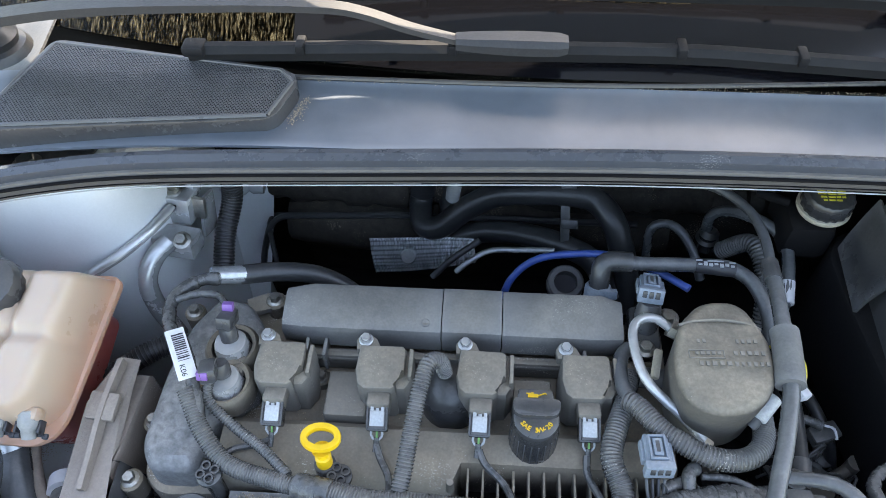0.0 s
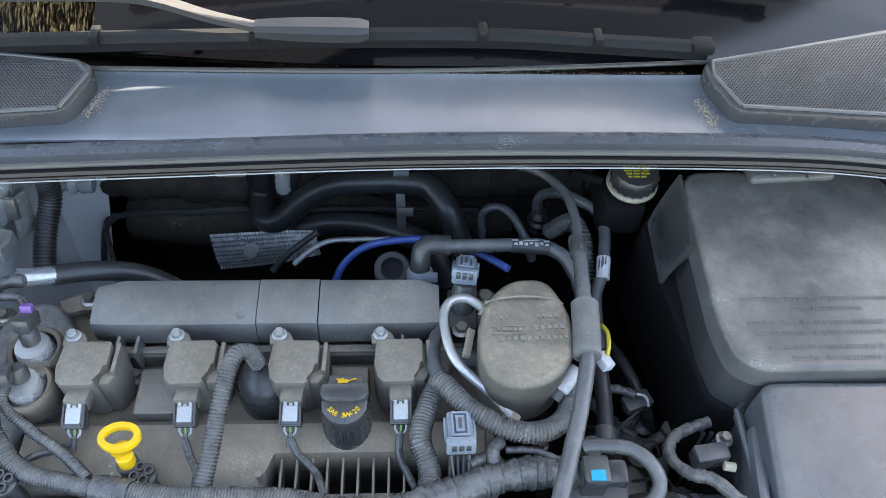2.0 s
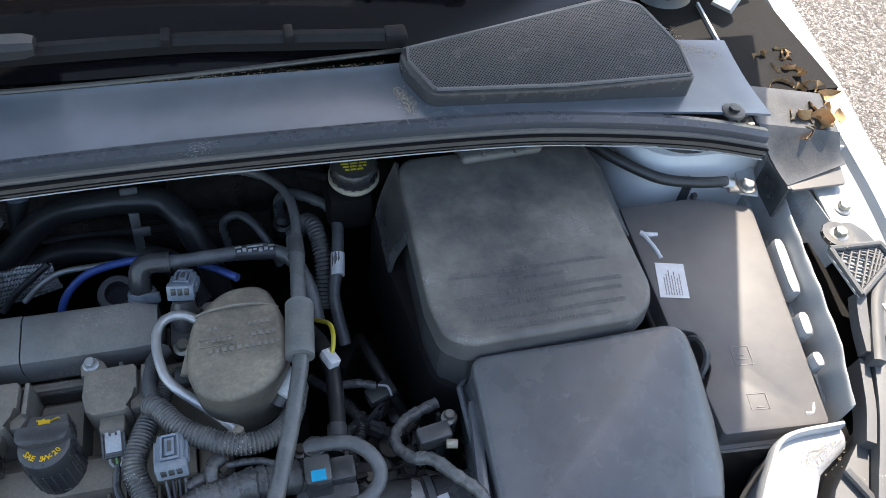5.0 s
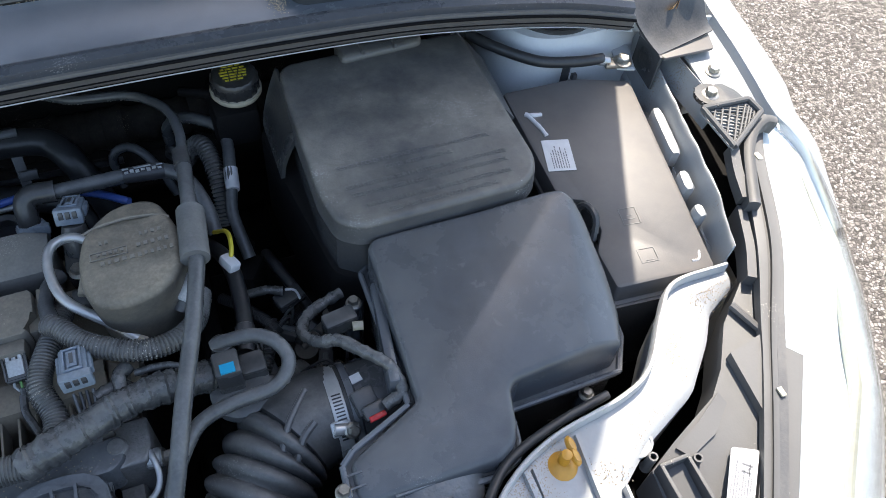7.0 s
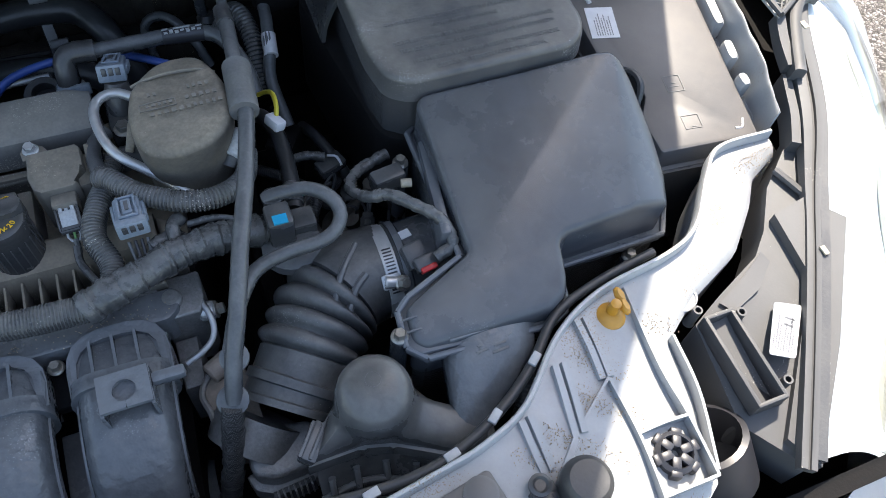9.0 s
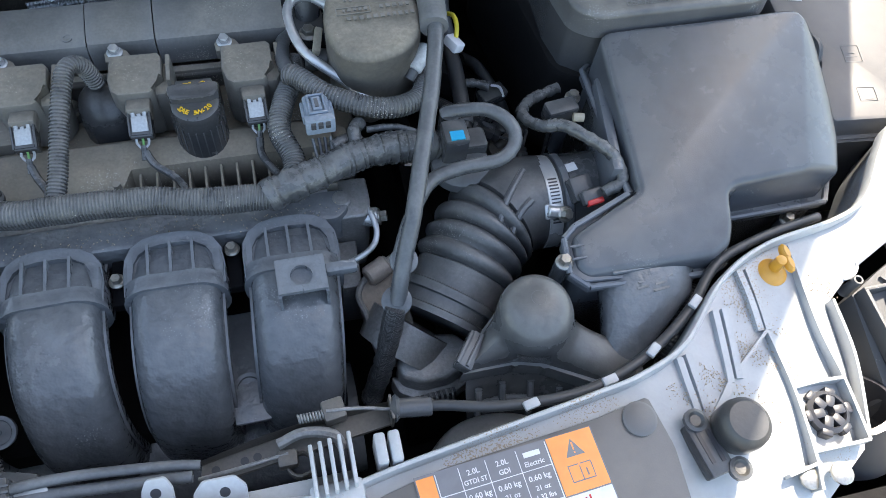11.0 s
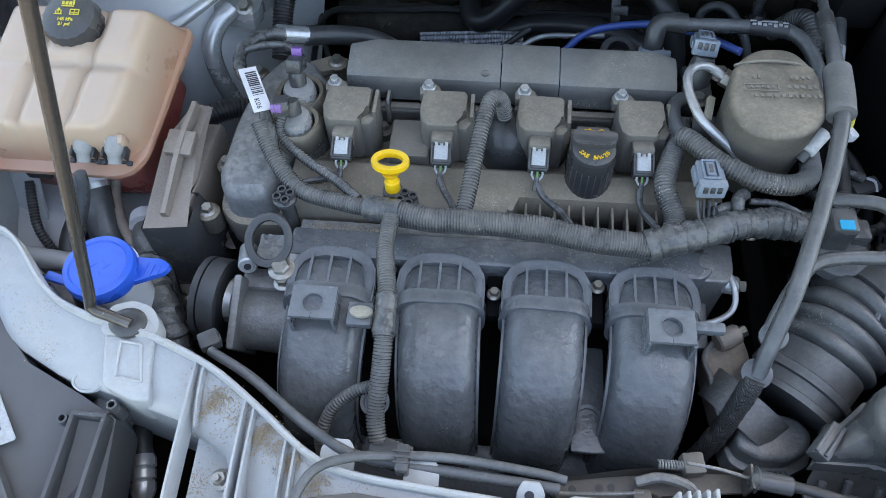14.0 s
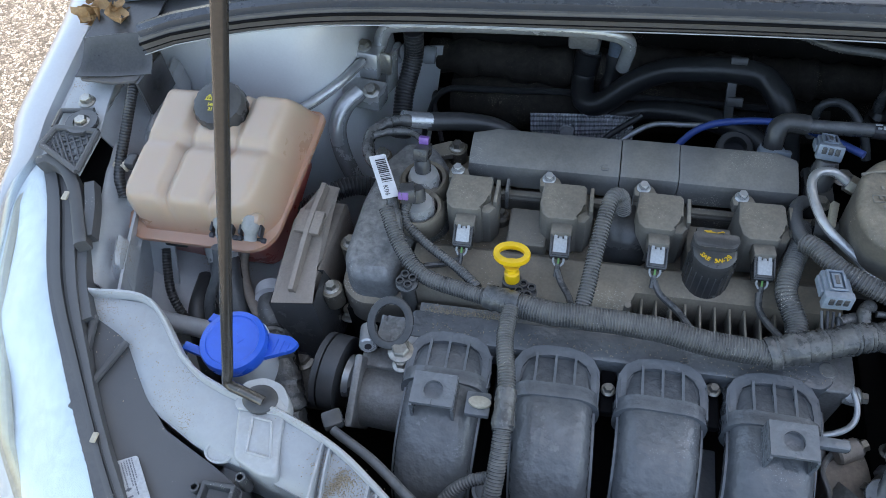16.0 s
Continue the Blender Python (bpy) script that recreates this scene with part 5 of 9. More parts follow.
# ---- engine: valve cover ----
engine = thing("engine_block", (-0.06, 0.33, 0.30), "engine block under the valve cover, coloured near-black for shade", "engine")
# block coloured near-black, standing in for the shade around it
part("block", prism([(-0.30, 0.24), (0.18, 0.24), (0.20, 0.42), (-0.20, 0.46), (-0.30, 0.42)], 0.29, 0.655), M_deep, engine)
cover = thing("valve_cover", (-0.06, 0.33, 0.65), "dusty dark-grey plastic valve cover with ribs and hollows", "valve cover")
COVER = [(-0.305, 0.250), (-0.285, 0.232), (-0.22, 0.236), (-0.014, 0.236), (-0.014, 0.264), (0.166, 0.264), (0.188, 0.275), (0.188, 0.44), (-0.20, 0.445), (-0.262, 0.447), (-0.295, 0.405), (-0.310, 0.330)]
part("body", prism(COVER, 0.645, 0.682, 0.006, corner=0.01), M_cover, cover)
# rounded front shoulder
line = [Vector((x, 0.0, 0.0)) for x in np.linspace(-0.232, 0.162, 60)]
shoulder = [(0.300, 0.684), (0.302, 0.703), (0.296, 0.708), (0.27, 0.708), (0.252, 0.704), (0.242, 0.692), (0.238, 0.672), (0.240, 0.655), (0.29, 0.655)]
part("front_shoulder", loft([[(p.x, y + (0.022 * (0.30 - y) / 0.06 if p.x > -0.012 and y < 0.29 else 0.0), z) for y, z in shoulder] for p in line]), M_cover, cover)
part("shoulder_end", prism([(0.162, 0.24), (0.178, 0.25), (0.178, 0.29), (0.162, 0.30)], 0.655, 0.702, 0.006), M_cover, cover)
# left end: timing cover hump carrying the two sensors
part("timing_hump", prism([(-0.303, 0.262), (-0.288, 0.240), (-0.245, 0.240), (-0.238, 0.285), (-0.226, 0.31), (-0.205, 0.33), (-0.203, 0.36), (-0.213, 0.40), (-0.235, 0.428), (-0.268, 0.432), (-0.290, 0.398), (-0.302, 0.34)], 0.66, 0.718, 0.018, 4, 0.004, corner=0.01), M_timing, cover, "blotched grey timing cover")
for y, x in ((0.360, -0.2345), (0.322, -0.2325)):
    part("sensor_collar", lathe([(0.026, 0), (0.026, 0.020), (0.023, 0.024), (0.0195, 0.022), (0.0195, 0.0)], (x, y, 0.712), n=28), M_cover, cover)
part("collar_bridge", box((-0.233, 0.341, 0.722), (0.03, 0.022, 0.024), 0.004), M_cover, cover)
# trench floor plates, bolt bosses and lower rail in front of the long cover
part("trench_plate", box((-0.014, 0.372, 0.697), (0.345, 0.006, 0.026), 0.002), M_cover, cover)
for x, w in ((-0.122, 0.040), (0.052, 0.036)):
    part("raised_pad", prism([(x - w / 2, 0.305), (x + w / 2, 0.305), (x + w / 2, 0.352), (x - w / 2, 0.352)], 0.68, 0.712, 0.003, corner=0.003), M_cover, cover)
for x in (-0.153, -0.061, 0.045, 0.128):
    part("boss", rod((x, 0.354, 0.68), (x, 0.354, 0.693), 0.009, 18, edge=0.0015), M_cover, cover)
    part("cover_bolt", bolt((x, 0.354, 0.693), 0.005), M_rust, cover)
for x, y, z in ((-0.214, 0.436, 0.702), (-0.300, 0.425, 0.69), (-0.312, 0.243, 0.688), (-0.306, 0.30, 0.69)):
    part("corner_lug", rod((x, y, 0.66), (x, y, z), 0.011, 18, edge=0.002), M_cover, cover)
    part("cover_bolt", bolt((x, y, z), 0.0058), M_steel, cover)
part("ear", prism([(-0.236, 0.418), (-0.222, 0.424), (-0.204, 0.43), (-0.204, 0.444), (-0.224, 0.446), (-0.245, 0.436)], 0.694, 0.701, 0.002), M_cover, cover)
# slotted comb along the front edge
for k in range(13):
    x = -0.005 + k * 0.0135
    part("comb_rib", box((x, 0.248, 0.690), (0.0022, 0.036, 0.022), 0.0006), M_cover, cover)
part("comb_rail", box((0.075, 0.2305, 0.692), (0.17, 0.003, 0.016), 0.001), M_cover, cover)
part("left_ledge", thick(grid(40, 6, lambda u, v: (-0.216 + 0.366 * u, 0.216 + 0.020 * v, 0.6935 + 0.0022 * noise.noise((u * 30, v * 8, 4)))), 0.003), M_timing, cover, "blotched dusty ledge")
part("peg", rod((-0.02, 0.246, 0.70), (-0.02, 0.244, 0.722), 0.004, 12, r1=0.003), M_cover, cover)
part("dome", lathe([(0.030, 0.0), (0.030, 0.02), (0.027, 0.034), (0.02, 0.043), (0.01, 0.047), (0, 0.048)], (-0.024, 0.340, 0.682), n=28), M_black, cover, "black rubber breather dome")

# long raised cover at the back
rail = thing("rear_rail_cover", (-0.03, 0.40, 0.70), "long dusty grey plastic cover behind the coils", "engine trim cover")
prof = [(0.3815, 0.708), (0.380, 0.730), (0.3835, 0.7375), (0.390, 0.7405), (0.424, 0.7445), (0.431, 0.742), (0.434, 0.734), (0.434, 0.69), (0.40, 0.69)]
for x0, x1, dz in ((-0.192, -0.037, 0.0), (-0.036, 0.021, 0.0012), (0.022, 0.137, 0.0)):
    rows = []
    for k in range(7):
        x = x0 + (x1 - x0) * k / 6
        s = 0.004 if (x0 < -0.19 and k == 0) or (x1 > 0.13 and k == 6) else 0.0
        rows.append([(x, y + (s if y < 0.4 else -s), z + (dz - s if z > 0.72 else 0)) for y, z in prof])
    bm = loft(rows)
    for x in (x0, x1):
        vs = [v for v in bm.verts if abs(v.co.x - x) < 1e-6]
        bm.faces.new(vs)
    part("cover_section", bm, M_rail, rail)
for x in (-0.168, -0.150, -0.02, 0.10):
    part("prop_rib", prism([(x, 0.362), (x + 0.003, 0.362), (x + 0.003, 0.382), (x, 0.382)], 0.695, 0.722), M_rail, rail)
part("dimple", lathe([(0.0045, 0), (0.0045, 0.0008), (0.003, 0.0008), (0.003, 0.0002)], (-0.052, 0.392, 0.7405), n=16), M_rail, rail)
part("front_rail", rod((-0.185, 0.374, 0.7035), (0.16, 0.374, 0.7035), 0.006, 12), M_cover, rail)

# ---- ignition coils ----
def ignition_coil():
    t = thing("ignition_coil", (0, 0, 0), "dusty black ignition coil with a white plug lock", "ignition coil", "ignition coils")
    top = [(-0.004, -0.008), (0.036, -0.008), (0.039, -0.012), (0.039, -0.034), (0.032, -0.040), (0.032, -0.050), (0.028, -0.053), (0.003, -0.053), (-0.003, -0.048), (-0.006, -0.034)]
    part("body", prism(top, -0.052, 0.0035, 0.0025, 2), M_coil, t)
    part("skirt", prism([(0.0, -0.012), (0.046, -0.012), (0.047, -0.036), (0.040, -0.048), (0.004, -0.048)], -0.056, -0.006, 0.004), M_coil, t)
    part("side_fin", box((0.044, -0.024, -0.014), (0.004, 0.03, 0.03), 0.001), M_coil, t)
    part("neck", box((0.0175, -0.060, -0.010), (0.021, 0.018, 0.016), 0.003, (-14, 0, 0)), M_coil, t)
    part("ear", prism([(-0.009, 0.0), (-0.005, 0.0065), (0.003, 0.0075), (0.010, 0.002), (0.016, -0.010), (-0.008, -0.010)], -0.012, -0.002, 0.001), M_coil, t)
    part("coil_bolt", bolt((0, 0, -0.002), 0.0048), M_alu, t)
    plug = part("plug", box((0.0175, -0.0740, -0.0150), (0.0190, 0.022, 0.014), 0.002, (22, 0, 0)), M_black, t)
    part("plug_lock", join(box((0.0175, -0.0765, -0.0085), (0.0130, 0.0140, 0.004), 0.0010, (24, 0, 0)), box((0.0128, -0.0690, -0.0060), (0.0030, 0.006, 0.004), 0.0006, (24, 0, 0)), box((0.0222, -0.0690, -0.0060), (0.0030, 0.006, 0.004), 0.0006, (24, 0, 0)), box((0.0175, -0.0695, -0.0064), (0.0030, 0.004, 0.004), 0.0005, (24, 0, 0))), M_lock, plug, "pale grey locking tab")
    part("side_rail", join(box((0.0088, -0.0755, -0.0098), (0.0018, 0.020, 0.006), 0.0005, (24, 0, 0)), box((0.0262, -0.0755, -0.0098), (0.0018, 0.020, 0.006), 0.0005, (24, 0, 0))), M_black, plug)
    part("lock_ledge", box((0.0175, -0.0835, -0.0118), (0.0150, 0.003, 0.004), 0.0006, (24, 0, 0)), M_black, plug)
    for dx, m in ((0.0125, M_lock), (0.0175, M_green), (0.0220, M_lock)):
        part("wire", tube([(dx, -0.084, -0.017), (dx, -0.088, -0.0205), (0.0170, -0.091, -0.024)], 0.0011, 6, 0.003), m, plug)
    part("wire_sheath", tube([(0.0172, -0.0885, -0.0215), (0.0168, -0.095, -0.0265), (0.0165, -0.099, -0.029)], 0.0027, 8, 0.003), M_tape, plug)
    return t


first = ignition_coil()
first.matrix_basis = pose(-0.200, 0.370, 0.742)
WORLD[first] = first.matrix_basis.copy()
for k in (1, 2, 3):
    copy_thing(first, pose(-0.200 + 0.0937 * k, 0.370, 0.742, 0, 0, (0, 0.8, -1.0, 1.2)[k]))

# ---- cam sensors on the hump ----
for k, (x, y) in enumerate(((-0.2345, 0.360), (-0.2325, 0.322))):
    t = thing("cam_sensor", (x, y, 0.715), "metal-capped solenoid with a black plug and purple lock", "solenoid", "cam solenoids")
    part("can", lathe([(0.0185, 0), (0.0185, 0.012), (0.017, 0.016), (0.016, 0.026), (0.0145, 0.030), (0.0, 0.031)], (x, y, 0.712), n=28), M_alu, t)
    part("neck", lathe([(0.0085, 0), (0.0085, 0.010), (0.007, 0.014)], (x - 0.001, y + 0.004, 0.741), (-0.1, 0.35, 1), n=18), M_black, t)
    plug = part("plug", box((x - (0.002 if k == 0 else 0.008), y + (0.014 if k == 0 else -0.003), 0.759), (0.015, 0.022, 0.014), 0.002, (-25, 0, -5 if k == 0 else 15)), M_black, t)
    part("plug_lock", box((x - (0.002 if k == 0 else 0.010), y + (0.024 if k == 0 else -0.010), 0.7655 if k == 0 else 0.764), (0.010, 0.007, 0.008), 0.0008, (-25, 0, 0)), M_purple, plug, "purple locking tab")

# ---- oil cap and dipstick ----
cap = thing("oil_cap", (0.052, 0.281, 0.70), "black oil filler cap with yellow lettering", "oil cap")
part("skirt", lathe([(0.0215, 0), (0.0215, 0.030), (0.0205, 0.045), (0.0195, 0.050), (0.017, 0.052), (0, 0.0525)], (0.052, 0.281, 0.703), n=36), M_black, cap)
part("grip", prism([(0.0315, 0.296), (0.0725, 0.296), (0.0725, 0.284), (0.066, 0.279), (0.038, 0.279), (0.0315, 0.284)], 0.745, 0.7615, 0.0025, corner=0.004), M_black, cap)
part("grip_tail", prism([(0.035, 0.297), (0.069, 0.297), (0.067, 0.311), (0.037, 0.311)], 0.725, 0.749, 0.002, corner=0.002), M_black, cap)
for k in range(22):
    a = 2 * math.pi * k / 22
    part("grip_groove", box((0.052 + 0.0215 * math.cos(a), 0.281 + 0.0215 * math.sin(a), 0.722), (0.0006, 0.0012, 0.034), 0.0, (0, 0, math.degrees(a))), M_black, cap)
for k, ch in enumerate("SAE 5W-20"):
    a = radians(-90 + (k - 4) * 13.5)
    part("letter", lettering(ch, 0.0062, pose(0.052 + 0.0165 * math.cos(a), 0.281 + 0.0165 * math.sin(a) + 0.002, 0.7556, 0, 0, math.degrees(a) + 90), 0.0003, "CENTER", 0.0001), M_yellow, cap) if ch != " " else None
part("oil_can_sign", join(bars([(-0.007, 0.0, 0.009, 0.0036), (-0.0085, 0.0034, 0.004, 0.001), (-0.004, 0.0036, 0.002, 0.0015)], pose(0.052, 0.302, 0.7492)), rod((0.054, 0.304, 0.7496), (0.060, 0.3065, 0.7496), 0.0006, 6), rod((0.060, 0.3065, 0.7496), (0.0615, 0.3055, 0.7496), 0.0006, 6)), M_yellow, cap)

cap.location.y += 0.012

dip = thing("dipstick", (-0.129, 0.250, 0.69), "yellow plastic loop handle of the oil dipstick", "dipstick")
ring = [Vector((-0.1305 + 0.0145 * math.cos(2 * math.pi * k / 32), 0.264 + 0.0105 * math.sin(2 * math.pi * k / 32), 0.754 - 0.001 * math.sin(2 * math.pi * k / 32))) for k in range(33)]
part("loop", sweep(ring, [(-0.0026, -0.0028), (0.0026, -0.0028), (0.0032, 0), (0.0026, 0.0028), (-0.0026, 0.0028), (-0.0032, 0)], cap=False), M_yellow, dip)
part("stem", lathe([(0.0072, 0), (0.0072, 0.010), (0.0055, 0.011), (0.005, 0.015), (0.0085, 0.020)], (-0.1285, 0.252, 0.729), (-0.05, 0.22, 1), n=20), M_yellow, dip)
part("sleeve", rod((-0.1285, 0.250, 0.68), (-0.1285, 0.252, 0.730), 0.0095, 20, edge=0.001), M_black, dip)

for x, y, z in ((-0.115, 0.243, 0.727), (-0.228, 0.238, 0.727)):
    t = thing("loom_stud", (x, y, 0.69), "black plastic stud with a four-lobed head", "stud", "loom studs")
    part("shaft", rod((x, y, 0.68), (x, y, z - 0.004), 0.0075, 14), M_black, t)
    part("head", lathe([(0.011, 0), (0.011, 0.004), (0.0085, 0.006)], (x, y, z - 0.006), n=24), M_black, t)
    for k in range(4):
        a = k * math.pi / 2 + 0.4
        part("lobe", lathe([(0.0042, 0), (0.0042, 0.006), (0.0026, 0.006), (0.0026, 0.001)], (x + 0.0062 * math.cos(a), y + 0.0062 * math.sin(a), z - 0.002), n=12), M_black, t)

# ---- intake manifold ----
man = thing("intake_manifold", (-0.03, 0.12, 0.55), "grey plastic intake manifold with four curved runners", "intake manifold")
part("flange_plate", prism([(-0.222, 0.196), (0.155, 0.196), (0.165, 0.205), (0.165, 0.226), (-0.222, 0.226)], 0.66, 0.697, 0.003, corner=0.004), M_manifold, man)
part("plenum", rod((-0.20, 0.075, 0.515), (0.15, 0.075, 0.515), 0.055, 24), M_manifold, man)
part("web", prism([(-0.20, 0.07), (0.14, 0.07), (0.15, 0.20), (-0.21, 0.20)], 0.50, 0.60), M_deep, man)


def rounded(w, h, r, n=4):
    out = []
    for cx, cy, a0 in ((w / 2 - r, h / 2 - r, 0), (-w / 2 + r, h / 2 - r, 90), (-w / 2 + r, -h / 2 + r, 180), (w / 2 - r, -h / 2 + r, 270)):
        for k in range(n + 1):
            a = radians(a0 + 90 * k / n)
            out.append((cx + r * math.cos(a), cy + r * math.sin(a)))
    return out


for k, (xa, xb) in enumerate(((-0.177, -0.180), (-0.078, -0.071), (0.0165, 0.011), (0.111, 0.100))):
    def rp(y, z, s):
        return (xa + (xb - xa) * s, y, z)
    path = [rp(0.196, 0.672, 0), rp(0.160, 0.682, 0.05), rp(0.125, 0.683, 0.2), rp(0.092, 0.670, 0.45), rp(0.070, 0.640, 0.7), rp(0.064, 0.60, 0.9), rp(0.068, 0.55, 1), rp(0.075, 0.50, 1)]
    line, _ = spline(path, 0.008)
    runner = part("runner", sweep(line, rounded(0.072, 0.05, 0.020, 5), scale=lambda t, i: 1.0 - 0.10 * t), M_manifold, man)
    part("side_seam", join(*[sweep([p + Vector((s * 0.0365 * (1 - 0.10 * i / len(line)), 0, 0.001)) for i, p in enumerate(line)], [(-0.0015, -0.004), (0.0015, -0.004), (0.0015, 0.004), (-0.0015, 0.004)]) for s in (-1, 1)]), M_manifold, runner)
    band, _ = spline([rp(0.160, 0.682, 0.05), rp(0.152, 0.6825, 0.07), rp(0.146, 0.683, 0.09)], 0.004)
    part("collar", sweep(band, rounded(0.082, 0.056, 0.024, 6)), M_manifold, runner)
    # ribbed cap between flange and collar: a flat arched rim round a dished floor
    arch = [(-0.0395, 0.152), (-0.0400, 0.172), (-0.0385, 0.185), (-0.033, 0.194), (-0.023, 0.199), (-0.010, 0.2005), (0.010, 0.2005), (0.023, 0.199), (0.033, 0.194), (0.0385, 0.185), (0.0400, 0.172), (0.0395, 0.152)]
    hollow = [(x * 0.80, min(0.1905, 0.152 + (y - 0.152) * 0.80)) for x, y in arch]
    part("cap_shell", prism([(xa + x * 0.98, y) for x, y in arch], 0.66, 0.6985, 0.002), M_manifold, runner)
    rim = prism([(xa + x, y) for x, y in arch + hollow[::-1]], 0.664, 0.7065)
    for v in rim.verts:
        if v.co.z > 0.70:
            v.co.z -= 6.0 * (v.co.x - xa) ** 2
    part("cap_rim", rim, M_manifold, runner)
    part("cap_bulge", prism([(xa + 0.033 * math.cos(a), 0.158 + 0.029 * math.sin(a)) for a in np.linspace(0, 2 * math.pi, 25)[:-1]], 0.685, 0.7035, 0.008, 4), M_manifold, runner)
    for dx in (-0.0185, -0.001, 0.0165):
        part("cap_rib", prism([(xa + dx - 0.0012, 0.156), (xa + dx + 0.0012, 0.156), (xa + dx + 0.0012, 0.1915), (xa + dx - 0.0012, 0.1915)], 0.69, 0.7072), M_manifold, runner)
for x, s in ((-0.181, -1), (0.116, 1)):
    ring = [(x - 0.0085 * math.sin(a), 0.130 - 0.0085 * math.cos(a)) for a in np.linspace(0, 2 * math.pi, 29)]
    t = part("hoist_bracket", prism([(x, 0.116), (x + 0.019, 0.116), (x + 0.019, 0.146), (x - 0.019, 0.146), (x - 0.019, 0.116), (x - 0.0005, 0.116)] + ring, 0.7265, 0.7305), M_manifold, man)
    for dx in (-0.0195, 0.017):
        part("bracket_web", prism([(x + dx, 0.114), (x + dx + 0.0025, 0.114), (x + dx + 0.0025, 0.146), (x + dx, 0.146)], 0.70, 0.7275), M_manifold, t)
    part("recess", prism([(x + 0.0095 * math.cos(a), 0.130 + 0.0095 * math.sin(a)) for a in np.linspace(0, 2 * math.pi, 25)[:-1]], 0.7200, 0.7250), M_manifold, t)
part("paper_tag", prism([(-0.140 + 0.010 * math.cos(a), 0.1265 + 0.0055 * math.sin(a)) for a in np.linspace(0, 2 * math.pi, 17)[:-1]], 0.724, 0.7275, 0.0008), M_cream, man, "small cream oval tag")
part("tag_bracket", box((-0.142, 0.127, 0.718), (0.022, 0.022, 0.008), 0.002), M_manifold, man)
part("side_arm", box((0.148, 0.135, 0.722), (0.026, 0.010, 0.010), 0.003), M_manifold, man)
part("runner_web", box((0.060, 0.10, 0.635), (0.03, 0.10, 0.006), 0.002), M_manifold, man)
for x, y, z in ((0.0595, 0.081, 0.640), (-0.128, 0.075, 0.66)):
    part("washer_boss", lathe([(0.013, 0), (0.013, 0.004), (0.010, 0.004), (0.009, 0.0025), (0.0022, 0.0025), (0.0018, 0.004), (0, 0.0042)], (x, y, z - 0.006), (0, -0.35, 1), n=24), M_manifold, man)
for x, y in ((-0.127, 0.190), (-0.030, 0.172), (0.0625, 0.186)):
    part("manifold_bolt", bolt((x, y, 0.688), 0.0046), M_steel, man)
    # black box in place of the shade between the caps
    part("well_shade", box((x, 0.174, 0.676), (0.0125, 0.042, 0.012), 0.002), M_void, man)

head = thing("cylinder_head_end", (0.17, 0.215, 0.64), "bare cast aluminium end of the cylinder head", "cylinder head")
part("casting", prism([(0.148, 0.199), (0.180, 0.199), (0.186, 0.212), (0.186, 0.240), (0.150, 0.240)], 0.60, 0.690, 0.004, 3, corner=0.003), M_cast, head)
part("boss", rod((0.178, 0.206, 0.676), (0.192, 0.204, 0.676), 0.009, 18, edge=0.002), M_alu, head)
part("head_bolt", bolt((0.192, 0.204, 0.676), 0.0055, (1, -0.1, 0.2)), M_steel, head)
part("boss", rod((0.160, 0.216, 0.684), (0.160, 0.216, 0.6975), 0.009, 18, edge=0.002), M_cast, head)
part("thin_pipe", tube([(0.176, 0.226, 0.684), (0.184, 0.205, 0.686), (0.187, 0.188, 0.682), (0.183, 0.176, 0.678), (0.172, 0.168, 0.676), (0.158, 0.164, 0.672)], 0.0028, 10, 0.003), M_alu, head, "thin bent steel pipe")
part("web", prism([(0.150, 0.15), (0.168, 0.15), (0.170, 0.198), (0.150, 0.198)], 0.58, 0.652, 0.003), M_cast, head)

# ---- round cover of the fuel pump ----
pump = thing("pump_cover", (0.213, 0.345, 0.68), "dusty brown-grey round plastic pump cover", "pump cover")
CAN = [(0.181, 0.386), (0.195, 0.402), (0.208, 0.409), (0.230, 0.410), (0.241, 0.402), (0.248, 0.381), (0.254, 0.358), (0.255, 0.338), (0.251, 0.318), (0.241, 0.302), (0.225, 0.291), (0.204, 0.286), (0.188, 0.288), (0.173, 0.299), (0.166, 0.318), (0.166, 0.346), (0.172, 0.370)]
can = prism(CAN, 0.715, 0.789, 0.007, 4, 0.002, corner=0.006)
for v in can.verts:
    v.co.z -= max(0.0, v.co.y - 0.368) * 0.30 * (v.co.z > 0.75) + 14 * ((v.co.x - 0.211) ** 2 * (v.co.z > 0.75)) * 0.12
    if v.co.z < 0.75:
        v.co.x, v.co.y = 0.209 + (v.co.x - 0.209) * 0.90, 0.340 + (v.co.y - 0.340) * 0.90
part("body", can, M_coil, pump)
part("shoulder_edge", tube([(0.176, 0.375, 0.783), (0.190, 0.379, 0.7845), (0.212, 0.381, 0.785), (0.235, 0.379, 0.784), (0.247, 0.374, 0.782)], 0.0016, 8, 0.004), M_coil, pump)
part("lower_cone", lathe([(0.012, 0), (0.022, 0.015), (0.034, 0.05)], (0.207, 0.328, 0.668), n=28), M_coil, pump)
m = Matrix.Translation((0.211, 0.345, 0.7892)) @ pose(0, 0, 0, 0, 0, 182)
for r in word_bars(-0.034, 0.009, 0.064, 0.0038, 4, 0.035, 0.06) + word_bars(-0.032, -0.0015, 0.026, 0.0038, 5, 0.08, 0.13) + word_bars(-0.028, -0.013, 0.018, 0.0036, 6, 0.1, 0.18) + word_bars(0.016, -0.013, 0.007, 0.0036, 7, 0.3, 0.4) + word_bars(0.005, -0.0008, 0.024, 0.003, 9, 0.09, 0.14):
    part("moulded_mark", bars([r], m, 0.0006), M_coil, pump)
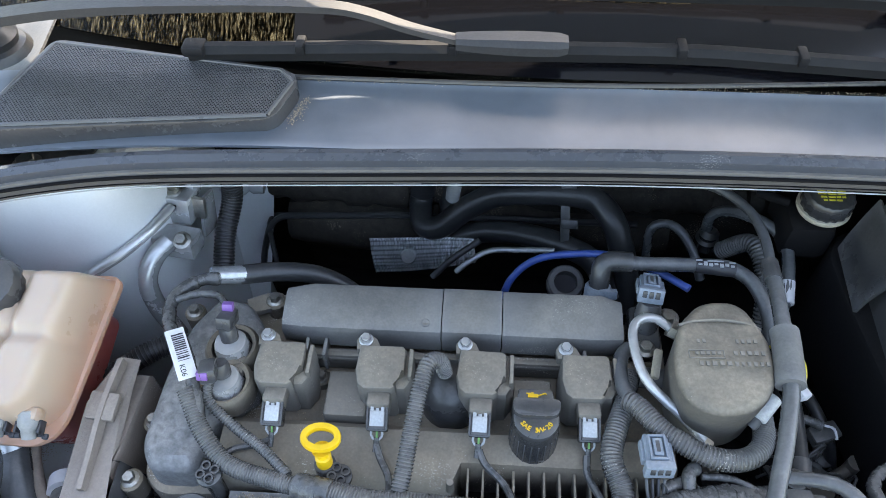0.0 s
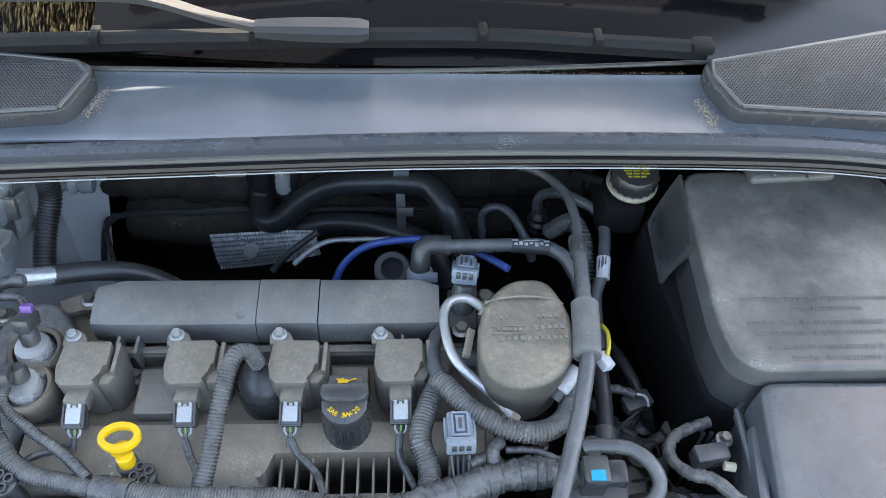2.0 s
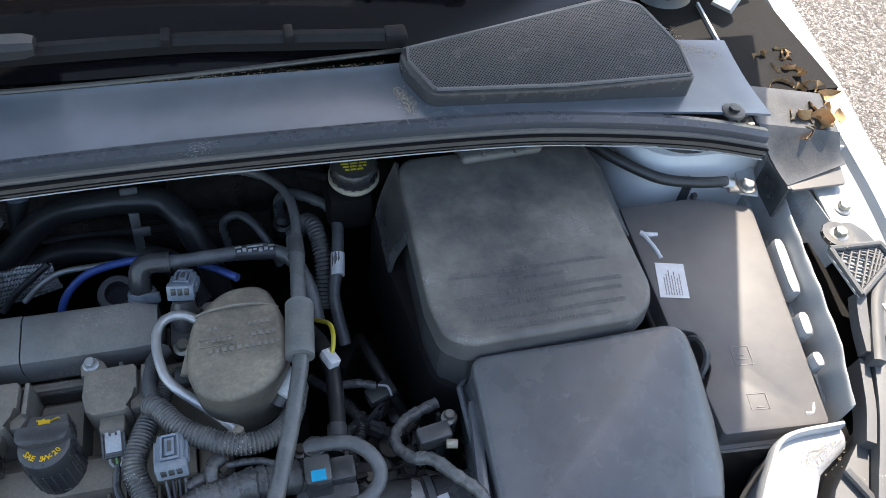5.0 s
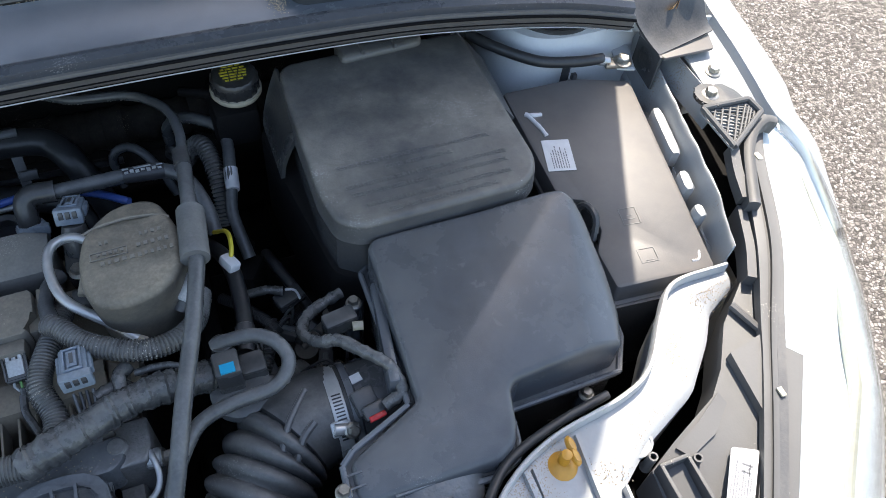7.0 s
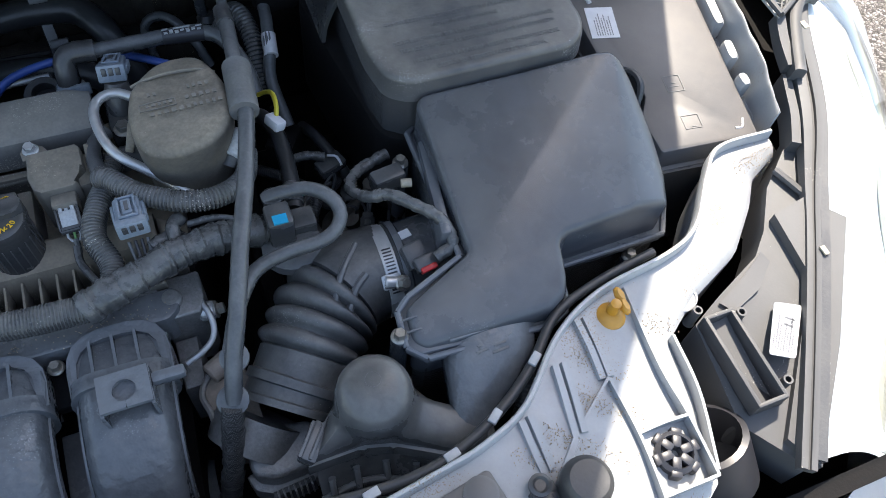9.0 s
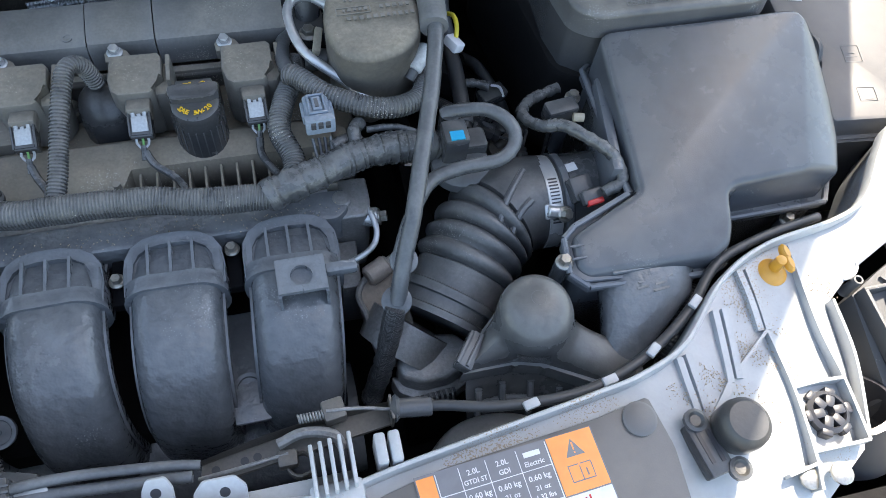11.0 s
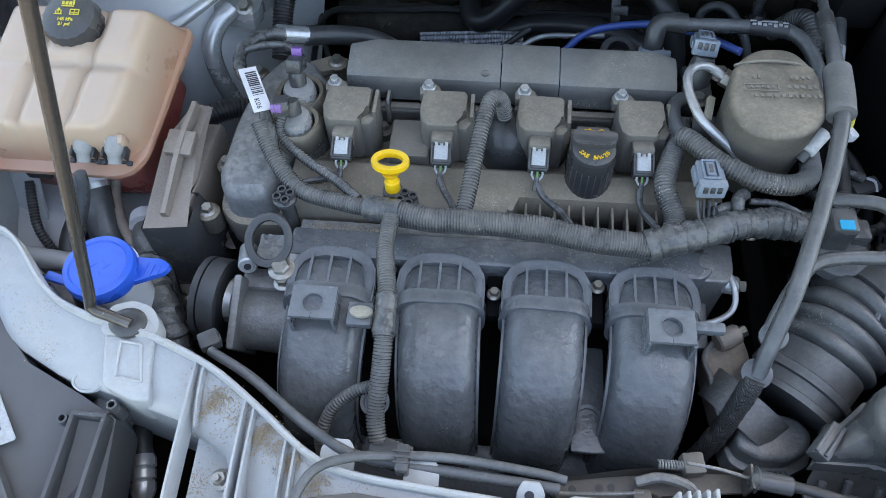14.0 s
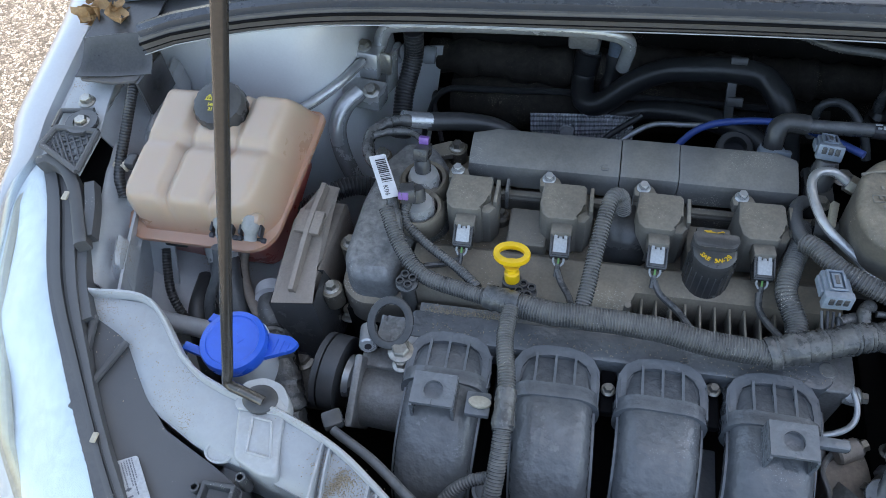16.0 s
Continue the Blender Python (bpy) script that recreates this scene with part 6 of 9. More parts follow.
frame_bars = [(0.002, -0.0022, 0.030, 0.0007), (0.002, 0.0052, 0.030, 0.0007), (0.002, -0.0022, 0.0007, 0.008), (0.0315, -0.0022, 0.0007, 0.008)]
part("moulded_frame", bars(frame_bars, m, 0.0006), M_coil, pump)


# ---- battery cover, air filter housing, fuse box ----
batt = thing("battery_cover", (0.47, 0.40, 0.66), "scuffed black plastic battery cover with moulded warnings", "battery cover")
BAT = [(0.376, 0.45), (0.380, 0.508), (0.390, 0.520), (0.445, 0.522), (0.535, 0.521), (0.586, 0.518), (0.585, 0.43), (0.584, 0.325), (0.575, 0.304), (0.556, 0.2915), (0.398, 0.2905), (0.379, 0.304), (0.373, 0.34)]
part("lid", prism(BAT, 0.781, 0.806, 0.015, 6, 0.002, corner=0.010), M_box, batt)
# side, skirt and flap use darker blacks for the shade below the lid
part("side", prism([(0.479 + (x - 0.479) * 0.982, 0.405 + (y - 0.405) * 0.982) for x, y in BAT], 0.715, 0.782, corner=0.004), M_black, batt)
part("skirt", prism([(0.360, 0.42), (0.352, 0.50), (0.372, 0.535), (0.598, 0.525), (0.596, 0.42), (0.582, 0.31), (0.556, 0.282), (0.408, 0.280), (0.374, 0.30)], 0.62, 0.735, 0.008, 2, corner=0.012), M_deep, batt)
part("ear_flap", thick(grid(8, 8, lambda u, v: (0.358 + 0.022 * u, 0.428 + 0.088 * v - 0.016 * (1 - u) * v, 0.738 + 0.058 * u ** 0.6 + 0.008 * v)), 0.004), M_black, batt)
part("rear_flap", thick(grid(6, 6, lambda u, v: (0.582 + 0.028 * u, 0.525 - 0.09 * v - 0.02 * u, 0.803 - 0.03 * u - 0.01 * v)), 0.003), M_box, batt)
part("clip_recess", prism([(0.446, 0.500), (0.535, 0.506), (0.540, 0.522), (0.53, 0.534), (0.446, 0.534)], 0.79, 0.8125, 0.006, 3, corner=0.006), M_box, batt)
for x in (0.47, 0.505):
    part("clip_rib", box((x, 0.515, 0.8135), (0.003, 0.024, 0.006), 0.001), M_box, batt)
lines = [("REMOVE COVER TO SERVICE BATTERY. ALWAYS REINSTALL", 0.3615, 0.474), ("COVER AFTER SERVICING.", 0.351, 0.474), ("POUR INTERVENIR SUR LA BATTERIE, ENLEVER LE COUVERCLE", 0.337, 0.478), ("TOUJOURS REPOSER LE COUVERCLE APRES INTERVENTION.", 0.3265, 0.478), ("PARA REVISAR LA BATERIA, RETIRE EL PROTECTOR QUE", 0.3125, 0.481), ("DEBERA SER REINSTALADO AL FINALIZAR.", 0.302, 0.481)]
for s, y, x in lines:
    part("warning_line", lettering(s, 0.0068, pose(x, y - 0.001, 0.8062, 0, 0, 0.5) @ Matrix.Diagonal((0.83, 1, 1, 1)), 0.0004, "CENTER", 0.0), M_mould, batt)

air = thing("air_filter_housing", (0.48, 0.2, 0.55), "black plastic air filter housing with a raised rim", "air filter box")
AIR = [(0.401, 0.284), (0.408, 0.290), (0.430, 0.290), (0.500, 0.288), (0.532, 0.288), (0.578, 0.287), (0.588, 0.281), (0.5905, 0.268), (0.548, 0.1345), (0.483, 0.1345), (0.475, 0.130), (0.469, 0.102), (0.462, 0.088), (0.446, 0.080), (0.338, 0.083), (0.330, 0.091), (0.332, 0.1165), (0.340, 0.1215), (0.397, 0.1455)]
LOW = AIR[:6] + [(0.606, 0.288), (0.620, 0.272), (0.620, 0.235), (0.608, 0.165), (0.592, 0.137)] + AIR[9:]
slope = lambda x, y: 0.728 + 0.225 * y + 0.04 * (x - 0.47)


TOP = AIR[:5] + [(0.578, 0.288), (0.592, 0.286), (0.602, 0.276), (0.605, 0.255), (0.605, 0.205), (0.601, 0.168), (0.590, 0.1385)] + AIR[9:]
lid = prism(TOP, 0.690, 0.758, 0.007, 4, 0.0, corner=0.004)
fold, foot = Vector((0.133, -0.042, 0)).normalized(), Vector((0.5485, 0.135, 0.7))
for off in (-0.002, 0.002):
    bmesh.ops.bisect_plane(lid, geom=lid.verts[:] + lid.edges[:] + lid.faces[:], plane_co=foot + fold * off, plane_no=fold)
for v in lid.verts:
    if v.co.z > 0.738:
        v.co.z += slope(v.co.x, v.co.y) - 0.758 - 0.42 * max(0.0, (v.co - foot).dot(fold))
    elif v.co.x > 0.592:
        v.co.x += 0.012
part("lid", lid, M_air, air)
grown = []
for (x0, y0), (x1, y1), (x2, y2) in zip(LOW[-1:] + LOW[:-1], LOW, LOW[1:] + LOW[:1]):
    d = Vector((x2 - x0, y2 - y0)).normalized()
    grown.append((x1 - d.y * 0.006, y1 + d.x * 0.006))
ledge_z = lambda x, y: min(max(0.705, 0.745 - 0.40 * max(0.0, x - 0.39)), slope(x, y) - 0.010)
rim = prism(grown, 0.712, 0.7215, 0.001)
for v in rim.verts:
    v.co.z += ledge_z(v.co.x, v.co.y) - 0.7185
part("rim", rim, M_air, air)
lipline = [Vector((x, y, ledge_z(x, y) + 0.004)) for x, y in grown + grown[:1]]
part("rim_lip", join(*[rod(a, b, 0.0028, 8) for a, b in zip(lipline, lipline[1:])]), M_air, air)
nose = prism([(0.400, 0.151), (0.3255, 0.1195), (0.3240, 0.091), (0.3335, 0.0800), (0.447, 0.0770), (0.4735, 0.095), (0.480, 0.130), (0.46, 0.15)], 0.728, 0.7385, 0.002, corner=0.003)
for v in nose.verts:
    v.co.z -= 0.34 * max(0.0, v.co.x - 0.405)
part("nose_flange", nose, M_air, air)
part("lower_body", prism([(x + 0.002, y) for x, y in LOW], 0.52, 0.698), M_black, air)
for x, y in ((0.322, 0.100), (0.381, 0.262), (0.398, 0.305), (0.560, 0.126)):
    z = 0.738 if x < 0.5 else 0.694
    t = part("screw_post", rod((x, y, 0.66), (x, y, z), 0.0075, 16, edge=0.001), M_air, air)
    part("housing_screw", bolt((x, y, z), 0.005), M_steel, t)
for x, y, w, a in ((0.333, 0.108, 0.012, 0), (0.333, 0.098, 0.012, 0)):
    part("rim_tooth", box((x, y, slope(x, y) + 0.0005), (w, 0.0015, 0.002)), M_air, air)

fuse = thing("fuse_box", (0.68, 0.3, 0.62), "flat black plastic fuse box lid, partly in the sun", "fuse box")
FUSE = [(0.612, 0.452), (0.700, 0.452), (0.763, 0.432), (0.729, 0.190), (0.622, 0.198), (0.621, 0.24), (0.637, 0.262), (0.637, 0.298), (0.612, 0.308)]


def tilted(bm):
    for v in bm.verts:
        v.co.z += 0.115 * (v.co.y - 0.2)
    return bm


part("lid", tilted(prism(FUSE, 0.712, 0.7375, 0.003, 2, corner=0.004)), M_fuse, fuse)
part("tray", tilted(prism([(0.612, 0.455), (0.768, 0.435), (0.735, 0.182), (0.615, 0.192)], 0.58, 0.712)), M_black, fuse)
part("lid_lip", tilted(prism([(0.610, 0.456), (0.702, 0.456), (0.767, 0.434), (0.732, 0.186), (0.618, 0.194), (0.617, 0.24), (0.632, 0.262), (0.632, 0.296), (0.609, 0.304)], 0.708, 0.7135, 0.001)), M_fuse, fuse)
part("latch_loop", tube([(0.622, 0.296, 0.735), (0.632, 0.290, 0.752), (0.634, 0.272, 0.752), (0.628, 0.258, 0.735)], 0.004, 8, 0.004), M_black, fuse)
frame3 = lambda x, y, w, h: [(x, y, w, 0.0006), (x, y + h, w, 0.0006), (x, y, 0.0006, h), (x + w, y, 0.0006, h)]
ms = Matrix.Translation((0.672, 0.268, 0.7455)) @ pose(0, 0, 0, 6.5, 0, -6)
part("moulded_sign", bars(frame3(-0.009, -0.010, 0.018, 0.019) + [(-0.007, -0.004, 0.012, 0.0006), (-0.003, 0.0, 0.006, 0.0006)], ms, 0.0002), M_fuse, fuse)
ms = Matrix.Translation((0.669, 0.222, 0.7402)) @ pose(0, 0, 0, 6.5, 0, -6)
part("moulded_sign", bars(frame3(-0.010, -0.008, 0.018, 0.015) + [(-0.004, -0.006, 0.008, 0.0006)], ms, 0.0002), M_fuse, fuse)
ms = Matrix.Translation((0.635, 0.357, 0.7562)) @ pose(0, 0, 0, 6.5, 0, -13)
st = solo("fuse_box_sticker", (lambda b: (b.transform(ms), b)[1])(box((0, 0, 0), (0.030, 0.040, 0.0006))), M_white, "white sticker with small print on the fuse box lid", "sticker")
part("small_print", bars([(y, x, h, w) for k in range(7) for x, y, w, h in word_bars(-0.017, k * 0.0027 - 0.0085, 0.020 + 0.012 * ((k * 7) % 5) / 5, 0.0010, k + 60, 0.06, 0.16)], ms @ pose(0, 0, 0.0004), 0.0001), M_greylabel, st)
mark = thing("paint_mark", (0.632, 0.40, 0.762), "white brushed paint mark on the lid", "paint mark")
part("stroke", tilted(tube([(0.6235, 0.417, 0.7372), (0.6265, 0.412, 0.7378), (0.632, 0.395, 0.7378), (0.634, 0.384, 0.7372)], 0.0023, 8, 0.002, rough=0.2)), M_white, mark)
part("stroke", tilted(tube([(0.6235, 0.417, 0.7372), (0.632, 0.4135, 0.7378), (0.641, 0.4125, 0.7372)], 0.0023, 8, 0.002, rough=0.2, seed=2)), M_white, mark)
mark = thing("paint_mark", (0.712, 0.208, 0.742), "white brushed paint tick on the lid", "paint mark")
part("stroke", tilted(tube([(0.709, 0.203, 0.7373), (0.7165, 0.2025, 0.7376), (0.722, 0.211, 0.7373)], 0.0013, 6, 0.002, rough=0.2)), M_white, mark)

# ---- coolant tank ----
tank = thing("coolant_tank", (-0.44, 0.335, 0.735), "translucent beige coolant tank with orange coolant", "coolant tank", turn=(15.5, 0, 0))
TM = WORLD[tank]


def tank_top():
    def place(u, v):
        x, y = -0.088 + 0.176 * u, -0.068 + 0.150 * v
        w = 0.080 - 0.022 * max(0, 0.22 - v) ** 2 * 20
        x = w * (2 * u - 1) - 0.016 + 0.020 * v
        e = min(u, 1 - u) * 2
        f = min(v, 1 - v) * 2
        rim = min(1.0, (1 - (1 - min(1, e * 3.4)) ** 2.8)) * min(1.0, (1 - (1 - min(1, f * 3.6)) ** 2.8))
        h = 0.058 * rim
        for g in (0.36, 0.66):
            h -= 0.0075 * rim * math.exp(-((u - g) / 0.034) ** 2)
        h -= 0.0065 * rim * math.exp(-((v - 0.52) / 0.045) ** 2) * (1 if u > 0.3 else 0.5)
        h -= 0.016 * rim * math.exp(-((u - 0.5) ** 2 + (v - 0.80) ** 2) / 0.012)
        return TM @ Vector((x, y, h))
    return grid(64, 64, place)


part("upper_shell", tank_top(), M_tank, tank)
edge = [(-0.103, -0.054), (-0.090, -0.079), (0.048, -0.080), (0.066, -0.064), (0.072, -0.03), (0.090, 0.086), (-0.080, 0.086)]
bm = prism(edge, -0.006, 0.001, 0.001, corner=0.014)
bm.transform(TM)
part("weld_flange", bm, M_tank, tank)
bm = prism([(-0.088, -0.066), (0.045, -0.066), (0.055, 0.07), (-0.070, 0.07)], -0.085, -0.005, 0.0, corner=0.014)
bm.transform(TM)
part("lower_shell", bm, M_tank_low, tank, "lower half full of red-orange coolant")
capm = (TM @ Vector((-0.001, 0.052, 0.040)))
capup = TM.to_3x3() @ Vector((0, 0, 1))
cp = part("cap", lathe([(0.0255, 0), (0.0275, 0.004), (0.0275, 0.020), (0.025, 0.026), (0.017, 0.029), (0.0, 0.0295)], capm, capup, n=36, knurl=-0.04), M_black, tank, "black screw cap with yellow symbols")
cm = axis(capm + capup * 0.0297, capup)
part("cap_print", bars([(-0.006, 0.0075, 0.012, 0.0010), (-0.006, 0.0095, 0.0025, 0.0035), (-0.0025, 0.0095, 0.0025, 0.0035), (0.001, 0.0095, 0.0025, 0.0035), (0.0045, 0.0095, 0.0015, 0.0055), (-0.005, 0.0145, 0.0035, 0.0012), (0.0005, 0.0145, 0.0035, 0.0022)], cm, 0.0003), M_tape_y, cp)
part("cap_print", bars([(-0.0115, -0.001, 0.0075, 0.0009), (-0.0105, 0.0, 0.0009, 0.003), (-0.0055, 0.0, 0.0009, 0.003), (-0.0095, 0.003, 0.0035, 0.0012), (-0.0085, 0.0042, 0.0016, 0.0014), (-0.0082, 0.0004, 0.0008, 0.0022)], cm, 0.0003), M_tape_y, cp)
part("cap_print", bars([(0.003, -0.001, 0.009, 0.0009), (0.003, 0.0042, 0.009, 0.0009), (0.003, -0.001, 0.0009, 0.006), (0.0112, -0.001, 0.0009, 0.006), (0.0071, -0.001, 0.0009, 0.006), (0.0045, 0.001, 0.002, 0.0008), (0.0085, 0.001, 0.002, 0.0008)], cm, 0.0003), M_tape_y, cp)
part("cap_text", lettering("145 kPa", 0.0048, cm @ pose(0, -0.0072, 0.0002), 0.0002, "CENTER", 0.00012), M_tape_y, cp)
part("cap_text", lettering("21 psi", 0.0048, cm @ pose(0, -0.0122, 0.0002), 0.0002, "CENTER", 0.00012), M_tape_y, cp)
for x in (0.020, 0.050):
    spout = lathe([(0.0085, 0), (0.0095, 0.003), (0.0095, 0.014), (0.007, 0.018), (0.006, 0.026)], (x, -0.052, 0.034), (0, -0.75, -0.35), n=20)
    spout.transform(TM)
    t = part("spout", spout, M_spout, tank, "grey push-fit spout")
    for c, size in (((x - 0.0105, -0.066, 0.026), (0.0025, 0.012, 0.010)), ((x + 0.0105, -0.066, 0.026), (0.0025, 0.012, 0.010)), ((x, -0.072, 0.019), (0.023, 0.003, 0.004)), ((x - 0.0125, -0.073, 0.020), (0.005, 0.005, 0.004)), ((x + 0.0125, -0.073, 0.020), (0.005, 0.005, 0.004))):
        bm = box(c, size, 0.001)
        bm.transform(TM)
        part("spring_clip", bm, M_print, t, "black spring clip")
    part("spout_web", (lambda m: (m.transform(TM), m)[1])(box((x, -0.056, 0.030), (0.022, 0.014, 0.020), 0.006)), M_tank, t)
part("bracket", thick(grid(4, 4, lambda u, v: TM @ Vector((-0.118 + 0.055 * u, -0.11 + 0.045 * v, -0.035 - 0.045 * (1 - v)))), 0.003), M_paint, tank)
part("bracket_lip", thick(grid(4, 2, lambda u, v: TM @ Vector((-0.118 + 0.012 * v, -0.11 + 0.045 * u, -0.080 + 0.045 * u + 0.025 * v))), 0.003), M_paint, tank)

# ---- washer filler ----
wash = thing("washer_filler", (-0.371, 0.148, 0.62), "bright blue washer cap on a white neck", "washer filler")
part("neck", lathe([(0.024, 0), (0.026, 0.07), (0.029, 0.10)], (-0.368, 0.150, 0.625), n=28), M_paint, wash)
wc = part("cap", lathe([(0.0300, 0), (0.0312, 0.004), (0.0312, 0.012), (0.030, 0.0155), (0.025, 0.017), (0.024, 0.0155), (0, 0.0155)], (-0.370, 0.147, 0.722), n=40), M_blue, wash, "blue snap cap")
part("tab", prism([(-0.342, 0.138), (-0.316, 0.150), (-0.312, 0.158), (-0.322, 0.164), (-0.345, 0.164)], 0.722, 0.7275, 0.001, corner=0.003), M_blue, wc)
part("hinge", prism([(-0.420, 0.137), (-0.398, 0.132), (-0.398, 0.140), (-0.418, 0.145)], 0.722, 0.727, 0.001), M_blue, wc)
part("hinge_arm", prism([(-0.405, 0.168), (-0.393, 0.166), (-0.393, 0.174), (-0.402, 0.176)], 0.724, 0.729, 0.001), M_blue, wc)
ringpts = [Vector((-0.424 + 0.0075 * math.cos(k * math.pi / 8), 0.134 + 0.0075 * math.sin(k * math.pi / 8), 0.722)) for k in range(17)]
part("tether_loop", sweep(ringpts, circle(0.002, 6), cap=False), M_black, wash)
for a in range(4):
    part("cap_ridge", box((-0.368 + 0.006 * math.cos(a * 1.57), 0.147 + 0.006 * math.sin(a * 1.57), 0.7377), (0.007, 0.0008, 0.0006), 0.0002, (0, 0, 45 + 90 * a)), M_blue, wc)
for a in range(3):
    part("tab_ridge", box((-0.333 + 0.006 * a, 0.151, 0.7280), (0.0012, 0.016 - 0.003 * a, 0.001), 0.0003, (0, 0, -8)), M_blue, wc)

# ---- hood prop and its bush ----
prop = thing("hood_prop", (-0.33, 0.098, 0.735), "bare steel hood prop rod hooked into a rubber bush", "prop rod")
base = Vector((-0.352, 0.099, 0.754))
top = base + Vector((0.228, 0.169, 0.959)) * 0.80
part("bar", tube([(-0.3175, 0.0885, 0.7505), (-0.336, 0.0935, 0.7535), (-0.350, 0.0972, 0.756), base + Vector((0.001, 0.001, 0.006)), base + (top - base) * 0.03, base + (top - base) * 0.1, base + (top - base) * 0.5, top], 0.0048, 14, 0.006), M_rod, prop)
part("bush", lathe([(0.0135, 0), (0.0135, 0.004), (0.010, 0.007), (0.007, 0.0075)], (-0.3220, 0.0915, 0.7445), n=24, squash=(1.15, 0.95)), M_rubber, prop)
part("bush_tab", prism([(-0.343, 0.081), (-0.297, 0.081), (-0.296, 0.092), (-0.306, 0.107), (-0.324, 0.112), (-0.342, 0.105)], 0.7285, 0.7470, 0.002, corner=0.006), M_support, prop)

# ---- engine mount ----
mount = thing("engine_mount", (-0.35, 0.27, 0.60), "brown dirty cast engine mount bracket", "engine mount")
part("arm", loft([[(-0.365, 0.212, 0.697), (-0.322, 0.216, 0.699), (-0.330, 0.240, 0.700), (-0.366, 0.240, 0.697)], [(-0.367, 0.252, 0.700), (-0.328, 0.256, 0.702), (-0.326, 0.27, 0.700), (-0.366, 0.27, 0.698)], [(-0.363, 0.302, 0.716), (-0.330, 0.306, 0.714), (-0.326, 0.32, 0.712), (-0.36, 0.32, 0.714)], [(-0.346, 0.34, 0.722), (-0.328, 0.342, 0.718), (-0.326, 0.35, 0.716), (-0.344, 0.35, 0.72)]]), M_mount, mount)
part("front_face", loft([[(-0.366, 0.211, 0.698), (-0.321, 0.215, 0.700), (-0.321, 0.255, 0.700), (-0.366, 0.255, 0.698)], [(-0.364, 0.207, 0.66), (-0.318, 0.210, 0.66), (-0.315, 0.26, 0.66), (-0.366, 0.26, 0.66)], [(-0.352, 0.20, 0.60), (-0.315, 0.20, 0.60), (-0.31, 0.27, 0.60), (-0.36, 0.27, 0.60)]]), M_black, mount)
part("arm_body", prism([(-0.364, 0.240), (-0.326, 0.240), (-0.320, 0.345), (-0.352, 0.345)], 0.60, 0.699, 0.006), M_mount, mount)
part("flange_tab", box((-0.343, 0.297, 0.722), (0.028, 0.026, 0.008), 0.002, (14, 0, -5)), M_mount, mount)
part("spine", sweep(spline([(-0.338, 0.342, 0.729), (-0.342, 0.297, 0.724), (-0.346, 0.258, 0.709), (-0.346, 0.225, 0.703)], 0.008)[0], [(-0.004, -0.006), (0.004, -0.006), (0.0025, 0.004), (-0.0025, 0.004)]), M_mount, mount)
for p in ((-0.349, 0.199, 0.603), (-0.305, 0.255, 0.62)):
    part("mount_bolt", bolt(p, 0.0095), M_steel, mount)
part("foot", box((-0.345, 0.195, 0.585), (0.09, 0.08, 0.03), 0.006), M_cast, mount)

# ---- belt tensioner, thermostat parts left of the manifold ----
tens = thing("belt_pulley", (-0.31, 0.17, 0.66), "dark grooved belt pulley on a cast arm", "pulley")
part("pulley", lathe([(0.020, 0), (0.037, 0.001), (0.039, 0.002), (0.039, 0.008), (0.0365, 0.0085), (0.0365, 0.0095), (0.039, 0.010), (0.039, 0.026), (0.034, 0.028), (0.016, 0.026)], (-0.308, 0.170, 0.650), (1, -0.12, 0), n=40), M_rubber, tens)
part("hub", lathe([(0.022, 0), (0.020, 0.006), (0.010, 0.010), (0.008, 0.016)], (-0.280, 0.167, 0.650), (1, -0.12, 0), n=24), M_alu, tens)
part("body", lathe([(0.028, 0), (0.030, 0.006), (0.030, 0.048), (0.026, 0.052)], (-0.264, 0.150, 0.650), (1, -0.05, 0), n=28), M_cast, tens)
part("flange", box((-0.262, 0.150, 0.652), (0.008, 0.068, 0.075), 0.003, (20, 0, 0)), M_cast, tens)
part("arm", box((-0.240, 0.178, 0.668), (0.05, 0.022, 0.022), 0.004), M_cast, tens)
part("arm_bolt", bolt((-0.222, 0.168, 0.690), 0.006), M_steel, tens)
eye = thing("lifting_eye", (-0.236, 0.225, 0.68), "black oval lifting eye on an aluminium boss", "lifting eye")
loop = [Vector((-0.237 + 0.0185 * math.cos(2 * math.pi * k / 28), 0.199 + 0.0190 * math.sin(2 * math.pi * k / 28), 0.712 + 0.010 * math.sin(2 * math.pi * k / 28))) for k in range(29)]
part("loop", sweep(loop, rounded(0.008, 0.006, 0.002, 2), cap=False), M_black, eye)
part("boss", rod((-0.263, 0.205, 0.684), (-0.257, 0.180, 0.694), 0.009, 18, edge=0.0015), M_alu, eye)
# black plug end stands in for the shade inside the bore
part("boss_bore", rod((-0.2575, 0.182, 0.6935), (-0.2568, 0.1792, 0.6944), 0.0035, 12), M_print, eye)
part("sand_pocket", thick(grid(12, 8, lambda u, v: (-0.25 + 0.028 * u, 0.186 + 0.028 * v, 0.698 + 0.003 * noise.noise((u * 9, v * 7, 2)))), 0.003), M_timing, eye, "blotched dusty metal floor of the eye")
part("eye_bolt", bolt((-0.224, 0.178, 0.698), 0.0085), M_steel, eye)
part("pillar", box((-0.214, 0.20, 0.67), (0.018, 0.05, 0.05), 0.004), M_alu, eye)

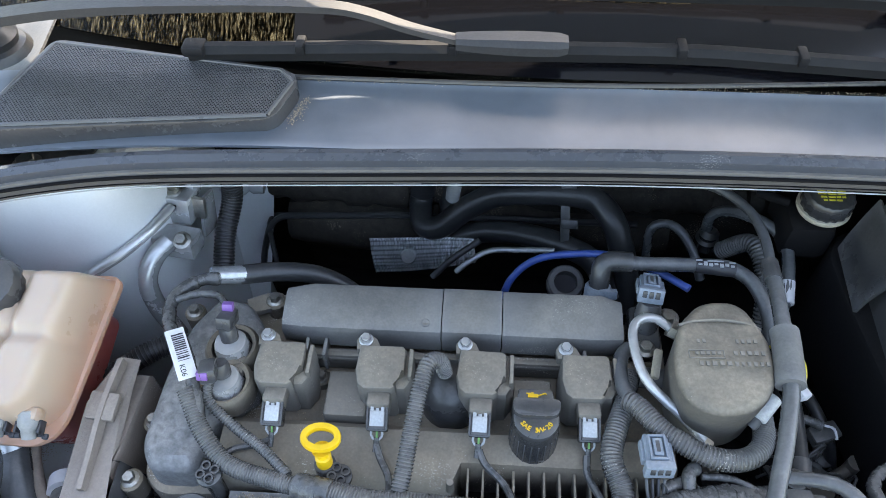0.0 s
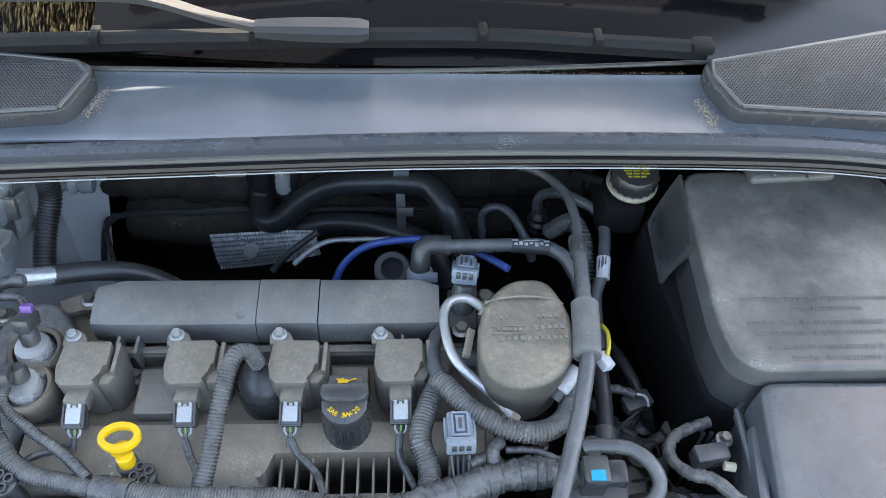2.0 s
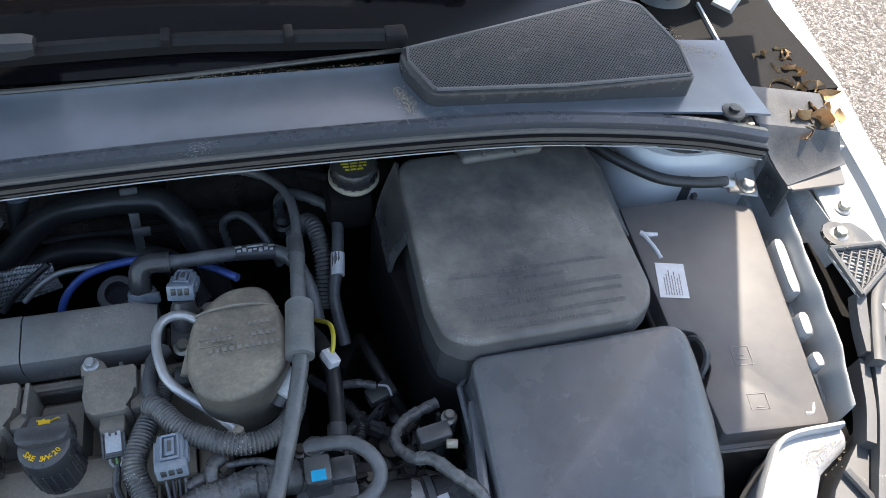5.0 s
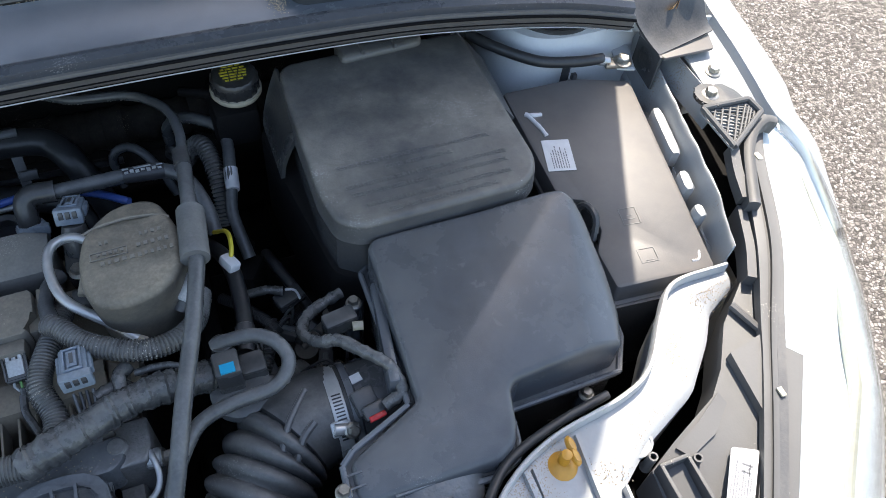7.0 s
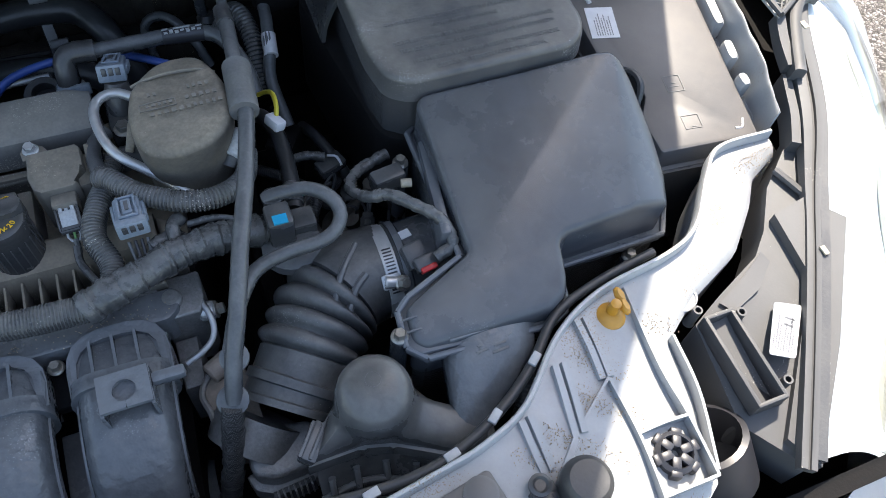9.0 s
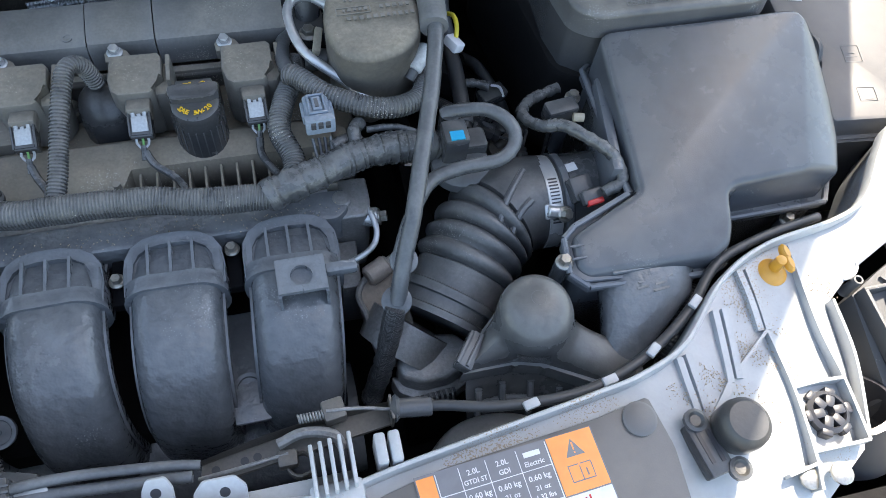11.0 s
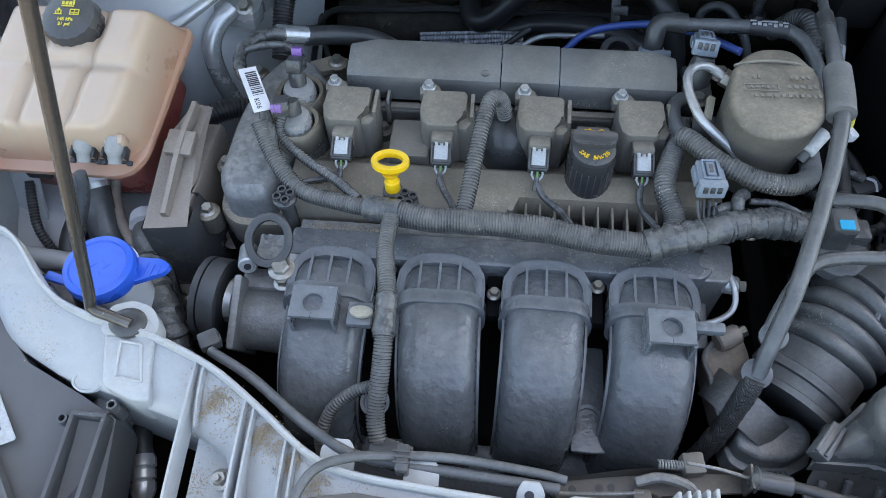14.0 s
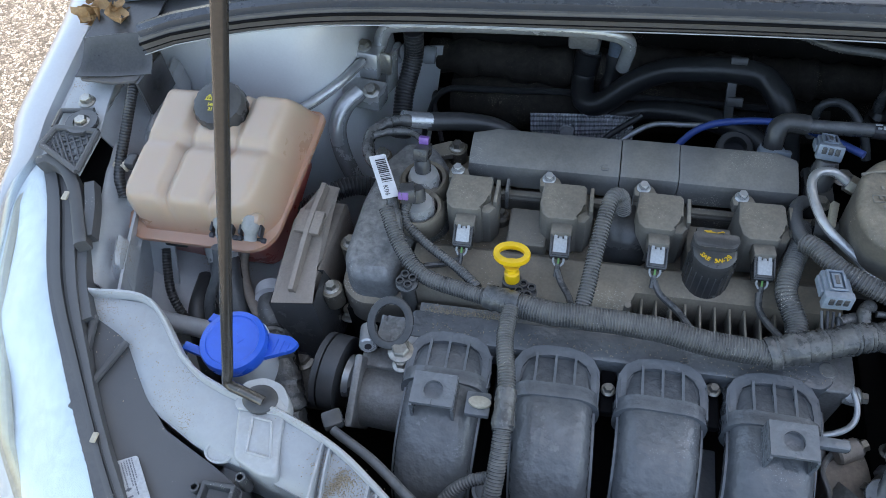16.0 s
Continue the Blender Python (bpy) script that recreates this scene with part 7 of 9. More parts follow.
# ---- intake trunk: sensor tube, clamp, bellows, throttle ----
trunk = thing("intake_hose", (0.29, 0.17, 0.62), "black rubber intake trunk with bellows", "intake hose")
PATH = [(0.352, 0.190, 0.683), (0.330, 0.191, 0.683), (0.306, 0.186, 0.683), (0.282, 0.170, 0.681), (0.263, 0.148, 0.676), (0.247, 0.127, 0.668), (0.236, 0.113, 0.662), (0.227, 0.101, 0.657)]
line, length = spline(PATH, 0.0014)


def bellow(t, i):
    """Plain elbow, four fat folds, then a plain end with a bead."""
    s = t * length
    k = 0.0405 + 0.004 * math.sin(math.pi * min(1, s / 0.085))
    if 0.060 < s < 0.120:
        k = 0.0385 + 0.0085 * abs(math.sin(math.pi * (s - 0.060) / 0.015)) ** 0.75
    if s >= 0.120:
        k = 0.0415
    if 0.142 < s < 0.150 or s > length - 0.007:
        k += 0.003
    return k / 0.04


part("trunk", sweep(line, circle(0.04, 40), scale=bellow), M_bellows, trunk)
part("moulded_rib", tube([(0.318, 0.170, 0.7235), (0.305, 0.160, 0.7195), (0.293, 0.143, 0.708)], 0.0035, 8, 0.004), M_bellows, trunk)
part("moulded_rib", tube([(0.318, 0.200, 0.7255), (0.300, 0.178, 0.7265), (0.290, 0.163, 0.7215), (0.284, 0.15, 0.713)], 0.003, 8, 0.004), M_bellows, trunk)
part("clamp_band", lathe([(0.0422, 0), (0.0432, 0.0005), (0.0432, 0.0125), (0.0422, 0.013)], (0.347, 0.190, 0.683), (-1, 0, 0), n=40), M_alu, trunk, "bright worm-drive clamp")
for a in range(95, 150, 4):
    # black bars in place of shaded slots in the band
    part("clamp_slot", box((0.3405, 0.190 + 0.0436 * math.cos(radians(a)), 0.683 + 0.0436 * math.sin(radians(a))), (0.008, 0.0012, 0.0008), 0, (a - 90, 0, 0)), M_print, trunk)
part("clamp_screw", rod((0.331, 0.161, 0.716), (0.352, 0.158, 0.712), 0.0055, 14, edge=0.001), M_alu, trunk)
part("clamp_housing", box((0.337, 0.163, 0.712), (0.016, 0.014, 0.010), 0.002, (40, 0, 0)), M_alu, trunk)
maf = thing("air_flow_sensor", (0.38, 0.19, 0.68), "black plastic air flow tube beside the filter box", "air flow sensor")
part("tube", lathe([(0.0435, 0), (0.0435, 0.006), (0.041, 0.008), (0.041, 0.05), (0.046, 0.055), (0.046, 0.065)], (0.350, 0.190, 0.684), (1, 0, 0), n=36), M_air, maf)
part("neck_plate", box((0.394, 0.215, 0.735), (0.010, 0.10, 0.05), 0.003, (0, 0, -9)), M_air, maf)
part("sensor_body", box((0.362, 0.172, 0.727), (0.020, 0.022, 0.014), 0.002, (20, 0, 10)), M_black, maf)
plug = part("plug", box((0.366, 0.158, 0.735), (0.020, 0.013, 0.010), 0.002, (20, 0, 10)), M_black, maf)
part("plug_lock", box((0.3665, 0.1515, 0.7365), (0.015, 0.005, 0.006), 0.001, (20, 0, 10)), M_red, plug, "red locking tab")
part("spec_tag", box((0.361, 0.196, 0.7258), (0.011, 0.008, 0.0008), 0, (0, 0, 10)), M_white, maf)
part("mount_ear", box((0.363, 0.246, 0.741), (0.03, 0.016, 0.020), 0.003, (0, 0, 8)), M_black, maf)
part("ear_pin", rod((0.372, 0.236, 0.744), (0.381, 0.234, 0.744), 0.004, 12), M_cream, maf)
part("flow_bolt", bolt((0.346, 0.156, 0.715), 0.005, (0.2, -0.6, 0.8)), M_steel, maf)

thr = thing("throttle_body", (0.20, 0.09, 0.60), "cast throttle body with a ribbed motor cover", "throttle body")
FLANGE = [(0.163, 0.143), (0.185, 0.170), (0.198, 0.167), (0.203, 0.150), (0.206, 0.10), (0.197, 0.079), (0.172, 0.083), (0.166, 0.120)]
part("flange", prism(FLANGE, 0.62, 0.654, 0.003, corner=0.006), M_mount, thr, "dusty cast flange")
edge_line = [Vector((x, y, 0.655)) for x, y in FLANGE[5:] + FLANGE[:2]]
part("flange_rim", tube(edge_line, 0.0028, 8, 0.004), M_cast, thr)
part("bore", lathe([(0.036, 0), (0.038, 0.012), (0.038, 0.03)], (0.186, 0.09, 0.632), (0.62, 0.66, 0.42), n=32), M_cast, thr)
part("ear", rod((0.172, 0.152, 0.662), (0.192, 0.162, 0.664), 0.0095, 18, edge=0.002), M_mount, thr)
part("throttle_bolt", bolt((0.192, 0.162, 0.664), 0.0055, (0.9, 0.4, 0.25)), M_steel, thr)
part("ear", rod((0.196, 0.080, 0.640), (0.197, 0.088, 0.664), 0.0085, 18, edge=0.002), M_cast, thr)
part("throttle_bolt", bolt((0.197, 0.088, 0.664), 0.005, (0.1, -0.2, 1)), M_steel, thr)
motor = part("motor", prism([(0.183, 0.074), (0.186, 0.060), (0.202, 0.052), (0.228, 0.053), (0.244, 0.062), (0.250, 0.078), (0.240, 0.092), (0.215, 0.096), (0.195, 0.090)], 0.612, 0.650, 0.006, 4, corner=0.005), M_cast, thr, "pale cast motor housing")
part("motor_lid", prism([(0.178, 0.070), (0.183, 0.054), (0.201, 0.044), (0.230, 0.045), (0.250, 0.056), (0.256, 0.072), (0.244, 0.075), (0.222, 0.068), (0.196, 0.068)], 0.604, 0.628, 0.003, 2, corner=0.004), M_cast, motor)
part("lid_insert", box((0.214, 0.0455, 0.622), (0.036, 0.008, 0.014), 0.001, (-20, 0, 4)), M_black, motor, "ribbed black insert")
for k in range(7):
    part("cooling_fin", box((0.200 + k * 0.0047, 0.0425 + k * 0.0003, 0.625), (0.0016, 0.008, 0.012), 0.0004, (-20, 0, 4)), M_cast, motor)

# ---- resonator, snorkel, ducts ----
res = thing("intake_resonator", (0.30, 0.04, 0.60), "grey-black plastic intake resonator with a domed top", "resonator")
SHELL = [(0.229, 0.037), (0.250, 0.066), (0.275, 0.088), (0.308, 0.086), (0.335, 0.052), (0.371, 0.030), (0.366, 0.010), (0.346, 0.005), (0.318, 0.021), (0.294, 0.034), (0.272, 0.040), (0.243, 0.040)]


def polar(outline, c, n):
    """An outline sampled at even angles about c."""
    out = []
    for k in range(n):
        d = Vector((math.cos(2 * math.pi * k / n), math.sin(2 * math.pi * k / n)))
        far = 0.0
        for p, q in zip(outline, outline[1:] + outline[:1]):
            p, q = Vector(p) - Vector(c), Vector(q) - Vector(c)
            e = q - p
            den = d.x * e.y - d.y * e.x
            if abs(den) > 1e-9:
                r, t = (p.x * e.y - p.y * e.x) / den, (p.x * d.y - p.y * d.x) / den
                if r > 0 and -1e-6 <= t <= 1 + 1e-6:
                    far = max(far, r)
        out.append((c[0] + far * d.x, c[1] + far * d.y))
    return out


MID = (0.291, 0.058)
skirt = [Vector(p) for p in polar(SHELL, MID, 64)]
rows = []
for z, k, r, cy in ((0.690, 0.0, 0.031, 0.060), (0.6985, 0.0, 0.031, 0.060), (0.7015, 0.03, 0.031, 0.060), (0.7065, 0.15, 0.031, 0.061), (0.7105, 0.36, 0.031, 0.062), (0.7140, 0.60, 0.031, 0.0625), (0.7165, 0.76, 0.031, 0.063), (0.7195, 0.88, 0.031, 0.0635), (0.7240, 0.96, 0.0308, 0.064), (0.7340, 1.0, 0.0300, 0.065), (0.7400, 1.0, 0.0275, 0.066), (0.7445, 1.0, 0.0235, 0.067), (0.7480, 1.0, 0.0170, 0.0685), (0.7495, 1.0, 0.007, 0.0695)):
    ring = []
    for i, p in enumerate(skirt):
        q = Vector((0.289 + r * math.cos(2 * math.pi * i / 64), cy + r * math.sin(2 * math.pi * i / 64)))
        w = p.lerp(q, k)
        ring.append((w.x, w.y, z))
    rows.append(ring)
bm = loft(rows)
bm.faces.new([v for v in bm.verts if v.co.z > 0.7490])
part("domed_lid", bm, M_loaf, res)
wide = [(MID[0] + (x - MID[0]) * 1.07, MID[1] + (y - MID[1]) * 1.12) for x, y in polar(SHELL, MID, 64)]
part("lid_rim", prism(wide, 0.678, 0.6965, 0.0015, 2), M_loaf, res)
part("mould_mark", lathe([(0.0052, 0), (0.0060, 0.0006), (0.0068, 0)], (0.289, 0.0690, 0.7490), n=20), M_loaf, res)
part("wing_fold", tube([(0.322, 0.046, 0.708), (0.340, 0.036, 0.702), (0.362, 0.024, 0.698)], 0.004, 8, 0.006), M_loaf, res)
part("lower_duct", loft([[(MID[0] + (x - MID[0]) * k, MID[1] + (y - MID[1]) * k - d, z) for x, y in polar(SHELL, MID, 64)] for z, k, d in ((0.680, 0.96, 0.0), (0.664, 0.97, 0.006), (0.650, 0.97, 0.016), (0.625, 0.95, 0.026), (0.58, 0.94, 0.030))]), M_loaf, res)
for x, y in ((0.243, 0.034), (0.264, 0.036), (0.288, 0.033), (0.310, 0.022), (0.332, 0.010)):
    part("duct_rib", tube([(x, y - 0.002, 0.668), (x - 0.001, y - 0.012, 0.655), (x - 0.002, y - 0.024, 0.630)], 0.0032, 8, 0.006), M_loaf, res)
part("duct_band", tube([(0.232, 0.022, 0.652), (0.264, 0.025, 0.654), (0.292, 0.018, 0.654), (0.335, -0.006, 0.652)], 0.0028, 8, 0.006), M_loaf, res)
part("lower_lobe", sweep(spline([(0.200, -0.014, 0.642), (0.225, -0.002, 0.646), (0.262, -0.002, 0.646), (0.30, -0.012, 0.642)], 0.006)[0], circle(0.014, 14), scale=lambda t, i: 0.7 + 0.5 * math.sin(math.pi * t)), M_bellows, res)
part("hose_clip", box((0.236, 0.053, 0.702), (0.012, 0.032, 0.016), 0.002, (0, 20, -38)), M_loaf, res)
part("clip_rib", box((0.232, 0.055, 0.711), (0.003, 0.030, 0.004), 0.001, (0, 20, -38)), M_loaf, res)
part("clip_rib", box((0.239, 0.051, 0.710), (0.003, 0.030, 0.004), 0.001, (0, 20, -38)), M_loaf, res)

sn = thing("intake_snorkel", (0.39, 0.06, 0.66), "smooth grey-black plastic intake snorkel", "intake duct")
part("duct", loft([[(0.395 + a * 0.062, 0.085, 0.715 + b * 0.030) for a, b in rounded(1.35, 1.6, 0.6, 4)], [(0.388 + a * 0.058, 0.062, 0.712 + b * 0.030) for a, b in rounded(1.35, 1.6, 0.6, 4)], [(0.370 + a * 0.040, 0.038, 0.70 + b * 0.026) for a, b in rounded(1.3, 1.6, 0.6, 4)], [(0.355 + a * 0.03, 0.018, 0.685 + b * 0.024) for a, b in rounded(1.3, 1.6, 0.6, 4)]]), M_manifold, sn)
part("duct_lip", box((0.40, 0.0835, 0.738), (0.085, 0.003, 0.004), 0.001), M_manifold, sn)
m = Matrix.Translation((0.388, 0.070, 0.7367)) @ pose(0, 0, 0, 6, 0, 184)
part("moulded_marks", bars(word_bars(-0.02, -0.004, 0.032, 0.0018, 8) + [(0.004, 0.001, 0.010, 0.0018), (-0.012, 0.001, 0.010, 0.0018), (-0.012, 0.006, 0.014, 0.002)], m, 0.0002), M_hose, sn)


# ---- wiring looms, hoses and pipes ----
def run(name, parts, label, category, group=""):
    """A loom or hose: each row is (part name, bmesh, material, label)."""
    first_bm = parts[0][1]
    at = first_bm.verts[:][0].co.copy()
    t = thing(name, at, label, category, group)
    for row in parts:
        part(row[0], row[1], row[2], t, row[3] if len(row) > 3 else "")
    return t


main = [(-0.26, 0.305, 0.750), (-0.241, 0.273, 0.735), (-0.214, 0.248, 0.725), (-0.172, 0.236, 0.725), (-0.132, 0.226, 0.730)]
main2 = [(-0.135, 0.227, 0.730), (-0.093, 0.219, 0.733), (-0.055, 0.217, 0.735), (0.003, 0.215, 0.735), (0.050, 0.208, 0.733), (0.104, 0.206, 0.730)]
main3 = [(0.098, 0.206, 0.730), (0.139, 0.218, 0.735), (0.191, 0.234, 0.735), (0.24, 0.240, 0.725), (0.262, 0.240, 0.715)]
run("wiring_loom", [
    ("left_run", corrugated(main, 0.0082, 0.0026, 0.07), M_loom),
    ("middle_run", lumpy(corrugated(main2, 0.0116, 0.0026, 0.055, 18), 0.0009, 2), M_loom, "split corrugated sleeve grey with dust"),
    ("right_run", lumpy(taped(main3, 0.0138, 18, 0.0045, seed=2), 0.0011, 5), M_tape),
    ("end_cuff", corrugated([(0.236, 0.241, 0.726), (0.268, 0.240, 0.714)], 0.011, 0.003, 0.12), M_loom),
    ("tape_joint", taped([(-0.15, 0.231, 0.728), (-0.118, 0.224, 0.732)], 0.0118, seed=5), M_tape),
    ("down_run", corrugated([(-0.125, 0.216, 0.735), (-0.126, 0.184, 0.738), (-0.119, 0.141, 0.740), (-0.117, 0.104, 0.735), (-0.118, 0.073, 0.718), (-0.12, 0.048, 0.700), (-0.116, 0.028, 0.690)], 0.0080, 0.0027, 0.10), M_loom),
    ("tape_joint", taped([(-0.118, 0.135, 0.740), (-0.117, 0.10, 0.735)], 0.0098, seed=7), M_tape),
    ("down_branch", corrugated([(-0.119, 0.070, 0.710), (-0.141, 0.065, 0.700), (-0.160, 0.053, 0.685), (-0.168, 0.034, 0.665), (-0.168, 0.026, 0.63)], 0.0055, 0.003, 0.12), M_loom),
    ("end_plug", box((-0.105, 0.020, 0.688), (0.035, 0.022, 0.014), 0.003, (0, 0, -15)), M_black),
    ("coil_branch", corrugated([(-0.062, 0.225, 0.735), (-0.058, 0.250, 0.742), (-0.055, 0.275, 0.75), (-0.050, 0.307, 0.762), (-0.044, 0.332, 0.767), (-0.035, 0.342, 0.757), (-0.030, 0.343, 0.735)], 0.0078, 0.0030, 0.12), M_loom),
    ("coil_branch", corrugated([(0.122, 0.215, 0.730), (0.125, 0.240, 0.730), (0.117, 0.268, 0.735), (0.124, 0.297, 0.735), (0.133, 0.322, 0.730), (0.141, 0.356, 0.720)], 0.0100, 0.0030, 0.08), M_loom),
    ("coil_wire", tube([(-0.184, 0.276, 0.716), (-0.20, 0.272, 0.711), (-0.216, 0.268, 0.711), (-0.228, 0.255, 0.715)], 0.0032, 8), M_tape),
    ("coil_wire", tube([(-0.088, 0.277, 0.716), (-0.083, 0.265, 0.714), (-0.074, 0.248, 0.716), (-0.070, 0.225, 0.728)], 0.0034, 8), M_tape),
    ("coil_wire", tube([(0.004, 0.277, 0.716), (0.010, 0.265, 0.713), (0.027, 0.248, 0.713), (0.037, 0.222, 0.726)], 0.0034, 8), M_tape),
    ("coil_wire", tube([(0.099, 0.277, 0.716), (0.099, 0.262, 0.713), (0.106, 0.245, 0.715), (0.116, 0.220, 0.728)], 0.0034, 8), M_tape),
    ("sensor_branch", corrugated([(-0.2400, 0.318, 0.752), (-0.242, 0.302, 0.737), (-0.217, 0.283, 0.727), (-0.185, 0.262, 0.726), (-0.159, 0.240, 0.727)], 0.0050, 0.0028, 0.12), M_loom),
    ("upper_run", taped([(-0.243, 0.275, 0.735), (-0.251, 0.30, 0.745), (-0.268, 0.340, 0.755), (-0.293, 0.370, 0.750), (-0.300, 0.405, 0.745), (-0.282, 0.428, 0.742), (-0.262, 0.432, 0.742)], 0.0066, seed=12), M_tape),
    ("sensor_branch", taped([(-0.296, 0.40, 0.748), (-0.278, 0.408, 0.748), (-0.256, 0.405, 0.752), (-0.238, 0.385, 0.765)], 0.0038, seed=13), M_tape),
], "thick dusty wiring loom in tape and corrugated sleeve", "wiring loom")
tag = thing("loom_tag", (-0.267, 0.333, 0.757), "white barcode tag wrapped round the loom", "label tag")
tm = Matrix.Translation((-0.2665, 0.331, 0.7665)) @ pose(0, 0, 0, 12, 10, 30)
bm = box((0, 0, 0), (0.017, 0.050, 0.0012), 0.0004)
bm.transform(tm)
part("tag", bm, M_white, tag)
rng = random.Random(5)
part("barcode", bars([(-0.004, 0.018 - k * 0.0021, 0.0105, rng.choice((0.0006, 0.0010, 0.0014))) for k in range(13)], tm @ pose(0, 0, 0.0008), 0.0001), M_print, tag)
part("tag_code", lettering("K06", 0.0072, tm @ pose(-0.0045, -0.0105, 0.0008, 0, 0, -90), 0.0001), M_print, tag)

u = run("loom_sleeve", [("sleeve", corrugated([(0.132, 0.317, 0.748), (0.140, 0.309, 0.752), (0.161, 0.284, 0.755), (0.196, 0.265, 0.755), (0.225, 0.267, 0.750), (0.246, 0.287, 0.740), (0.256, 0.325, 0.725)], 0.0096, 0.0031, 0.10), M_loom)], "grey corrugated sleeve looping under the pump cover", "corrugated sleeve")
run("rail_hose", [("hose", tube([(0.137, 0.314, 0.745), (0.130, 0.339, 0.740), (0.132, 0.366, 0.735), (0.142, 0.381, 0.730)], 0.007), M_hose)], "short dusty grey rubber hose", "hose")
run("fuel_pipe", [("pipe", tube([(0.197, 0.289, 0.735), (0.181, 0.303, 0.745), (0.152, 0.327, 0.757), (0.142, 0.351, 0.760), (0.140, 0.378, 0.760), (0.147, 0.393, 0.760), (0.163, 0.397, 0.758), (0.181, 0.389, 0.750)], 0.0045, 14, 0.004), M_alu), ("pipe_nut", lathe([(0.009, 0), (0.009, 0.012), (0.006, 0.014)], (0.176, 0.392, 0.752), (1, -0.4, -0.3), n=6), M_steel), ("pipe_foot", box((0.199, 0.287, 0.731), (0.012, 0.010, 0.012), 0.002, (0, 0, -40)), M_cream)], "bent bare aluminium fuel pipe", "fuel pipe")
long = [(0.150, 0.60, 0.755), (0.183, 0.577, 0.76), (0.236, 0.562, 0.765), (0.266, 0.528, 0.77), (0.274, 0.487, 0.775), (0.271, 0.440, 0.780), (0.267, 0.391, 0.785), (0.262, 0.325, 0.786), (0.250, 0.275, 0.780), (0.238, 0.238, 0.773), (0.225, 0.201, 0.766), (0.210, 0.158, 0.750), (0.197, 0.128, 0.730), (0.188, 0.104, 0.705)]
run("long_hose", [("hose", tube(long[5:], 0.0071, 14), M_hose), ("rear_hose", tube(long[:6], 0.0050, 14), M_hose), ("foam_sleeve", tube([(0.2655, 0.371, 0.786), (0.2630, 0.345, 0.787), (0.2600, 0.318, 0.786)], 0.0125, 18), M_foam, "grey foam sleeve"), ("printed_band", tube([(0.2705, 0.452, 0.779), (0.2695, 0.430, 0.781)], 0.0084, 14), M_black), ("braided_sleeve", taped([(0.186, 0.101, 0.706), (0.180, 0.089, 0.680), (0.173, 0.076, 0.650), (0.160, 0.062, 0.60)], 0.0092, seed=21, lap=0.004), M_braid, "braided black sleeve"), ("collar", lathe([(0.010, 0), (0.0115, 0.002), (0.0115, 0.006), (0.009, 0.008), (0.004, 0.0085)], (0.198, 0.132, 0.722), (-0.1, -0.4, 1), n=24), M_hose), ("collar", lathe([(0.010, 0), (0.0125, 0.002), (0.0125, 0.006), (0.009, 0.008), (0.004, 0.0085)], (0.188, 0.107, 0.702), (-0.1, -0.4, 1), n=24), M_hose)], "long grey rubber hose with a foam sleeve", "hose")
run("heater_hose", [("hose", tube([(-0.078, 0.684, 0.64), (-0.084, 0.667, 0.605), (-0.078, 0.635, 0.595), (-0.055, 0.629, 0.600), (-0.021, 0.637, 0.630), (0.016, 0.638, 0.655), (0.058, 0.630, 0.670), (0.099, 0.626, 0.675), (0.134, 0.620, 0.670), (0.157, 0.592, 0.655), (0.176, 0.565, 0.600), (0.18, 0.55, 0.55)], 0.0155, 18), M_rubber), ("cuff", rod((-0.0795, 0.683, 0.640), (-0.0825, 0.672, 0.612), 0.0175, 20, edge=0.002), M_rubber), ("stub", rod((-0.077, 0.69, 0.665), (-0.079, 0.684, 0.640), 0.013, 18), M_alu)], "thick black heater hose bent across the bulkhead", "heater hose", "heater hoses")
run("heater_hose", [("hose", tube([(-0.042, 0.690, 0.63), (-0.046, 0.668, 0.590), (-0.035, 0.638, 0.575), (0.006, 0.632, 0.590), (0.051, 0.617, 0.605), (0.093, 0.596, 0.615), (0.135, 0.574, 0.610), (0.16, 0.55, 0.57)], 0.0145, 18), M_rubber), ("stub", rod((-0.040, 0.697, 0.668), (-0.042, 0.69, 0.63), 0.013, 18), M_greyclip)], "thick black heater hose bent across the bulkhead", "heater hose", "heater hoses")
run("cable_tie", [("strap", box((0.098, 0.612, 0.655), (0.012, 0.005, 0.085), 0.002, (-38, 0, 4)), M_black), ("head", box((0.099, 0.624, 0.692), (0.020, 0.010, 0.010), 0.002, (-38, 0, 0)), M_black), ("hook", box((0.104, 0.603, 0.645), (0.02, 0.006, 0.012), 0.002, (-38, 0, 0)), M_black)], "black plastic strap holding both hoses", "cable strap")
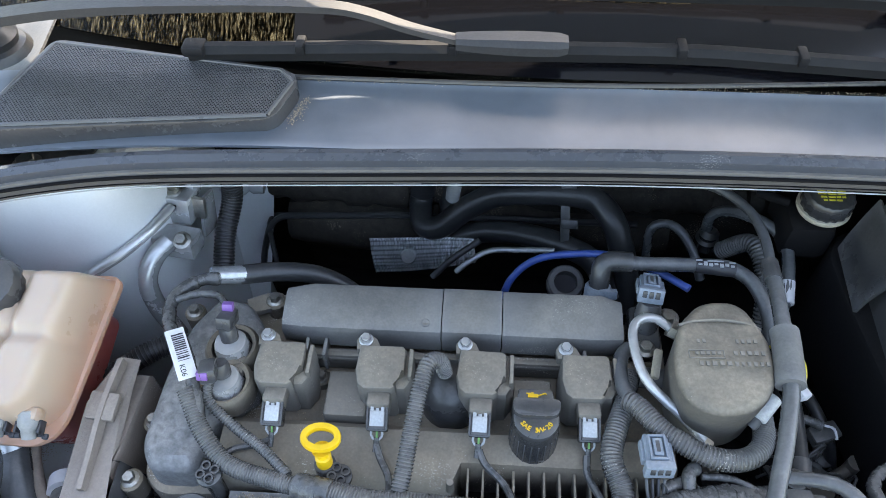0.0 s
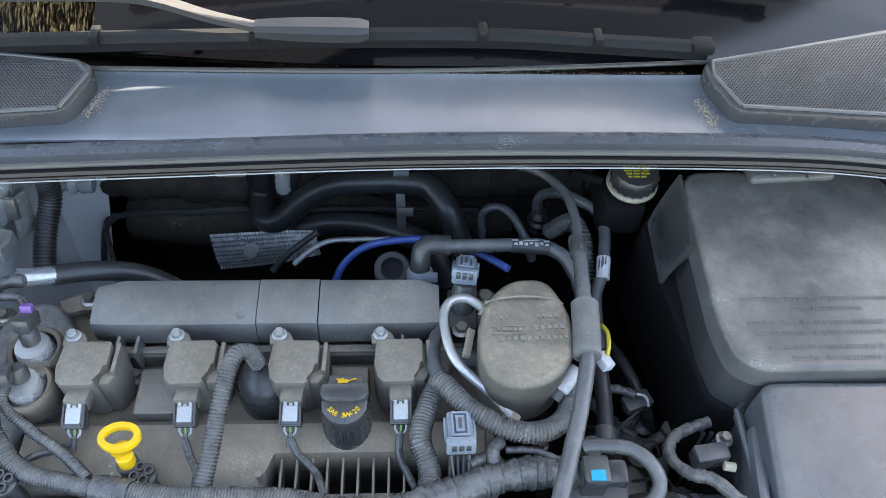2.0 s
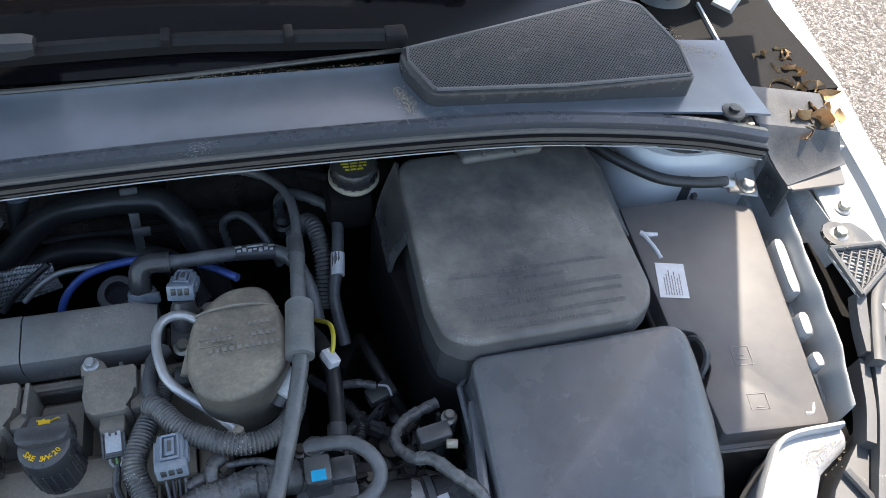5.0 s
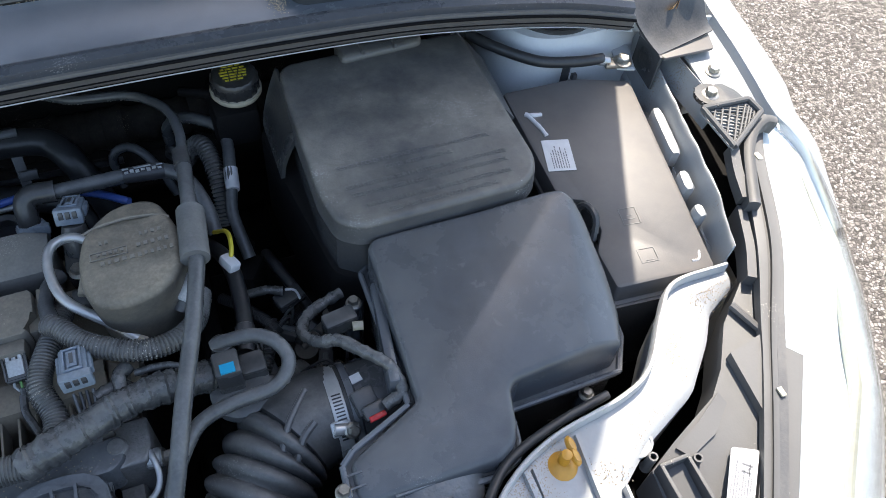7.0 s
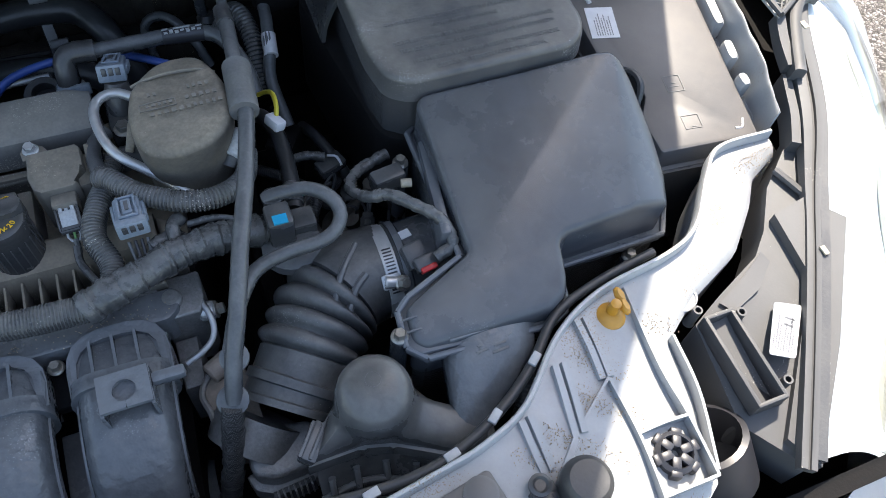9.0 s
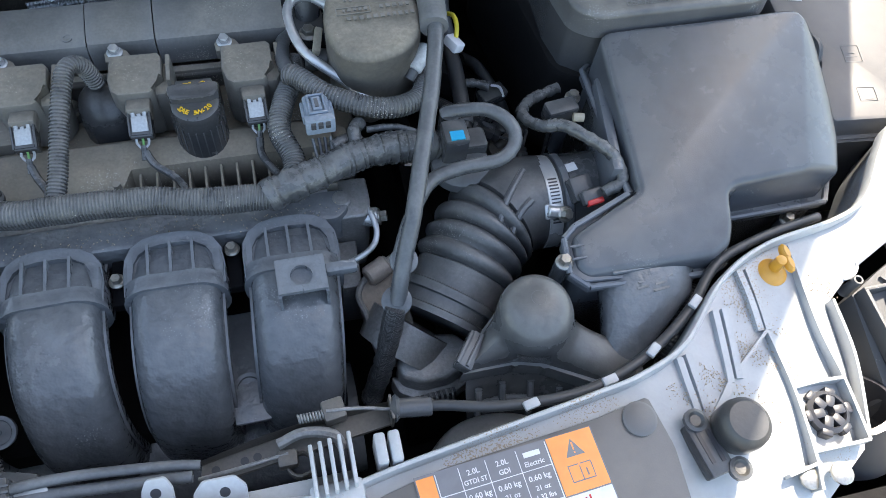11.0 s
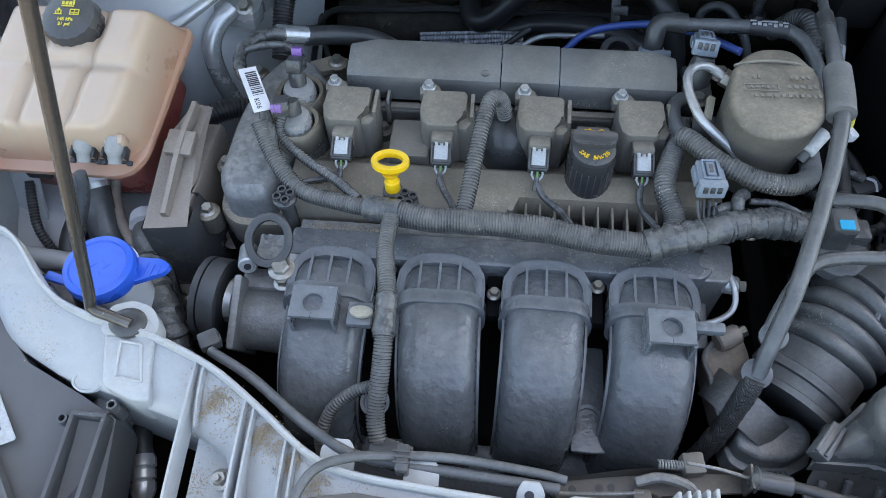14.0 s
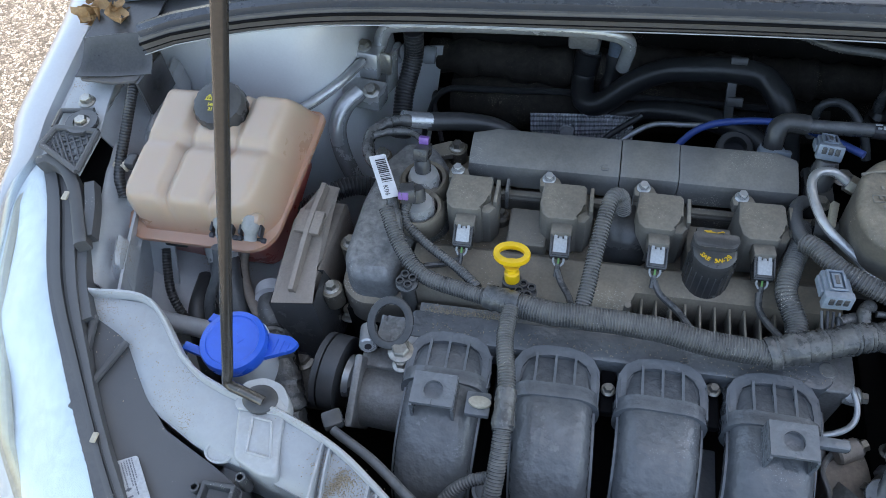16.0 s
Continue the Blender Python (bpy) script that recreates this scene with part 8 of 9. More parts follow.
run("vapour_hose", [("hose", tube([(0.130, 0.473, 0.742), (0.172, 0.473, 0.742), (0.218, 0.474, 0.742), (0.247, 0.472, 0.742), (0.268, 0.456, 0.740), (0.280, 0.425, 0.730), (0.283, 0.40, 0.712)], 0.0074, 14), M_hose), ("printed_band", tube([(0.213, 0.474, 0.742), (0.252, 0.470, 0.742)], 0.0079, 14), M_print, "black band with silver print"), ("band_print", join(*[box((0.2165 + 0.0052 * k, 0.4700 - 0.0003 * k + 0.0012 * (k % 2), 0.7497), (0.0036, 0.0018 + 0.0022 * ((k * 5) % 3) / 2, 0.0014), 0.0) for k in range(7)], box((0.2160, 0.4745, 0.7499), (0.006, 0.0016, 0.001)), box((0.232, 0.4738, 0.7499), (0.016, 0.0014, 0.001)), box((0.248, 0.4725, 0.7496), (0.006, 0.0018, 0.001))), M_lock), ("elbow", tube([(0.150, 0.473, 0.743), (0.130, 0.473, 0.744), (0.1215, 0.469, 0.739), (0.1195, 0.460, 0.724), (0.1185, 0.450, 0.702)], 0.0105, 16, 0.003), M_black), ("elbow_ring", lathe([(0.012, 0), (0.0138, 0.003), (0.0138, 0.018), (0.012, 0.021)], (0.1195, 0.459, 0.722), (-0.03, -0.42, -1), n=20), M_greyclip), ("elbow_clip", box((0.128, 0.448, 0.722), (0.018, 0.006, 0.010), 0.001, (-20, 0, 0)), M_greyclip)], "grey rubber hose with a quick connector elbow", "hose")
run("blue_hose", [("hose", tube([(0.024, 0.488, 0.650), (0.034, 0.500, 0.672), (0.055, 0.510, 0.690), (0.086, 0.513, 0.700), (0.135, 0.507, 0.710), (0.181, 0.485, 0.715), (0.211, 0.460, 0.720)], 0.0042, 12), M_bluehose)], "thin blue hose behind the engine", "hose")
run("steel_pipe", [("pipe", tube([(-0.032, 0.557, 0.600), (-0.013, 0.565, 0.615), (0.011, 0.573, 0.625), (0.052, 0.572, 0.630), (0.086, 0.569, 0.635)], 0.0036, 10), M_alu), ("dark_branch", tube([(-0.062, 0.562, 0.580), (-0.040, 0.574, 0.600), (-0.004, 0.592, 0.620)], 0.004, 10), M_rubber)], "thin bare metal pipe behind the engine", "pipe")
run("brake_pipe", [("pipe", tube([(-0.270, 0.588, 0.540), (-0.289, 0.639, 0.560), (-0.292, 0.661, 0.562), (-0.278, 0.672, 0.560), (-0.187, 0.676, 0.553), (-0.10, 0.672, 0.548)], 0.0035, 10), M_black)], "thin black pipe along the bulkhead", "pipe")
run("ac_sleeve", [("sleeve", corrugated([(-0.300, 0.500, 0.640), (-0.302, 0.545, 0.668), (-0.294, 0.578, 0.700), (-0.292, 0.585, 0.735)], 0.0125, 0.0042, 0.10), M_rubber)], "black corrugated sleeve beside the pipe fitting", "corrugated sleeve")
run("vent_hose", [("hose", tube([(-0.250, 0.452, 0.722), (-0.212, 0.463, 0.715), (-0.175, 0.468, 0.705), (-0.145, 0.469, 0.680), (-0.13, 0.468, 0.65)], 0.0105, 14), M_rubber), ("foil_band", tube([(-0.275, 0.440, 0.735), (-0.245, 0.453, 0.722)], 0.0095, 14), M_foil)], "black rubber hose with a foil-wrapped end", "hose")
run("low_loom", [("sleeve", corrugated([(-0.43, 0.34, 0.62), (-0.37, 0.375, 0.655), (-0.33, 0.40, 0.66), (-0.30, 0.41, 0.64)], 0.012, 0.004, 0.12), M_rubber)], "black corrugated sleeve under the tank", "corrugated sleeve")

# front: bonnet release cables and breather
run("release_cable", [("cable", tube([(-0.262, 0.086, 0.715), (-0.22, 0.062, 0.725), (-0.175, 0.029, 0.735), (-0.14, 0.008, 0.740), (-0.113, 0.001, 0.737), (-0.046, -0.004, 0.737), (0.025, -0.009, 0.735)], 0.0042, 12), M_hose), ("second_cable", tube([(-0.165, -0.060, 0.752), (-0.159, -0.033, 0.757), (-0.148, -0.014, 0.757), (-0.127, -0.004, 0.754), (-0.105, 0.001, 0.748), (-0.054, 0.005, 0.742), (0.009, 0.001, 0.736), (0.03, -0.002, 0.733)], 0.0037, 12), M_hose), ("holder", box((-0.089, 0.000, 0.744), (0.010, 0.020, 0.018), 0.002), M_black), ("holder_fin", join(*[box((-0.089, -0.004 + k * 0.004, 0.7535), (0.013, 0.0014, 0.002)) for k in range(3)]), M_black), ("end_clip", box((-0.266, 0.096, 0.712), (0.018, 0.016, 0.014), 0.003, (0, 0, 30)), M_black)], "pair of grey cable sheaths along the front panel", "release cable")
run("latch_cable", [("sheath", tube([(0.178, 0.010, 0.730), (0.20, 0.007, 0.731), (0.24, -0.003, 0.735), (0.294, -0.006, 0.737), (0.335, 0.002, 0.737), (0.376, 0.020, 0.736), (0.413, 0.045, 0.736), (0.45, 0.078, 0.735), (0.50, 0.095, 0.734), (0.56, 0.106, 0.732)], 0.0042, 12), M_rubber), ("cuff", rod((0.168, 0.011, 0.7305), (0.193, 0.008, 0.7305), 0.0072, 14, edge=0.001), M_black), ("grommet", lathe([(0.006, 0), (0.0105, 0.004), (0.006, 0.008)], (0.163, 0.012, 0.730), (1, -0.1, 0), n=18), M_black)], "black latch cable following the crossmember", "release cable")
for x, y in ((0.262, -0.004), (0.325, 0.002), (0.366, 0.018), (0.414, 0.05)):
    solo("cable_tab", box((x, y - 0.004, 0.7415), (0.012, 0.007, 0.004), 0.001, (0, 0, 12 if x < 0.34 else 38)), M_support, "small white plastic cable tab on the crossmember", "cable tab", "cable tabs")
run("drain_sleeve", [("sleeve", corrugated([(0.44, 0.075, 0.70), (0.425, 0.055, 0.70), (0.410, 0.035, 0.69), (0.40, 0.02, 0.67)], 0.0065, 0.0032, 0.12), M_rubber)], "small black corrugated sleeve beside the snorkel", "corrugated sleeve")
run("breather_hose", [("hose", tube([(0.255, 0.252, 0.748), (0.266, 0.252, 0.752), (0.292, 0.246, 0.757), (0.308, 0.230, 0.757), (0.310, 0.213, 0.752), (0.294, 0.200, 0.747), (0.257, 0.197, 0.746), (0.230, 0.188, 0.745), (0.209, 0.161, 0.740), (0.194, 0.133, 0.725)], 0.0062, 14), M_hose), ("valve_body", box((0.262, 0.232, 0.736), (0.022, 0.024, 0.034), 0.003), M_black), ("valve_lock", box((0.262, 0.2255, 0.7535), (0.012, 0.009, 0.0015)), M_teal, "bright teal tab"), ("valve_tower", rod((0.262, 0.250, 0.70), (0.262, 0.252, 0.752), 0.0095, 16, edge=0.001), M_black), ("valve_base", box((0.280, 0.238, 0.722), (0.028, 0.022, 0.02), 0.004), M_black), ("valve_foot", lathe([(0.026, 0), (0.026, 0.010), (0.018, 0.014)], (0.268, 0.222, 0.708), n=24), M_bellows)], "grey breather hose looping over the intake trunk", "breather hose")
run("flow_sensor_loom", [("loom", taped([(0.374, 0.156, 0.742), (0.391, 0.162, 0.748), (0.387, 0.182, 0.757), (0.368, 0.203, 0.760), (0.354, 0.220, 0.756), (0.339, 0.229, 0.747), (0.330, 0.249, 0.737), (0.343, 0.270, 0.730), (0.375, 0.283, 0.728)], 0.0056, lap=0.0028, seed=31), M_tape)], "taped sensor loom arching over the air tube", "wiring loom")
run("drop_hose", [("hose", tube([(0.272, 0.43, 0.66), (0.282, 0.38, 0.705), (0.288, 0.345, 0.718), (0.288, 0.310, 0.714), (0.284, 0.275, 0.714), (0.280, 0.258, 0.714)], 0.0076, 16), M_rubber), ("cuff", rod((0.285, 0.285, 0.714), (0.282, 0.264, 0.714), 0.0092, 18, edge=0.001), M_black)], "black rubber hose dropping beside the pump", "hose")
run("right_loop_hose", [("hose", tube([(0.265, 0.588, 0.640), (0.262, 0.592, 0.680), (0.275, 0.585, 0.700), (0.293, 0.559, 0.720), (0.315, 0.537, 0.722), (0.319, 0.510, 0.722), (0.312, 0.465, 0.712), (0.305, 0.440, 0.690), (0.31, 0.40, 0.66)], 0.0066, 12), M_hose), ("bottle", lathe([(0.014, 0), (0.014, 0.012), (0.010, 0.015), (0.012, 0.022), (0.007, 0.028)], (0.266, 0.588, 0.635), n=20), M_black), ("print_tag", rod((0.3145, 0.478, 0.7155), (0.311, 0.455, 0.708), 0.0075, 12), M_white)], "grey hose curling round beside the pump", "hose")
run("small_loop_hose", [("hose", tube([(0.198, 0.580, 0.62), (0.197, 0.587, 0.660), (0.213, 0.587, 0.672), (0.229, 0.574, 0.672), (0.245, 0.553, 0.655), (0.255, 0.54, 0.63)], 0.0055, 12), M_hose)], "small grey hose loop", "hose")
run("upright_sleeve", [("sleeve", corrugated([(0.275, 0.56, 0.66), (0.290, 0.54, 0.70), (0.298, 0.515, 0.705), (0.300, 0.48, 0.69), (0.298, 0.45, 0.66)], 0.0105, 0.0042, 0.12), M_loom)], "grey corrugated sleeve bending behind the pump", "corrugated sleeve")
run("yellow_green_wire", [("wire", tube([(0.280, 0.40, 0.715), (0.292, 0.372, 0.745), (0.292, 0.350, 0.748), (0.286, 0.335, 0.74)], 0.0022, 8), M_tape_y), ("tape_end", box((0.287, 0.338, 0.742), (0.012, 0.018, 0.010), 0.002, (0, 20, 25)), M_white)], "yellow wire with a white taped end", "wire")
run("pump_plug", [("plug", rod((0.240, 0.303, 0.752), (0.256, 0.321, 0.760), 0.0075, 18, edge=0.0015), M_lock), ("plug_boot", rod((0.236, 0.299, 0.745), (0.243, 0.306, 0.752), 0.0055, 14), M_black)], "white round plug at the pump cover's foot", "plug")

# connectors
def connector(p, turn, label):
    """Flat latched plug: shell, stepped latch frame, ribs and three wire ports."""
    t = thing("connector", p, label, "connector", "grey connectors")
    m = pose(*p, *turn)
    pieces = [("shell", box((0, 0.002, 0), (0.021, 0.032, 0.014), 0.002), M_greyclip),
              ("latch_frame", join(box((-0.0065, 0.004, 0.0085), (0.002, 0.022, 0.003), 0.0005), box((0.0065, 0.004, 0.0085), (0.002, 0.022, 0.003), 0.0005), box((0, 0.0145, 0.0085), (0.015, 0.002, 0.003), 0.0005), box((0, -0.0065, 0.0085), (0.015, 0.002, 0.003), 0.0005)), M_greyclip),
              ("latch_tongue", box((0, 0.004, 0.0085), (0.0075, 0.016, 0.003), 0.0008), M_greyclip),
              # black bar as the painted shade of the latch recess
              ("recess", box((0, 0.004, 0.0102), (0.003, 0.010, 0.0008)), M_black),
              ("collar", box((0, -0.012, 0.001), (0.0245, 0.008, 0.016), 0.0015), M_greyclip),
              ("wing", box((-0.0118, 0.004, 0.0), (0.003, 0.020, 0.008), 0.001), M_greyclip),
              ("wing", box((0.0118, 0.004, 0.0), (0.003, 0.020, 0.008), 0.001), M_greyclip)]
    for dx in (-0.006, 0.0, 0.006):
        pieces.append(("port", box((dx, -0.0155, 0.003), (0.0042, 0.003, 0.007), 0.0006), M_black))
    for n_, b_, k_ in pieces:
        b_.transform(m)
        part(n_, b_, k_, t)
    return t


c1 = connector((0.163, 0.434, 0.752), (-25, 0, -8), "grey-blue wiring connector on a cam sensor")
part("boot", lathe([(0.012, 0), (0.013, 0.02), (0.010, 0.03)], (0.160, 0.408, 0.722), (0.1, 0.5, 1), n=20), M_black, c1)
c2 = connector((0.150, 0.262, 0.757), (-8, 0, 2), "grey-blue wiring connector lying on the loom")
for k in range(4):
    part("wire", tube([(0.143 + k * 0.005, 0.249, 0.743), (0.144 + k * 0.0045, 0.240, 0.737), (0.146 + k * 0.003, 0.228, 0.732)], 0.0014, 6, 0.004), (M_hose, M_print, M_print, M_hose)[k], c2)
part("tail", taped([(0.158, 0.242, 0.738), (0.176, 0.25, 0.735), (0.185, 0.243, 0.733), (0.196, 0.236, 0.733)], 0.006, seed=41), M_tape, c2)
part("tail", taped([(0.180, 0.232, 0.735), (0.178, 0.252, 0.742), (0.186, 0.262, 0.740)], 0.0065, seed=42), M_tape, c2)
part("tail", taped([(0.19, 0.255, 0.738), (0.215, 0.254, 0.738), (0.24, 0.245, 0.732)], 0.0035, seed=43), M_tape, c2)

# sensor boss with bolt between connector and fuel pipe
bz = thing("sensor_boss", (0.165, 0.40, 0.70), "dark sensor boss with a flange bolt", "sensor")
part("body", box((0.160, 0.408, 0.712), (0.03, 0.05, 0.03), 0.006), M_black, bz)
part("boss_bolt", bolt((0.183, 0.418, 0.728), 0.0075), M_steel, bz)
part("boss_bolt", bolt((0.158, 0.382, 0.728), 0.0065), M_steel, bz)
part("tie_tab", box((0.163, 0.358, 0.742), (0.007, 0.030, 0.006), 0.001, (0, 15, -13)), M_cream, bz)
part("fuel_rail", rod((0.15, 0.355, 0.722), (0.19, 0.352, 0.722), 0.010, 18), M_black, bz)
ring_thing = thing("wiring_grommet", (0.09, 0.488, 0.67), "black rubber ring on a tube behind the engine", "grommet")
part("ring", lathe([(0.020, 0), (0.020, 0.012), (0.018, 0.014), (0.0125, 0.014), (0.0125, 0)], (0.090, 0.486, 0.680), (0, -0.35, 1), n=28), M_rubber, ring_thing)
part("pipe", rod((0.092, 0.497, 0.62), (0.090, 0.489, 0.683), 0.014, 20), M_print, ring_thing)
# foil heat shield
def shield_point(u, v):
    top = along([(-0.150, 0.622, 0.577), (-0.095, 0.622, 0.582), (-0.05, 0.622, 0.586), (-0.012, 0.620, 0.588)], u)
    low = along([(-0.146, 0.612, 0.518), (-0.10, 0.612, 0.524), (-0.055, 0.612, 0.534), (-0.008, 0.610, 0.552)], u)
    p = low.lerp(top, v)
    d = 0.0022 * math.sin(u * 110 + v * 26) * math.sin(u * 110 - v * 26)
    return p + Vector((0, -d - 0.004 * math.sin(math.pi * v), 0))


shield = solo("heat_shield", thick(grid(150, 30, shield_point), 0.0012), M_foil, "silver embossed heat shield behind the engine", "heat shield")
part("rivet", lathe([(0.011, 0), (0.009, 0.004), (0.004, 0.004), (0.004, 0.002)], (-0.098, 0.610, 0.558), (0, -0.8, 0.6), n=20), M_alu, shield)


# bracket for the air-conditioning pipes on the strut tower
ac = thing("pipe_fitting", (-0.335, 0.53, 0.70), "grey aluminium pipe fitting with a joined block", "pipe fitting")
part("upper_block", box((-0.345, 0.550, 0.716), (0.040, 0.030, 0.034), 0.003, (-15, 0, -8)), M_alu, ac)
# black block in place of the window's inner shade
part("block_window", box((-0.345, 0.5335, 0.728), (0.009, 0.003, 0.008), 0.001, (-50, 0, -8)), M_void, ac)
part("side_plate", box((-0.316, 0.552, 0.700), (0.004, 0.028, 0.05), 0.001, (-15, 0, -12)), M_alu, ac)
part("upper_clip", box((-0.322, 0.545, 0.718), (0.02, 0.006, 0.026), 0.001, (-15, 0, -8)), M_steel, ac)
part("lower_block", box((-0.345, 0.510, 0.700), (0.060, 0.030, 0.026), 0.004, (-12, 0, -8)), M_alu, ac)
part("fitting_bolt", bolt((-0.326, 0.497, 0.718), 0.007, (0, -0.4, 1)), M_steel, ac)
part("fitting_bolt", bolt((-0.345, 0.552, 0.737), 0.006, (0, -0.3, 1)), M_steel, ac)
part("suction_pipe", tube([(-0.342, 0.500, 0.712), (-0.356, 0.482, 0.705), (-0.365, 0.465, 0.685), (-0.362, 0.455, 0.65), (-0.35, 0.45, 0.60)], 0.0105, 16), M_alu, ac)
part("thin_pipe", tube([(-0.345, 0.535, 0.728), (-0.362, 0.497, 0.728), (-0.385, 0.470, 0.722), (-0.41, 0.455, 0.712), (-0.44, 0.445, 0.69)], 0.0060, 14), M_alu, ac)
part("high_pipe", tube([(-0.332, 0.567, 0.722), (-0.325, 0.572, 0.742), (-0.305, 0.572, 0.755), (-0.207, 0.574, 0.760), (-0.11, 0.578, 0.760), (-0.060, 0.583, 0.754), (-0.036, 0.590, 0.735), (-0.038, 0.600, 0.690)], 0.0088, 16), M_alu, ac, "bare pipe running below the seal")
part("high_clip", box((-0.088, 0.585, 0.744), (0.035, 0.014, 0.028), 0.004), M_cast, ac)
for k in range(2):
    hp = [Vector((-0.365 + 0.010 * math.cos(a), 0.552 + 0.004 * k, 0.722 + 0.012 * math.sin(a))) for a in np.linspace(0, 2 * math.pi, 17)]
    part("wire_loop", sweep(hp, circle(0.0016, 6), cap=False), M_black, ac)

# brake fluid reservoir
bk = thing("brake_reservoir", (0.335, 0.525, 0.72), "pale plastic brake fluid reservoir with a black cap", "brake reservoir")
part("body", lathe([(0.018, 0), (0.024, 0.005), (0.0265, 0.009), (0.0265, 0.013)], (0.340, 0.529, 0.766), n=32), M_cream, bk)
cp = part("cap", lathe([(0.0235, 0), (0.0248, 0.003), (0.0248, 0.016), (0.0225, 0.019), (0, 0.0195)], (0.340, 0.528, 0.778), n=36, knurl=-0.05), M_black, bk, "black ribbed cap with yellow warning print")
part("cap_print", bars([r for k in range(6) for r in word_bars(-0.016 + 0.002 * abs(k - 2.5), 0.011 - k * 0.0046, 0.032 - 0.004 * abs(k - 2.5), 0.0022, k + 20)], pose(0.340, 0.528, 0.7977) @ Matrix.Diagonal((0.92, 0.92, 1, 1)), 0.0002), M_tape_y, cp)
# outlet and lower tank: near-black for the shade under the cap
part("outlet", rod((0.315, 0.545, 0.762), (0.285, 0.56, 0.760), 0.005, 12), M_deep, bk)
part("lower_tank", box((0.335, 0.545, 0.735), (0.05, 0.07, 0.05), 0.01), M_deep, bk)

# battery lead and grounding bolt on the right tower
run("ground_lead", [("lead", tube([(0.60, 0.53, 0.79), (0.622, 0.502, 0.788), (0.660, 0.470, 0.785), (0.70, 0.458, 0.784), (0.735, 0.455, 0.783)], 0.0062, 14), M_rubber), ("lug", box((0.748, 0.449, 0.779), (0.026, 0.016, 0.006), 0.002, (0, 0, -10)), M_steel), ("lug_barrel", rod((0.728, 0.456, 0.782), (0.742, 0.452, 0.780), 0.0058, 12), M_alu), ("lead_bolt", bolt((0.756, 0.446, 0.781), 0.0075), M_steel), ("tab_plate", box((0.768, 0.462, 0.772), (0.022, 0.045, 0.004), 0.002, (0, 0, -20)), M_paint)], "black ground lead bolted to the body", "battery lead")
run("fender_loom", [("sleeve", corrugated([(-0.59, 0.50, 0.80), (-0.574, 0.46, 0.795), (-0.560, 0.41, 0.79), (-0.553, 0.36, 0.775), (-0.548, 0.31, 0.755), (-0.540, 0.29, 0.74)], 0.0058, 0.0034, 0.12), M_rubber), ("clip", box((-0.548, 0.318, 0.757), (0.016, 0.010, 0.010), 0.002), M_cream), ("hook", box((-0.536, 0.322, 0.760), (0.012, 0.016, 0.012), 0.003), M_black)], "black corrugated cable beside the coolant tank", "corrugated sleeve")
for rear, fore, drop in (([(0.765, 0.485, 0.836), (0.80, 0.480, 0.832), (0.862, 0.470, 0.826)], [(0.785, 0.425, 0.798), (0.82, 0.432, 0.800), (0.866, 0.442, 0.802)], (0.787, 0.45)), ([(-0.605, 0.425, 0.832), (-0.57, 0.435, 0.832), (-0.538, 0.442, 0.832)], [(-0.616, 0.395, 0.802), (-0.575, 0.402, 0.800), (-0.537, 0.412, 0.798)], (-0.548, 0.425))):
    fl_ = thing("corner_flap", fore[1], "black plastic corner flap beside the hood hinge", "corner flap", "corner flaps")
    part("flap", thick(grid(8, 6, lambda a, b: along(rear, a).lerp(along(fore, a), b) - Vector((0, 0, 0.006 * math.sin(math.pi * b)))), 0.003), M_black, fl_)
    x, y = drop
    part("upright", thick(grid(4, 4, lambda a, b: (x + 0.006 * a, y - 0.03 + 0.05 * a, 0.755 + 0.045 * b)), 0.003), M_black, fl_)
    part("rear_shelf", thick(grid(4, 4, lambda a, b: along(rear, a) + Vector((0, (0.05 if rear[0][0] > 0 else 0.16) * b, 0.012 * b))), 0.003), M_black, fl_)

# sight shields over the crossmember and the refrigerant label
sh = thing("sight_shield", (0.24, -0.08, 0.74), "matt grey-black plastic shield over the crossmember", "sight shield", "sight shields")
part("plate", prism([(0.130, -0.062), (0.140, -0.052), (0.185, -0.042), (0.30, -0.030), (0.343, -0.022), (0.350, -0.060), (0.345, -0.15), (0.128, -0.15)], 0.745, 0.7545, 0.002, corner=0.004), M_fuse, sh)
part("push_pin", lathe([(0.0125, 0), (0.0125, 0.0015), (0.010, 0.003), (0, 0.0035)], (0.331, -0.037, 0.7545), n=28), M_fuse, sh)
sh = thing("sight_shield", (-0.06, -0.08, 0.73), "matt grey-black plastic shield over the crossmember", "sight shield", "sight shields")
part("plate", prism([(-0.155, -0.032), (-0.12, -0.026), (0.0, -0.034), (0.045, -0.046), (0.062, -0.062), (0.065, -0.15), (-0.18, -0.15)], 0.738, 0.7475, 0.002, corner=0.004), M_fuse, sh)
part("push_pin", lathe([(0.0125, 0), (0.0125, 0.0015), (0.010, 0.003), (0, 0.0035)], (-0.122, -0.048, 0.7475), n=28), M_fuse, sh)
LM = Matrix.Translation((0.1665, -0.0445, 0.7551)) @ pose(0, 0, 0, 0, 0, 4.5)
lb = thing("refrigerant_label", (0.23, -0.07, 0.755), "grey and orange printed air-conditioning label", "label")
part("sheet", bars([(0, -0.085, 0.128, 0.085)], LM, 0.0002), M_greylabel, lb)
part("orange_field", bars([(0.094, -0.040, 0.033, 0.0395)], LM @ pose(0, 0, 0.0003), 0.0002), M_orange, lb)
part("orange_field", bars([(0.001, -0.05, 0.012, 0.048)], LM @ pose(0, 0, 0.0003), 0.0002), M_orange, lb)
part("white_field", bars([(0.094, -0.085, 0.033, 0.044)], LM @ pose(0, 0, 0.0003), 0.0002), M_white, lb)
